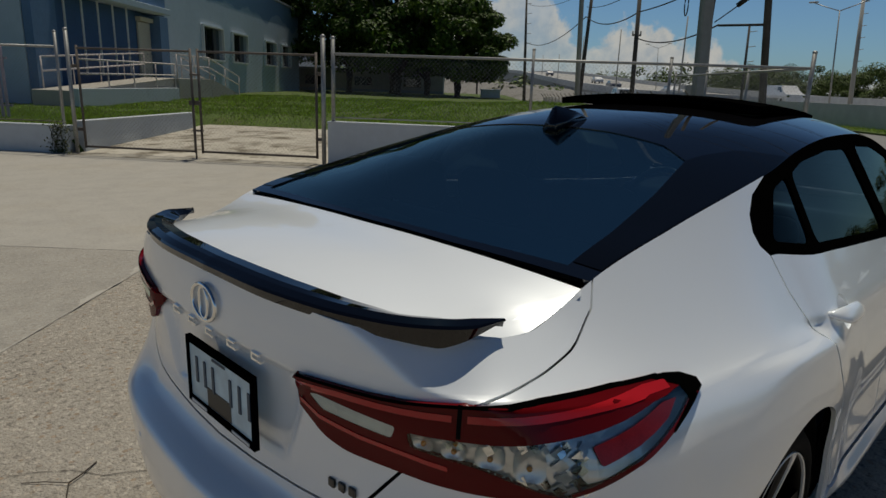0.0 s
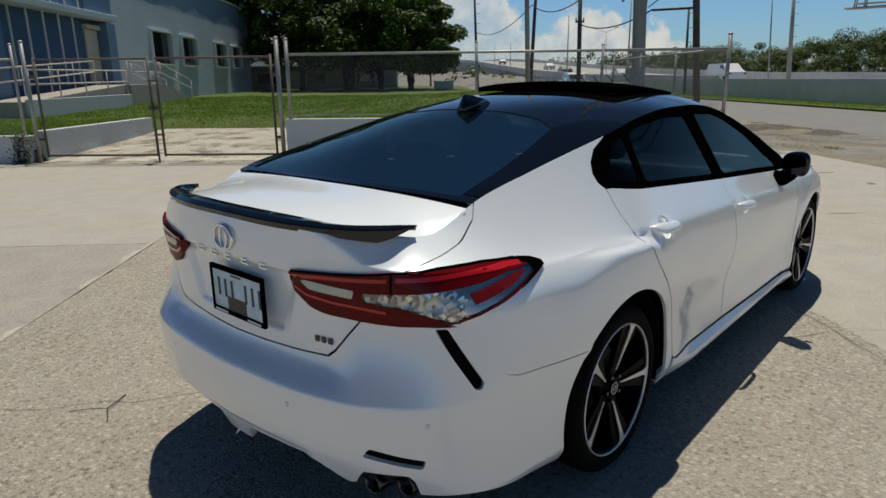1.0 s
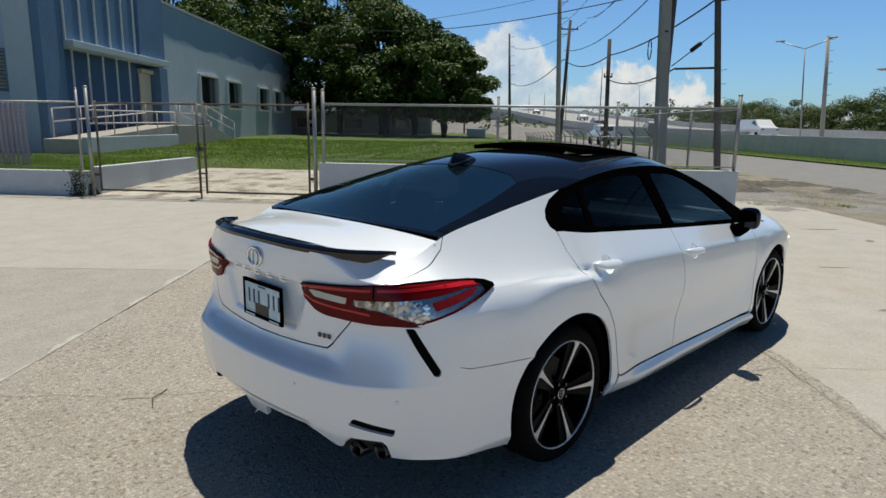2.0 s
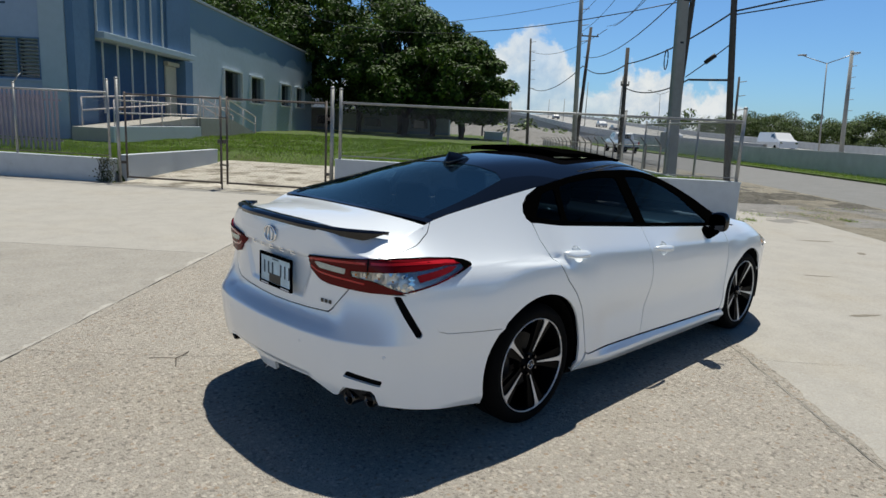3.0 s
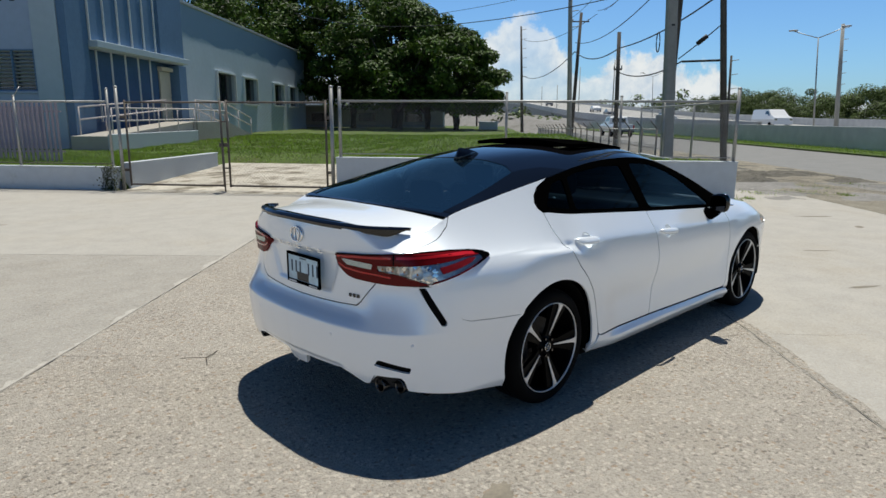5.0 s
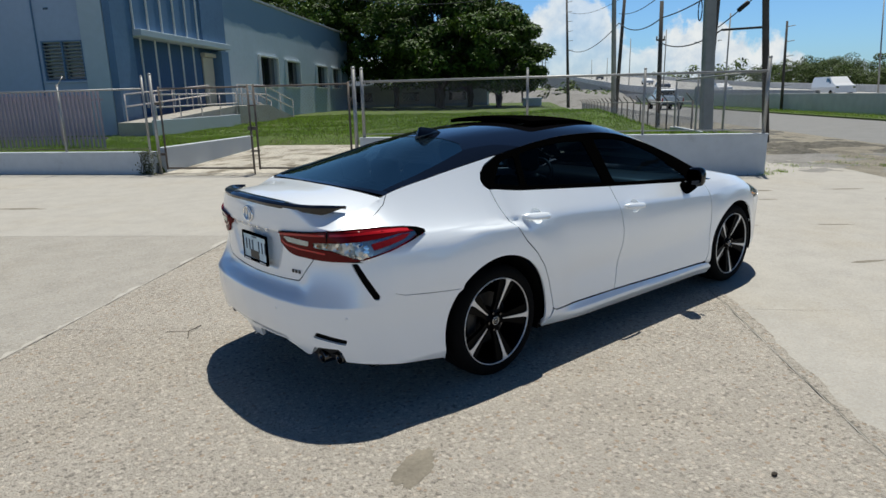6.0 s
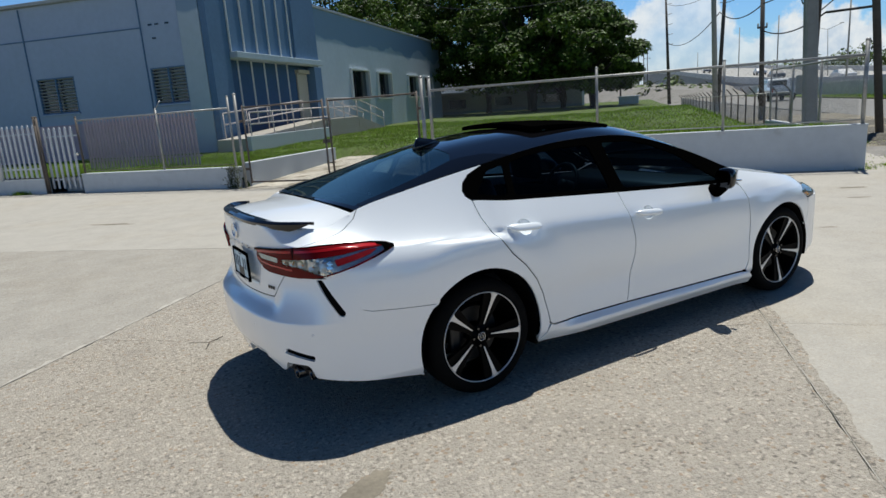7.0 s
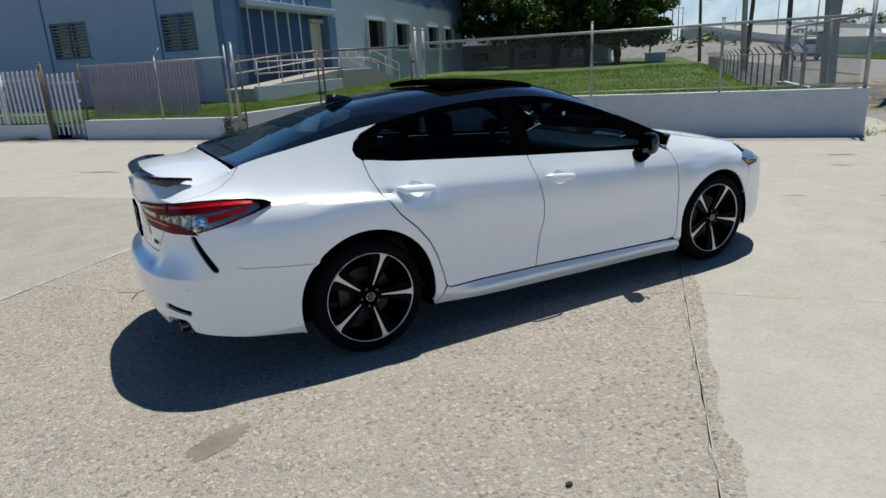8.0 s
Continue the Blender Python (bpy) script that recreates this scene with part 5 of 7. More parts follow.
LAB = "broad dark green shade tree with dense low crown"
for x, y, h, r, sd in ((33.2, 39.2, 11.6, 7.2, 1), (36.2, 35.4, 8.6, 5.2, 2), (30.5, 51.5, 15.0, 8.5, 3), (37.5, 45.0, 12.6, 7.5, 4), (24.0, 60.0, 17.0, 9.5, 5), (14.0, 68.0, 17.0, 9.5, 6), (37.0, 39.8, 10.4, 6.0, 7), (34.5, 47.5, 15.0, 8.0, 8), (29.0, 57.0, 17.5, 9.0, 9)):
    tree(x, y, 0.3, h, r, sd, LAB, low=0.23, per=190, n=130, size=0.20)

# scrub and trees beyond the highway
rnd = random.Random(21)
vs, fs = [], []
cl = []
for i in range(980):
    p = rnd.uniform(-10, 190)
    q = -62 - rnd.uniform(0, 14) - max(0, (p - 60)) * 0.05
    hh = 6.0 + 3.2 * noise.noise(Vector((p * 0.08, 2, 0))) + rnd.uniform(-0.5, 1.6)
    c = pq(p, q, rnd.uniform(0.3, max(1.0, hh)))
    cl.append((c, rnd.uniform(0.9, 1.9)))
leaves(rnd, cl, 330, 0.185, vs, fs)
tagged(link_mesh("roadside_woods", vs, fs, M_LEAF2), "line of scrubby green trees beyond the highway", "trees", kind="stuff")
vs, fs, cl = [], [], []
for i in range(160):
    p = rnd.uniform(90, 420)
    q = rnd.uniform(-20, 30) + (p - 90) * 0.10
    cl.append((pq(p, q, rnd.uniform(0.5, 3.8)), rnd.uniform(1.4, 2.6)))
for i in range(120):
    p = rnd.uniform(190, 420)
    cl.append((pq(p, -60 - rnd.uniform(0, 30), rnd.uniform(3, 9)), rnd.uniform(2, 3.5)))
leaves(rnd, cl, 40, 0.7, vs, fs)
tagged(link_mesh("distant_woods", vs, fs, M_LEAF2), "distant low green trees on the horizon", "trees", kind="stuff")

# low white building behind the trees
M_DULL = mat("dingy_white_render", (0.27, 0.28, 0.29), 0.8, var=0.15, scale=3)
M_BASE = mat("dull_blue_grey_paint", (0.20, 0.25, 0.31), 0.8, var=0.2, scale=4)
far_b = thing("low_building", "long low white building with a blue base", "building")
FB = Matrix.Translation((30, 62, 0.2)) @ Matrix.Rotation(radians(-46), 4, "Z")
part("wall", box_bm(-14, 22, 0, 6, 0, 2.5, FB), M_DULL, far_b)
part("base_band", box_bm(-14.02, 22.02, -0.04, 0.0, 0, 0.7, FB), M_BASE, far_b)
part("roof", box_bm(-14.3, 22.3, -0.4, 6.3, 2.5, 2.68, FB), M_ROOFEDGE, far_b)
for i in range(7):
    part("window", box_bm(-12 + i * 5, -10.2 + i * 5, -0.05, 0.0, 1.0, 1.9, FB), M_DARKWIN, far_b)
for k, (p, q, w, h) in enumerate(((120, 18, 22, 5), (150, 30, 30, 7), (185, 8, 26, 5), (240, 22, 40, 8))):
    fb = thing("warehouse", "distant pale warehouse on the horizon", "building", "distant buildings")
    m = Matrix.Translation(pq(p, q)) @ Matrix.Rotation(ROAD_H, 4, "Z")
    part("wall", box_bm(0, 14, 0, w, 0, h, m), M_WHITE, fb)
    part("roof", box_bm(-0.3, 14.3, -0.3, w + 0.3, h, h + 0.3, m), M_ROOFEDGE, fb)
    for i in range(4):
        part("window", box_bm(-0.06, 0.0, 2 + i * w / 4.5, 3.6 + i * w / 4.5, 1.5, 2.8, m), M_DARKWIN, fb)

# ---- vehicles on the road ----
def vehicle(name, label, m, length, width, prof, glass, paint, wheel_x, wheel_r, parts=()):
    """A plain vehicle: side profile run across the width, with cabin narrowing, glass, lamps and wheels."""
    v = thing(name, label, "vehicle", "traffic", at=m)
    bm = bmesh.new()
    hw = width / 2
    rows = []
    for y, k in ((-hw, 0.0), (-hw * 0.96, 1.0), (hw * 0.96, 1.0), (hw, 0.0)):
        row = []
        for x, z in prof:
            lean = max(0, z - 0.95) * 0.16 if abs(y) == hw * 0.96 else 0
            zz = z if k else min(z, 0.93) * 0.98 + 0.01
            row.append(bm.verts.new((x, y - math.copysign(lean, y), zz)))
        rows.append(row)
    n = len(prof)
    for a, b in zip(rows, rows[1:]):
        for i in range(n):
            j = (i + 1) % n
            bm.faces.new((a[i], a[j], b[j], b[i]))
    bm.faces.new(rows[0][::-1])
    bm.faces.new(rows[-1])
    bmesh.ops.recalc_face_normals(bm, faces=bm.faces)
    body = part("body", bm, paint, v)
    for s in (-1, 1):
        for poly in glass:
            bm = bmesh.new()
            bm.faces.new([bm.verts.new((x, s * (hw * 0.965 - max(0, z - 0.95) * 0.16 + 0.012), z)) for x, z in poly])
            part("window", bm, M_DARKWIN, v)
    for x in wheel_x:
        for s in (-1, 1):
            bm = lathe_bm([(0.0, -0.01), (wheel_r * 0.6, -0.01), (wheel_r * 0.62, -0.03), (wheel_r * 0.97, -0.02), (wheel_r, 0.02), (wheel_r, 0.22), (0.0, 0.22)], 20)
            o = part("wheel", bm, M_RUBBER, v, smooth=False)
            o.matrix_local = pose(x, s * (hw + 0.01), wheel_r, 0, 0, 0 if s < 0 else 180)
    for nm, x0, x1, y0, y1, z0, z1, mm in parts:
        part(nm, box_bm(x0, x1, y0, y1, z0, z1, None, 0.015), mm, v)
    return v


ON_ROAD = lambda p, q, z=0.0, turn=0: Matrix.Translation(pq(p, q, z)) @ Matrix.Rotation(ROAD_H + radians(turn), 4, "Z")
M_CARW = mat("white_vehicle_paint", (0.75, 0.75, 0.75), 0.35, coat=0.8)
vehicle("pickup_truck", "white crew-cab pickup truck driving away on the road", ON_ROAD(58.4, -15.5, -0.02), 5.6, 1.95,
        [(-2.8, 0.5), (-2.78, 1.15), (-0.95, 1.18), (-0.85, 1.75), (-0.6, 1.86), (0.75, 1.86), (1.35, 1.25), (2.6, 1.12), (2.75, 0.95), (2.78, 0.45)],
        [[(-0.7, 1.25), (-0.65, 1.72), (0.05, 1.76), (0.05, 1.22)], [(0.12, 1.22), (0.12, 1.76), (0.65, 1.74), (1.15, 1.25)]], M_CARW, (-1.75, 1.75), 0.39,
        [("rear_window", -0.93, -0.88, -0.62, 0.62, 1.28, 1.68, M_DARKWIN), ("tail_light", -2.82, -2.76, -0.97, -0.83, 0.75, 1.05, M_RED), ("tail_light", -2.82, -2.76, 0.83, 0.97, 0.75, 1.05, M_RED), ("rear_bumper", -2.98, -2.79, -0.92, 0.92, 0.42, 0.62, M_TRIM)])
vehicle("van", "white panel van on the highway", ON_ROAD(63.7, -32.7, 0.73, 180), 5.0, 1.9,
        [(-2.5, 0.4), (-2.5, 1.75), (-2.3, 1.9), (0.9, 1.9), (1.7, 1.3), (2.45, 1.05), (2.5, 0.4)],
        [[(0.35, 1.25), (0.35, 1.75), (0.9, 1.76), (1.45, 1.28)]], M_CARW, (-1.6, 1.65), 0.33,
        [("windscreen", 1.16, 1.19, -0.72, 0.72, 1.36, 1.66, M_DARKWIN), ("headlamp", 2.44, 2.5, 0.62, 0.9, 0.8, 0.98, M_CHROME), ("headlamp", 2.44, 2.5, -0.9, -0.62, 0.8, 0.98, M_CHROME)])
SEDAN = [(-2.2, 0.35), (-2.2, 0.9), (-1.5, 1.0), (-0.9, 1.4), (0.5, 1.42), (1.2, 0.98), (2.15, 0.82), (2.2, 0.35)]
SGL = [[(-1.25, 1.02), (-0.85, 1.33), (-0.15, 1.36), (-0.15, 1.0)], [(-0.08, 1.0), (-0.08, 1.36), (0.4, 1.35), (0.95, 1.0)]]
for p, q, z, col, lab in ((118, -29, 2.0, (0.05, 0.05, 0.06), "dark car far off on the highway ramp"), (150, -33, 3.2, (0.45, 0.46, 0.48), "silver car far off on the highway ramp"), (205, -30, 5.6, (0.08, 0.08, 0.10), "dark car far off on the highway ramp"), (92, -31, 1.15, (0.7, 0.7, 0.7), "white car far off on the highway ramp")):
    vehicle("car", lab, ON_ROAD(p, q, z, 180), 4.4, 1.8, SEDAN, SGL, mat("far_car_paint", col, 0.35, coat=0.7), (-1.35, 1.35), 0.32)

# ---- small things on the concrete ----
twig = bmesh.new()
add_path(twig, [(-1.172, 1.004, 0.004), (-1.155, 1.04, 0.006), (-1.125, 1.118, 0.012), (-1.07, 1.15, 0.010), (-1.005, 1.205, 0.005)], 0.0028, 5)
add_path(twig, [(-1.125, 1.118, 0.012), (-1.19, 1.19, 0.008), (-1.25, 1.24, 0.004)], 0.0018, 5)
tagged(part("twig", twig, M_BARK), "thin dry twig on the concrete", "twig")
bm = bmesh.new()
bmesh.ops.create_icosphere(bm, subdivisions=2, radius=0.013, matrix=Matrix.Translation((0.151, -2.426, 0.007)) @ Matrix.Diagonal((1.3, 0.9, 0.7, 1)))
tagged(part("stone", bm, M_BARK), "small dark stone on the concrete", "stone")
M_STAIN = mat("damp_oil_stain", (0.20, 0.175, 0.135), 0.88, var=0.3, scale=45, bump=0.002, bscale=70)


def stain(x, y, rx, ry, turn, seed, z=0.0015):
    """A flat stain with an uneven, frayed outline."""
    bm = bmesh.new()
    pts = []
    for i in range(64):
        t = 2 * math.pi * i / 64
        k = 1 + 0.45 * noise.noise(Vector((math.cos(t) * 1.6, math.sin(t) * 1.6, seed))) + 0.22 * noise.noise(Vector((math.cos(t) * 6, math.sin(t) * 6, seed + 9)))
        w = Matrix.Rotation(radians(turn), 3, "Z") @ Vector((rx * k * math.cos(t), ry * k * math.sin(t), 0))
        pts.append(bm.verts.new(Vector((x, y, z)) + w))
    bm.faces.new(pts)
    return tagged(part("floor_stain", bm, M_STAIN), "dull damp stain on the concrete", "stain", "stains on the yard")


stain(-0.97, -1.35, 0.17, 0.07, 30, 5)
for i, (x, y, rx, ry, turn) in enumerate(((8.15, 1.22, 0.20, 0.07, -40), (7.35, 0.75, 0.16, 0.03, -44), (6.0, -0.61, 0.22, 0.02, -46), (8.5, -0.5, 0.12, 0.05, 10),
                                          (4.37, -1.49, 0.16, 0.035, -30), (6.9, -1.3, 0.12, 0.03, -40), (9.2, 0.3, 0.3, 0.05, -42), (5.3, 0.05, 0.10, 0.02, -44), (-3.4, 5.2, 0.22, 0.04, -45), (-1.2, 8.8, 0.4, 0.07, -46), (-4.8, 7.4, 0.25, 0.05, -46))):
    stain(x, y, rx, ry, turn, 20 + i, 0.0015)

# ---- the car: its surface ----
# x runs forward from the rear axle, the right side is y < 0
PLAN = [(-1.11, 0.0), (-1.10, 0.2), (-1.075, 0.42), (-1.01, 0.64), (-0.90, 0.79), (-0.74, 0.872), (-0.5, 0.905), (0.0, 0.918), (0.7, 0.92), (1.4, 0.92),
        (2.1, 0.92), (2.8, 0.915), (3.2, 0.885), (3.45, 0.82), (3.64, 0.66), (3.75, 0.40), (3.78, 0.0)]
key = [0.0]
for p0, p1 in zip(PLAN, PLAN[1:]):
    key.append(key[-1] + math.hypot(p1[0] - p0[0], p1[1] - p0[1]))
plan_f = spline([(k, *p) for k, p in zip(key, PLAN)])
A_END = key[-1]
A_TAB = np.linspace(0, A_END, 1200)
PLAN_TAB = np.array([plan_f(a) for a in A_TAB])


def a_of_x(x):
    """The way round the body to the side's point at x."""
    return float(np.interp(x, PLAN_TAB[:, 0], A_TAB))


def PLAN_X(a):
    return float(np.interp(a, A_TAB, PLAN_TAB[:, 0]))


def a_of_y(y):
    """The way round the body to the tail's point at |y|, signed."""
    k = int(np.argmax(PLAN_TAB[:, 1]))
    return math.copysign(float(np.interp(abs(y), PLAN_TAB[:k, 1], A_TAB[:k])), y)


# how far the skin lies inside the widest plan, by height
SIDE_D = spline([(0.10, 0.13), (0.17, 0.09), (0.22, 0.05), (0.28, 0.022), (0.34, 0.022), (0.45, 0.022), (0.58, 0.012), (0.68, 0.004), (0.75, 0.005), (0.82, 0.012), (0.87, 0.022), (0.90, 0.036), (0.94, 0.064), (1.0, 0.105)])
CREASE = spline([(-1.2, -0.005), (-0.4, -0.005), (0.0, 0.030), (0.3, 0.036), (1.4, -0.010), (2.3, -0.045), (3.8, -0.08)])
TAIL_D = spline([(0.10, 0.19), (0.18, 0.12), (0.26, 0.048), (0.34, 0.010), (0.42, -0.009), (0.52, -0.021), (0.592, -0.0235), (0.600, -0.0215), (0.608, -0.013), (0.652, 0.050), (0.676, 0.062), (0.70, 0.066), (0.75, 0.064),
                 (0.86, 0.060), (0.94, 0.048), (0.98, 0.047), (1.02, 0.05), (1.08, 0.062)])
# at the bumper's corners the ledge runs up to the lamps as one slope
CORNER_D = spline([(0.10, 0.19), (0.18, 0.12), (0.26, 0.048), (0.34, 0.010), (0.42, -0.009), (0.52, -0.021), (0.592, -0.0235), (0.600, -0.0215), (0.609, -0.0145), (0.70, 0.046), (0.78, 0.074), (0.82, 0.078),
                   (0.86, 0.070), (0.94, 0.048), (0.98, 0.047), (1.02, 0.05), (1.08, 0.062)])
NOSE_D = spline([(0.12, 0.10), (0.25, 0.03), (0.45, 0.0), (0.6, 0.03), (0.8, 0.12)])
# the upper edge of the sides: along the boot, rear glass, roof rail, windscreen and bonnet
RIM = [(0.0, -1.048, 0.0, 1.082), (0.28, -1.040, 0.27, 1.080), (0.55, -0.998, 0.475, 1.070), (0.67, -0.925, 0.565, 1.058), (0.81, -0.80, 0.628, 1.050), (1.02, -0.69, 0.648, 1.074)]
RIM += [(a_of_x(k), *v) for k, *v in (
    (-0.60, -0.585, 0.655, 1.120), (-0.30, -0.28, 0.663, 1.185), (0.0, 0.02, 0.675, 1.24), (0.22, 0.22, 0.677, 1.272), (0.5, 0.5, 0.655, 1.315),
    (0.8, 0.8, 0.64, 1.345), (1.15, 1.15, 0.635, 1.352), (1.45, 1.45, 0.645, 1.328), (1.75, 1.75, 0.672, 1.252), (2.05, 2.05, 0.715, 1.145), (2.4, 2.4, 0.765, 1.005),
    (2.7, 2.7, 0.79, 0.945), (3.1, 3.1, 0.765, 0.875), (3.4, 3.4, 0.64, 0.80), (3.60, 3.6, 0.42, 0.73))]
RIM.append((A_END, 3.70, 0.0, 0.70))
rim_f = spline(RIM)
RIM_TAB = np.array([rim_f(a) for a in A_TAB])
SHOULDER = spline([(0, 1.0), (0.54, 1.0), (0.7, 0.982), (0.8, 0.978), (a_of_x(-0.75), 0.968), (a_of_x(-0.4), 0.93), (a_of_x(0.1), 0.93), (a_of_x(1.0), 0.905), (a_of_x(2.2), 0.87), (a_of_x(2.8), 0.80), (a_of_x(3.4), 0.70), (A_END, 0.6)])
BULGE = spline([(0, 2.2), (0.52, 2.2), (0.61, 1.1), (0.8, 0.82), (a_of_x(-0.75), 0.80), (a_of_x(-0.4), 0.80), (a_of_x(0.0), 0.9), (a_of_x(0.25), 1.0), (a_of_x(1.0), 1.02), (a_of_x(2.2), 1.1), (a_of_x(2.8), 1.7), (A_END, 2.0)])
WHEEL_R, WHEEL_F, WHEEL_Z = 0.0, 2.824, 0.335


def side_depth(x, z):
    d = SIDE_D(z - CREASE(x) * smooth01(0.58, 0.84, z))
    # flared rear arch with a fold along its top, softer front arch
    r = math.hypot(x - WHEEL_R, (z - WHEEL_Z) * 0.98)
    fold = 0.565 + 0.05 * smooth01(0.1, -0.5, x)
    soft = 0.022 + 0.13 * smooth01(0.0, -0.45, x) + 0.16 * smooth01(0.14, 0.36, x)
    d -= (0.030 - 0.012 * smooth01(0.15, 0.45, x)) * smooth01(fold + soft, fold - 0.3 * soft, r) * smooth01(-0.62, -0.02, x)
    rf = math.hypot(x - WHEEL_F, z - WHEEL_Z)
    d -= 0.012 * smooth01(0.56, 0.42, rf)
    # sharp fold over the rear arch, hollowed above, running on into the door
    fz = 0.915 - 0.055 * max(x + 0.3, 0) - 0.28 * max(x - 0.15, 0)
    h = z - fz - 0.012
    d += 0.026 * math.exp(-(h / (0.011 if h < 0 else 0.034)) ** 2) * smooth01(-0.36, 0.02, x) * smooth01(0.26, 0.10, x)
    # hollow along the doors
    d += 0.010 * smooth01(0.5, 0.8, x) * smooth01(2.45, 2.1, x) * math.exp(-((z - 0.47) / 0.10) ** 2)
    return d


def skin(a, z, out=0.0):
    """The body's outer skin: a goes round from the tail's middle (right side positive), z is the height."""
    sgn = -1.0 if a >= 0 else 1.0
    aa = min(abs(a), A_END)
    e = 0.01
    p = plan_f(aa)
    t = plan_f(min(aa + e, A_END)) - plan_f(max(aa - e, 0))
    t /= np.linalg.norm(t)
    n = np.array((-t[1], t[0]))  # outward for the half with y > 0
    if aa < 0.02:
        n = np.array((-1.0, 0.0))
    zs = SHOULDER(aa)
    zz = min(z, zs)
    d = side_depth(p[0], zz) * n[1] ** 2
    if n[0] < 0:
        k = smooth01(0.44, 0.60, p[1])
        d += (TAIL_D(zz) * (1 - k) + CORNER_D(zz) * k) * n[0] ** 2
    else:
        d += NOSE_D(zz) * n[0] ** 2
    if n[0] < 0 and 0.69 < zz < 0.95:
        wide = 0.335 - 0.45 * (0.92 - zz)
        d += 0.017 * smooth01(wide + 0.022, wide - 0.012, p[1]) * smooth01(0.722, 0.742, zz) * smooth01(0.942, 0.932, zz)
    if n[0] < 0 and zz < 0.40:
        d += 0.012 * smooth01(0.42, 0.36, p[1]) * smooth01(0.395, 0.375, zz)
    q = p - n * (d - out)
    if z > zs:
        rx, ry, rz = rim_f(aa)
        w = (z - zs) / max(rz - zs, 1e-4)
        h = w ** BULGE(aa)
        top = np.array((rx, ry)) + n * out
        q = q + (top - q) * h
    return Vector((q[0], sgn * q[1], z))


CREST = spline([(-1.06, 1.085), (-0.98, 1.106), (-0.85, 1.122), (-0.62, 1.132), (-0.45, 1.175), (-0.15, 1.262), (0.17, 1.350), (0.45, 1.398), (0.8, 1.428), (1.15, 1.438), (1.5, 1.418),
                (1.75, 1.365), (2.05, 1.235), (2.45, 1.04), (2.62, 0.985), (2.9, 0.955), (3.3, 0.875), (3.55, 0.79), (3.72, 0.71)])


def lid(x, y, out=0.0):
    """The upper skin inside the rim: boot, rear glass, roof, windscreen, bonnet."""
    w = float(np.interp(x, RIM_TAB[:, 0], RIM_TAB[:, 1]))
    zr = float(np.interp(x, RIM_TAB[:, 0], RIM_TAB[:, 2]))
    r = min(abs(y) / max(w, 0.05), 1.0)
    z = zr + (CREST(x) - zr) * (1 - r ** 2.6)
    return Vector((x, y, z + out))


def side_panel(name, poly, material, holes=(), out=0.0, depth=0.012, step=0.05, label="", parent=None, both=True):
    """A piece of the flank from a polygon in (x, z); mirrored pieces are objects of their own."""
    obs = []
    for s in ((1, -1) if both else (1,)):
        bm = flat_region([(a_of_x(x), z) for x, z in poly], [[(a_of_x(x), z) for x, z in h] for h in holes], step)
        wrap(bm, lambda u, v: skin(s * u, v, out), depth, (0, -s, 0))
        obs.append(part(name, bm, material, parent or car, label, smooth=True))
    return obs


def round_panel(name, poly, material, holes=(), out=0.0, depth=0.012, step=0.04, label="", parent=None, facing=(-1, 0, 0), both=False):
    """A piece that wraps round the tail from a polygon in (a, z)."""
    obs = []
    for s in ((1, -1) if both else (1,)):
        bm = flat_region(poly, holes, step)
        wrap(bm, lambda u, v: skin(s * u, v, out), depth, (facing[0], s * facing[1], facing[2]))
        obs.append(part(name, bm, material, parent or car, label, smooth=True))
    return obs


def top_panel(name, poly, material, holes=(), out=0.0, depth=0.01, step=0.05, label="", parent=None):
    bm = flat_region(poly, holes, step)
    wrap(bm, lambda u, v: lid(u, v, out), depth, (0, 0, 1))
    return part(name, bm, material, parent or car, label, smooth=True)


def rim_run(x0, x1, n=24):
    """Points (x, y) of the rim between two x on the right side."""
    xs = np.linspace(x0, x1, n)
    return [(x, -float(np.interp(x, RIM_TAB[:, 0], RIM_TAB[:, 1]))) for x in xs]


def arch(cx, r, a0, a1, n=20):
    return [(cx + r * math.cos(radians(a0 + (a1 - a0) * i / n)), WHEEL_Z + r * math.sin(radians(a0 + (a1 - a0) * i / n))) for i in range(n + 1)]


def rim_z(x):
    return rim_f(a_of_x(x))[2]


car = thing("sedan_car", "pearl white four-door sedan with gloss black roof, parked on concrete", "car")

# beltline and panel seams in side view
def belt(x):
    return float(np.interp(x, (0.05, 0.25, 0.6, 1.1, 1.6, 1.95, 2.3), (1.092, 1.066, 1.040, 1.003, 0.968, 0.944, 0.925)))


RA, FA = 0.402, 0.376

# rear bumper: from the arch round to the other side, in one piece
def bumper_edge_low(a):
    """The bumper's lower edge: rises to the corners, dips at the diffuser's fins."""
    y = float(np.interp(abs(a), A_TAB, PLAN_TAB[:, 1]))
    if abs(a) > a_of_x(-0.95):
        x = float(np.interp(abs(a), A_TAB, PLAN_TAB[:, 0]))
        return float(np.interp(x, (-0.95, -0.38), (0.305, 0.215)))
    return float(np.interp(abs(a), (0, 0.068, 0.085, 0.10, 0.40, 0.44, 0.535, 0.565, 0.60, 0.74, 0.80, a_of_x(-0.95)), (0.300, 0.298, 0.350, 0.360, 0.368, 0.360, 0.318, 0.318, 0.375, 0.375, 0.318, 0.305)))


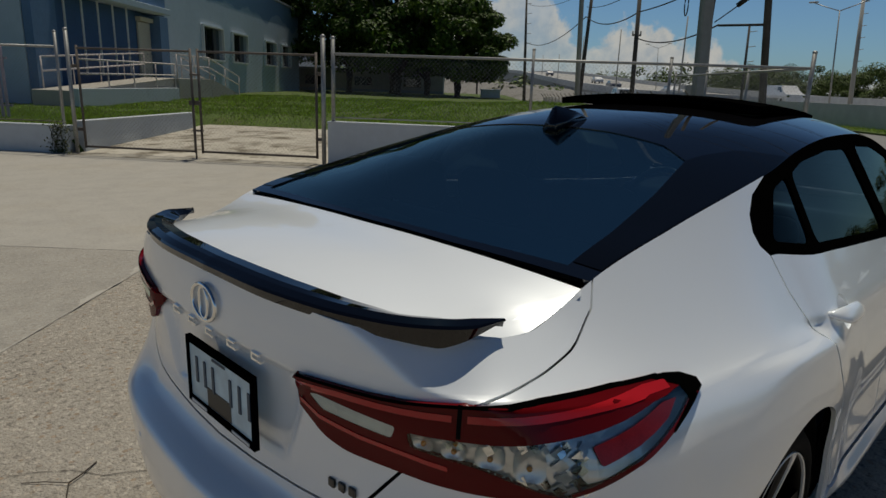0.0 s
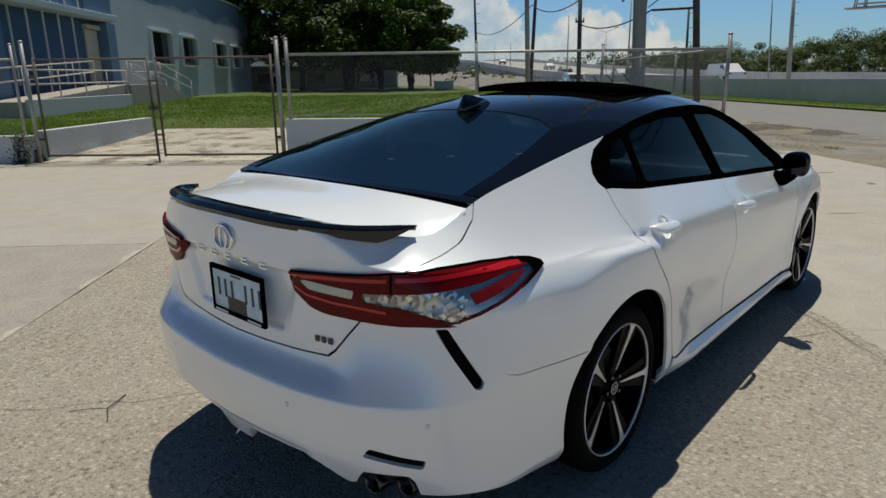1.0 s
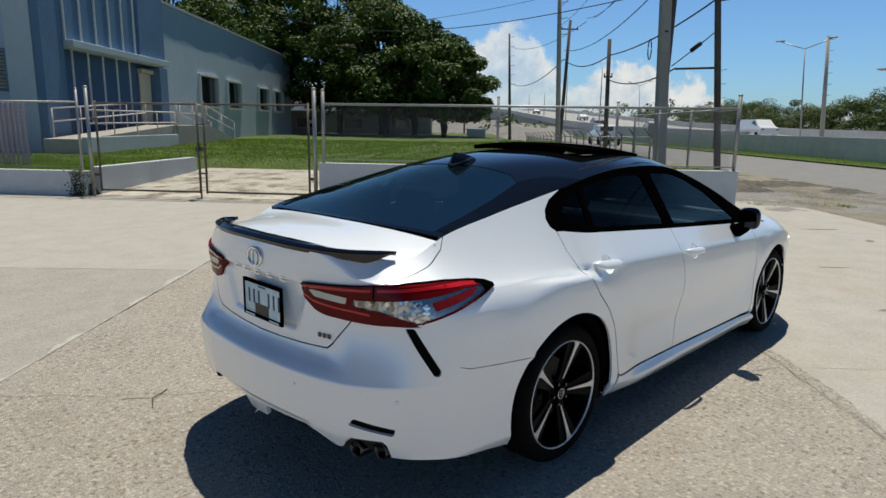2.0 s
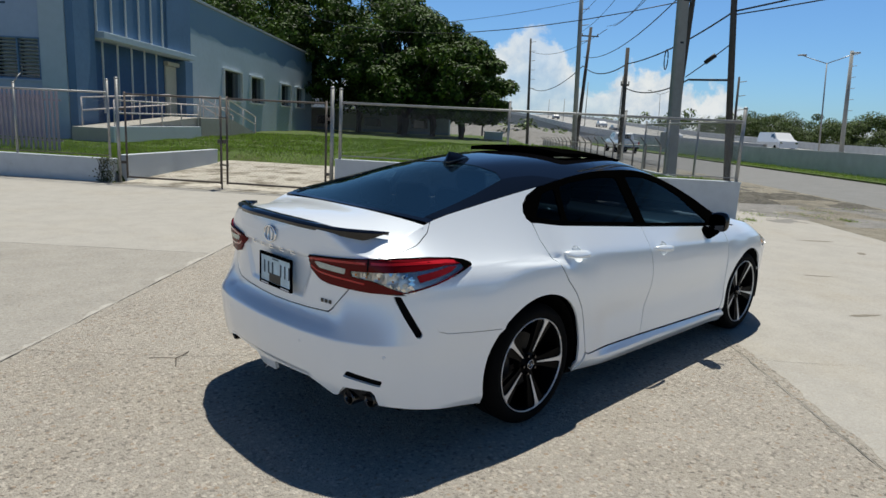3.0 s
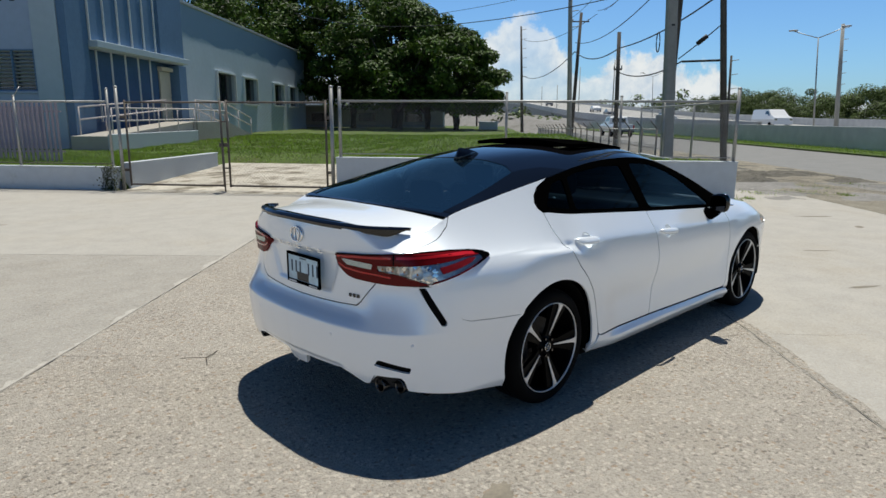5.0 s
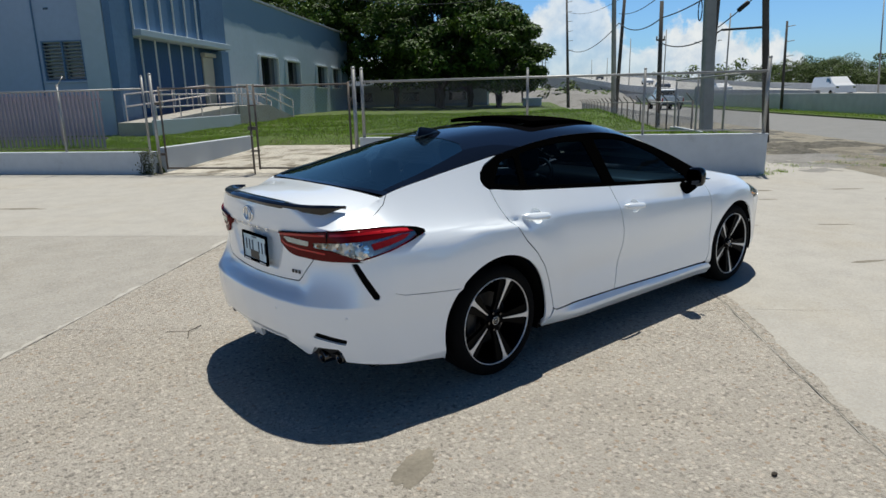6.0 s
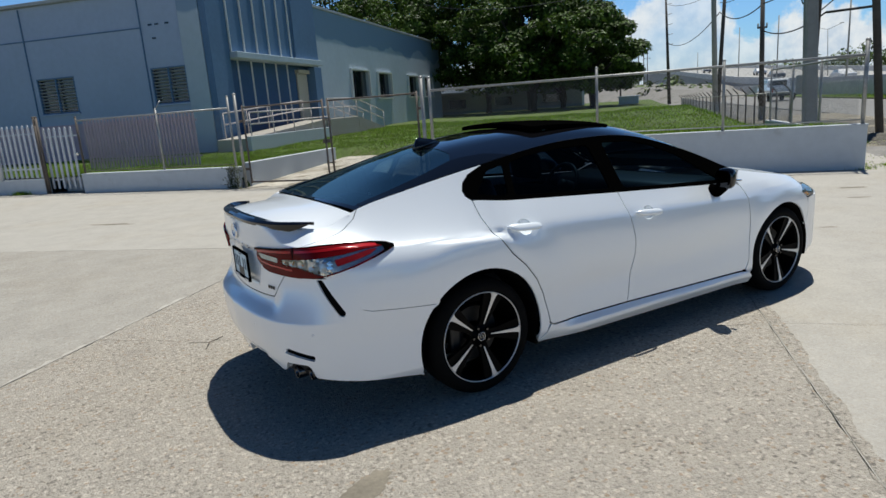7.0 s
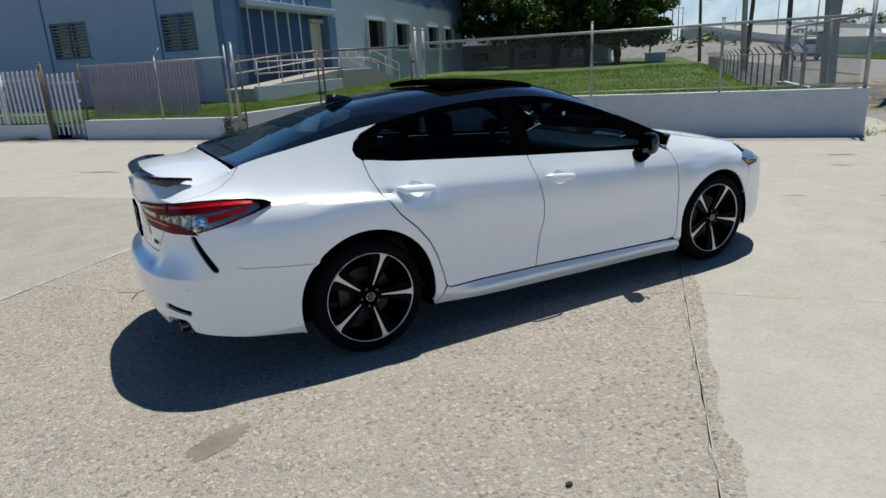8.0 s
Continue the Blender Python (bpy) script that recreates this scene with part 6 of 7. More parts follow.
low = []
arch_r = [(a_of_x(x), z) for x, z in arch(WHEEL_R, RA, 199, 133, 14)]
A_ARCH = arch_r[0][0]
for i in range(161):
    a = -A_ARCH + 2 * A_ARCH * i / 160
    low.append((a, bumper_edge_low(a)))
up = [(a_of_x(-0.285), 0.600)] + [(a_of_x(-0.5), 0.617), (a_of_x(-0.65), 0.634), (a_of_x(-0.70), 0.652), (a_of_x(-0.735), 0.70), (a_of_x(-0.785), 0.80), (a_of_x(-0.81), 0.848), (a_of_x(-0.87), 0.834), (0.90, 0.824), (0.78, 0.822), (0.582, 0.822),
      (0.545, 0.782), (0.486, 0.714), (0.455, 0.690), (0.3, 0.682), (0.15, 0.677)]
poly = low + arch_r + up + [(0, 0.676)] + [(-a, z) for a, z in up[::-1]] + [(-a, z) for a, z in arch_r[::-1]][1:-1]
vent = rounded([(0.605, 0.430), (0.785, 0.398), (0.795, 0.428), (0.63, 0.462)], 0.010)
slit = rounded([(a_of_x(-0.906), 0.818), (a_of_x(-0.874), 0.820), (a_of_x(-0.778), 0.648), (a_of_x(-0.785), 0.629), (a_of_x(-0.806), 0.632)], 0.009)
holes = [vent, [(-a, z) for a, z in vent[::-1]], slit, [(-a, z) for a, z in slit[::-1]]]
bumper = round_panel("rear_bumper", poly, M_PAINT, holes, step=0.015, depth=0.02)[0]
round_panel("slit_vent", rounded([(a_of_x(-0.915), 0.82), (a_of_x(-0.86), 0.822), (a_of_x(-0.764), 0.655), (a_of_x(-0.78), 0.62), (a_of_x(-0.815), 0.625)], 0.01), M_UNDER, out=-0.012, depth=0, parent=bumper, both=True, facing=(-1, -1, 0), label="black slit vent")
round_panel("outlet_vent", rounded([(0.595, 0.422), (0.79, 0.388), (0.805, 0.437), (0.62, 0.472)], 0.01), M_UNDER, out=-0.015, depth=0, parent=bumper, both=True)

# boot lid: rear face and deck
lid_face = [(-0.577, 0.826), (-0.539, 0.786), (-0.480, 0.719), (-0.45, 0.696), (-0.3, 0.687), (-0.15, 0.682), (0, 0.681)]
lid_face = lid_face + [(-a, z) for a, z in lid_face[::-1]][1:]
A6 = a_of_x(-0.60)
seam_f = spline([(0.715, 0.978), (0.80, 0.993), (0.92, 1.010), (1.03, 1.034), (A6 - 0.04, 1.078)])
seam = [(float(a), seam_f(float(a))) for a in np.linspace(0.715, A6 - 0.04, 15)]
face = lid_face + seam + [(A6 - 2 * A6 * i / 60, rim_f(abs(A6 - 2 * A6 * i / 60))[2]) for i in range(61)] + [(-a, z) for a, z in seam[::-1]]
boot_lid = thing("boot_lid", "", "")
boot_lid.parent = car
round_panel("lid_face", face, M_PAINT, parent=boot_lid, depth=0.015, step=0.014)
deck_rim = [(x, y + 0.001) for x, y in rim_run(-0.616, -0.80, 14)]
rear_edge = [(RIM_TAB[i][0], -RIM_TAB[i][1]) for i in range(int(0.81 / A_END * 1199), -1, -12)]
half = deck_rim + rear_edge
half[-1] = (half[-1][0], 0.0)
deck_poly = [(-0.635, 0.0), (-0.63, -0.3)] + half + [(x, -y) for x, y in half[-2::-1]] + [(-0.63, 0.3)]
top_panel("deck", deck_poly, M_PAINT, parent=boot_lid, depth=0.01)

# quarter panel with the pillar's white wedge
q_low = [(-0.811, 0.850), (-0.7855, 0.80), (-0.7355, 0.70), (-0.701, 0.654), (-0.648, 0.6375), (-0.5, 0.621), (-0.285, 0.604)]
q_arch = arch(WHEEL_R, RA, 135, -14, 26)
q_front = [(0.40, 0.208), (0.445, 0.262), (0.468, 0.31), (0.455, 0.38), (0.42, 0.50), (0.37, 0.60), (0.29, 0.70), (0.195, 0.79), (0.115, 0.90), (0.072, 1.0), (0.055, 1.088)]
q_win = [(0.022, 1.112), (0.012, 1.145), (0.03, 1.185), (0.085, 1.228), (0.20, rim_z(0.20))]
q_rim = [(x, rim_z(x)) for x in np.linspace(0.16, -0.593, 26)]
q_poly = [(a_of_x(x), z) for x, z in q_low + q_arch + q_front + q_win + q_rim]
q_poly += [(a + 0.0035, z - 0.0022) for a, z in seam[::-1]] + [(0.703, 0.955), (0.80, 0.93), (0.95, 0.87)]
round_panel("quarter_panel", q_poly, M_PAINT, both=True, facing=(0, -1, 0), step=0.012)

# doors
rear_door = [(0.478, 0.312), (0.50, 0.300), (1.135, 0.293), (1.150, 0.36), (1.198, 0.60), (1.196, 0.70), (1.165, 0.84), (1.138, 0.93), (1.128, belt(1.13))]
rear_door += [(x, belt(x)) for x in np.linspace(1.05, 0.10, 12)] + [(0.062, 1.087), (0.079, 1.0), (0.122, 0.903), (0.202, 0.794), (0.297, 0.704), (0.377, 0.604), (0.427, 0.504), (0.462, 0.382)]
front_door = [(1.143, 0.293), (2.33, 0.262), (2.37, 0.275), (2.40, 0.34), (2.395, 0.60), (2.375, 0.80), (2.335, 0.895), (2.27, belt(2.27))]
front_door += [(x, belt(x)) for x in np.linspace(2.2, 1.2, 12)] + [(1.136, belt(1.137)), (1.146, 0.93), (1.173, 0.84), (1.204, 0.70), (1.206, 0.60), (1.158, 0.36)]
def oval(cx, cz, rx, rz, n=20):
    return [(cx + rx * math.cos(2 * math.pi * i / n), cz + rz * math.sin(2 * math.pi * i / n)) for i in range(n)]


HANDLES = ((0.325, 0.915), (1.335, 0.850))
d_r = side_panel("rear_door", rear_door, M_PAINT, [oval(*HANDLES[0], 0.052, 0.044)], step=0.016)
d_f = side_panel("front_door", front_door, M_PAINT, [oval(*HANDLES[1], 0.052, 0.044)])
SILL_RUN = [(0.408, 0.195), (0.405, 0.205), (0.45, 0.258), (0.476, 0.305), (0.50, 0.293), (1.14, 0.286), (2.34, 0.255), (2.385, 0.25), (2.425, 0.20), (2.44, 0.155), (1.5, 0.165), (0.9, 0.175)]
# the sill kicks out into an upward-facing ledge
for s in (1, -1):
    bm = flat_region([(a_of_x(x), z) for x, z in SILL_RUN], (), 0.025)
    wrap(bm, lambda u, v: skin(s * u, v, 0.006 + 0.046 * smooth01(0.292, 0.232, v + 0.018 * smooth01(0.9, 2.3, PLAN_X(u))) * smooth01(0.44, 0.75, PLAN_X(u))), 0.035, (0, -s, 0))
    part("sill", bm, M_PAINT, car, smooth=True)

# black upper band round the side glass
tip = [(0.205, rim_z(0.205)), (0.088, 1.222), (0.036, 1.182), (0.018, 1.145), (0.028, 1.116), (0.06, 1.096)]
band = tip + [(x, belt(x) + 0.005) for x in np.linspace(0.12, 2.24, 22)] + [(2.33, 0.935), (2.40, 0.975)] + [(x, rim_z(x) - 0.001) for x in np.linspace(2.36, 0.26, 26)]
w_q = rounded([(0.10, 1.115), (0.30, 1.088), (0.345, 1.26), (0.22, 1.235)], 0.03)
w_r = rounded([(0.345, 1.083), (1.085, 1.030), (1.04, 1.305), (0.82, 1.31), (0.52, 1.288), (0.39, 1.262)], 0.03)
w_f = rounded([(1.20, 1.020), (2.12, 0.96), (2.13, 0.975), (1.83, 1.165), (1.60, 1.255), (1.42, 1.298), (1.16, 1.312)], 0.03)
side_panel("window_surround", band, M_SURR, [w_q, w_r, w_f], depth=0.01, label="black window surround")
side_panel("quarter_glass", w_q, M_GLASS_F, out=-0.006, depth=0, step=0.08)
side_panel("rear_window", w_r, M_GLASS_S, out=-0.006, depth=0, step=0.08)
side_panel("front_window", w_f, M_GLASS_F, out=-0.006, depth=0, step=0.08)

# front wing, front bumper, bonnet
wing = [(2.445, 0.20), (2.41, 0.238), (2.378, 0.260), (2.382, 0.274), (2.408, 0.34), (2.403, 0.60), (2.383, 0.80), (2.343, 0.90), (2.33, 0.925), (2.41, 0.972)] + [(x, rim_z(x)) for x in np.linspace(2.45, 3.12, 10)]
wing += [(3.125, 0.803), (3.085, 0.755), (3.18, 0.695), (3.20, 0.62), (3.195, 0.50)] + arch(WHEEL_F, FA, 22, 200, 24)
side_panel("front_wing", wing, M_PAINT)
A_F = a_of_x(3.2)
nose = [(a_of_x(3.21), 0.20), (A_F + 0.3, 0.17), (A_END, 0.17), (A_END, 0.70)] + [(a, rim_f(a)[2]) for a in (A_END - 0.2, A_END - 0.5, a_of_x(3.4))] + [(a_of_x(3.36), 0.70), (a_of_x(3.2), 0.69), (a_of_x(3.205), 0.61), (a_of_x(3.20), 0.50)]
nose += [(a_of_x(x), z) for x, z in arch(WHEEL_F, FA + 0.003, 20, -16, 8)]
round_panel("front_bumper", nose, M_PAINT, facing=(1, -1, 0), both=True)
round_panel("headlamp", [(a_of_x(3.09), 0.755), (a_of_x(3.19), 0.70), (a_of_x(3.36), 0.705), (a_of_x(3.38), rim_z(3.38) - 0.02), (a_of_x(3.2), 0.80), (a_of_x(3.12), 0.797)], M_HEAD, out=-0.004, facing=(1, -1, 0), both=True, label="clear headlamp")
round_panel("side_marker", rounded([(a_of_x(3.145), 0.738), (a_of_x(3.20), 0.714), (a_of_x(3.24), 0.716), (a_of_x(3.19), 0.742)], 0.008), M_AMBER, out=-0.002, depth=0.003, facing=(1, -1, 0), both=True, label="amber side marker")
bon = rim_run(2.47, 3.6, 20)
top_panel("bonnet", [(2.50, 0.0)] + bon + [(3.69, 0.0)] + [(x, -y) for x, y in bon[::-1]], M_PAINT)

# roof skin with rear glass and windscreen
r_side = rim_run(-0.59, 2.42, 40)
roof_poly = [(-0.615, 0.0), (-0.612, -0.3)] + r_side + [(2.49, -0.3), (2.5, 0.0), (2.49, 0.3)] + [(x, -y) for x, y in r_side[::-1]] + [(-0.612, 0.3)]
g_half = [(-0.585, -0.30), (-0.565, -0.585), (-0.40, -0.575), (-0.15, -0.545), (0.10, -0.50), (0.165, -0.40), (0.195, -0.2)]
rear_glass = [(-0.59, 0.0)] + g_half + [(0.203, 0.0)] + [(x, -y) for x, y in g_half[::-1]]
s_half = [(2.42, -0.35), (2.36, -0.68), (2.0, -0.63), (1.62, -0.55), (1.56, -0.3)]
screen = [(2.44, 0.0)] + s_half + [(1.545, 0.0)] + [(x, -y) for x, y in s_half[::-1]]
hatch = rounded([(0.80, -0.40), (1.42, -0.40), (1.42, 0.40), (0.80, 0.40)], 0.05)
top_panel("roof", roof_poly, M_ROOF, [rear_glass, screen, hatch], label="gloss black roof")
# added overlay on the roof skin that darkens the pillars by dulling their reflection
pillar = [(x, y + 0.003) for x, y in rim_run(-0.55, 0.42, 16)] + [(0.30, -0.56), (0.165, -0.515), (0.10, -0.503), (-0.15, -0.548), (-0.40, -0.578), (-0.55, -0.587)]
for k in (1, -1):
    top_panel("pillar_dim_overlay", [(x, k * y) for x, y in pillar], M_PILLAR_DIM, out=0.002, depth=0.002, step=0.05, label="black pillar overlay with weakened reflections")
top_panel("rear_glass", rear_glass, M_GLASS_D, out=-0.003, depth=0, step=0.08, label="dark tinted rear window")
top_panel("windscreen", screen, M_GLASS_F, out=-0.003, depth=0, step=0.08)

# ---- the car: dark inner shell, floor and wheel houses ----
AR = 0.425
shell_low = [(a_of_x(-1.0), 0.33), (a_of_x(-0.44), 0.26)] + [(a_of_x(x), z) for x, z in arch(WHEEL_R, AR, 190, -10, 20)] + [(a_of_x(0.45), 0.25), (a_of_x(2.36), 0.24)]
shell_low += [(a_of_x(x), z) for x, z in arch(WHEEL_F, AR - 0.01, 192, -10, 20)] + [(a_of_x(3.35), 0.27), (A_END, 0.27), (A_END, 0.62), (a_of_x(3.3), 0.66), (a_of_x(2.75), 0.86), (a_of_x(2.2), 0.86), (a_of_x(0.15), 0.98)]
shell_low += [(a_of_x(x), rim_z(x) - 0.03) for x in (0.05, -0.2, -0.5, -0.75)] + [(0.9, 1.05), (0.6, 1.04), (0, 1.04), (0, 0.36), (0.5, 0.40), (0.85, 0.38)]
round_panel("inner_shell", shell_low, M_UNDER, out=-0.035, depth=0, step=0.09, both=True, facing=(0, -1, 0))
bm = bmesh.new()
add_box(bm, -0.70, 3.45, -0.62, 0.62, 0.17, 0.23)
add_box(bm, 0.42, 2.38, -0.83, 0.83, 0.165, 0.225)
add_box(bm, -0.84, -0.42, -0.70, 0.70, 0.29, 0.33)
part("floor_pan", bm, M_UNDER, car)
part("boot_lining", box_bm(-0.94, -0.46, -0.60, 0.60, 0.34, 0.98), M_UNDER, car)
# added unseen block: keeps sun from leaking through the boot's corners
part("boot_leak_block", box_bm(-0.74, -0.50, -0.70, 0.70, 0.80, 0.86), M_UNDER, car)
part("engine_block", box_bm(2.48, 3.24, -0.58, 0.58, 0.26, 0.74), M_UNDER, car)
# two added unseen blocks that stop sunlight passing through gaps at the nose
part("lamp_leak_block", box_bm(3.0, 3.30, -0.74, 0.74, 0.68, 0.735), M_UNDER, car)
part("nose_leak_block", box_bm(3.28, 3.44, -0.72, 0.72, 0.62, 0.66), M_UNDER, car)
part("crash_beam", box_bm(3.22, 3.44, -0.76, 0.76, 0.40, 0.60), M_UNDER, car)
# added hidden sheet against the sun leak between windscreen and bonnet
top_panel("cowl_leak_sheet", [(2.34, -0.70), (2.62, -0.74), (2.62, 0.74), (2.34, 0.70)], M_UNDER, out=-0.022, depth=0, step=0.1)
part("radiator_block", box_bm(3.25, 3.50, -0.66, 0.66, 0.24, 0.66), M_UNDER, car)
top_panel("boot_tray", [(-0.55, -0.58), (-0.80, -0.58), (-0.97, -0.45), (-1.0, 0), (-0.97, 0.45), (-0.80, 0.58), (-0.55, 0.58)], M_UNDER, out=-0.04, depth=0, step=0.1)
for cx in (WHEEL_R, WHEEL_F):
    for s in (-1, 1):
        bm = bmesh.new()
        run = arch(cx, 0.40 if cx == WHEEL_R else 0.374, 196, -16, 26)
        outer = [bm.verts.new((x, s * 0.885, z)) for x, z in run]
        inner = [bm.verts.new((x, s * 0.60, z)) for x, z in run]
        for i in range(len(run) - 1):
            bm.faces.new((outer[i], outer[i + 1], inner[i + 1], inner[i]))
        bm.faces.new(inner)
        part("wheel_house", bm, M_UNDER, car)

# ---- wheels ----
def spoke_bm(poly, y_in, y_out, thick):
    """A spoke from (radius, sideways) points: dished from hub to rim."""
    bm = bmesh.new()
    f = lambda r: y_in + (y_out - y_in) * min(max((r - 0.05) / 0.185, 0), 1)
    top = [bm.verts.new((r, f(r), t)) for r, t in poly]
    bot = [bm.verts.new((r, f(r) + thick, t * 1.05)) for r, t in poly]
    bm.faces.new(top)
    for i in range(len(poly)):
        j = (i + 1) % len(poly)
        bm.faces.new((top[i], bot[i], bot[j], top[j]))
    bm.faces.new(bot[::-1])
    bmesh.ops.recalc_face_normals(bm, faces=bm.faces)
    return bm


def build_wheel():
    rim = part("wheel", lathe_bm([(0.257, 0.006), (0.250, 0.010), (0.244, 0.03), (0.236, 0.07), (0.215, 0.10), (0.215, 0.20), (0.257, 0.215)], 64), M_SPOKE, car, smooth=True)
    part("tyre", lathe_bm([(0.257, 0.012), (0.263, 0.001), (0.272, -0.004), (0.290, -0.007), (0.308, -0.002), (0.325, 0.014), (0.333, 0.034), (0.335, 0.06), (0.335, 0.076), (0.328, 0.078),
                           (0.328, 0.084), (0.335, 0.086), (0.3355, 0.112), (0.328, 0.114), (0.328, 0.121), (0.3355, 0.123), (0.335, 0.15), (0.328, 0.152), (0.328, 0.158), (0.335, 0.16),
                           (0.333, 0.196), (0.322, 0.218), (0.300, 0.232), (0.268, 0.234), (0.257, 0.222)], 72), M_RUBBER, rim, "black low-profile tyre", smooth=True)
    part("rim_lip", lathe_bm([(0.2605, 0.010), (0.2598, 0.000), (0.2574, -0.002), (0.2552, 0.002), (0.2545, 0.012)], 72), M_ALLOY, rim, "bright machined rim lip", smooth=True)
    blade = spoke_bm([(0.070, -0.0025), (0.215, -0.0105), (0.240, -0.015), (0.2535, -0.024), (0.2545, 0.024), (0.240, 0.014), (0.215, 0.0095), (0.070, 0.0025)], 0.030, 0.001, 0.004)
    arm = spoke_bm([(0.040, -0.026), (0.10, -0.028), (0.252, -0.068), (0.253, 0.068), (0.10, 0.028), (0.040, 0.026)], 0.040, 0.009, 0.022)
    blade_ob, arm_ob = None, None
    for k in range(5):
        m = Matrix.Rotation(radians(3 - 72 * k), 4, "Y")
        if k == 0:
            arm_ob = part("spoke", arm, M_SPOKE, rim)
            blade_ob = part("spoke_face", blade, M_ALLOY, rim, "bright machined spoke face")
            arm_ob.matrix_local, blade_ob.matrix_local = m, m
        else:
            for src in (arm_ob, blade_ob):
                o = src.copy()
                scene.collection.objects.link(o)
                o.matrix_local = m
    hub = lathe_bm([(0.0, 0.018), (0.026, 0.019), (0.031, 0.023), (0.033, 0.034), (0.060, 0.036), (0.068, 0.045), (0.068, 0.08)], 40)
    part("hub", hub, M_SPOKE, rim, smooth=True)
    cap = lathe_bm([(0.0215, 0.0175), (0.0235, 0.0165), (0.0255, 0.0175), (0.0235, 0.021)], 36, True)
    cap_in = lathe_bm([(0.008, 0.0175), (0.0095, 0.0168), (0.011, 0.0175), (0.0095, 0.020)], 24, True)
    part("cap_ring", cap, M_CHROME, rim, smooth=True)
    part("cap_emblem", cap_in, M_CHROME, rim, smooth=True)
    nut = bmesh.new()
    bmesh.ops.create_cone(nut, cap_ends=True, segments=6, radius1=0.0095, radius2=0.0075, depth=0.02, matrix=Matrix.Rotation(radians(90), 4, "X"))
    nut_ob = part("lug_nut", nut, M_EXH, rim)
    for k in range(5):
        t = radians(40 + 72 * k)
        o = nut_ob if k == 0 else nut_ob.copy()
        if k:
            scene.collection.objects.link(o)
        o.location = (0.053 * math.cos(t), 0.028, 0.053 * math.sin(t))
    part("brake_disc", lathe_bm([(0.07, 0.105), (0.158, 0.105), (0.158, 0.13), (0.07, 0.13)], 48), M_DISC, rim)
    bm = bmesh.new()
    add_box(bm, -0.165, -0.09, 0.085, 0.15, -0.075, 0.075, None, 0.015)
    part("brake_caliper", bm, M_TRIM, rim)
    return rim


wheel = build_wheel()
wheel.matrix_basis = pose(WHEEL_R, -0.900, WHEEL_Z)
for m in (pose(WHEEL_F, -0.895, WHEEL_Z, 0, 9, 0), pose(WHEEL_R, 0.900, WHEEL_Z, 0, 0, 180), pose(WHEEL_F, 0.895, WHEEL_Z, 0, 0, 180)):
    copy_thing(wheel, m)

# ---- tail lamps ----
LAMP = [(0.312, 0.918), (0.328, 0.943), (0.36, 0.953), (0.55, 0.968), (0.70, 0.980), (0.85, 0.985), (a_of_x(-0.72), 0.984), (a_of_x(-0.60), 0.976), (a_of_x(-0.515), 0.963), (a_of_x(-0.478), 0.948), (a_of_x(-0.482), 0.938),
        (a_of_x(-0.56), 0.915), (a_of_x(-0.70), 0.878), (a_of_x(-0.80), 0.850), (a_of_x(-0.86), 0.836), (a_of_x(-0.91), 0.829), (0.72, 0.823), (0.58, 0.824), (0.46, 0.833), (0.405, 0.846), (0.365, 0.874)]
REV = rounded([(0.378, 0.926), (0.40, 0.931), (0.578, 0.921), (0.566, 0.893), (0.41, 0.902)], 0.008)
CLU = rounded([(0.600, 0.916), (0.78, 0.922), (a_of_x(-0.78), 0.934), (a_of_x(-0.64), 0.949), (a_of_x(-0.535), 0.949), (a_of_x(-0.515), 0.940), (a_of_x(-0.58), 0.917), (a_of_x(-0.72), 0.880), (a_of_x(-0.85), 0.845), (0.91, 0.836), (0.84, 0.850), (0.73, 0.876), (0.605, 0.888)], 0.01)
REFLEX = rounded([(0.945, 0.914), (a_of_x(-0.62), 0.944), (a_of_x(-0.575), 0.942), (a_of_x(-0.62), 0.922), (0.958, 0.884)], 0.005)
M_PALE_LENS = mat("pale_lamp_reflector", (0.90, 0.89, 0.86), 0.4, 0.0, var=0.12, scale=60)
M_CELL = mat("lamp_chrome", (0.88, 0.86, 0.83), 0.25, 0.55)


def strip(s, run, w, material, parent, label=""):
    """A thin light bar along points (a, z) on the lamp's face."""
    pts = [(a, z + w / 2) for a, z in run] + [(a, z - w / 2) for a, z in run[::-1]]
    round_panel("red_bar", [(s * a, z) for a, z in pts], M_RED, out=0.0135, depth=0.002, step=0.05, parent=parent, facing=(-1, -s, 0), label=label)


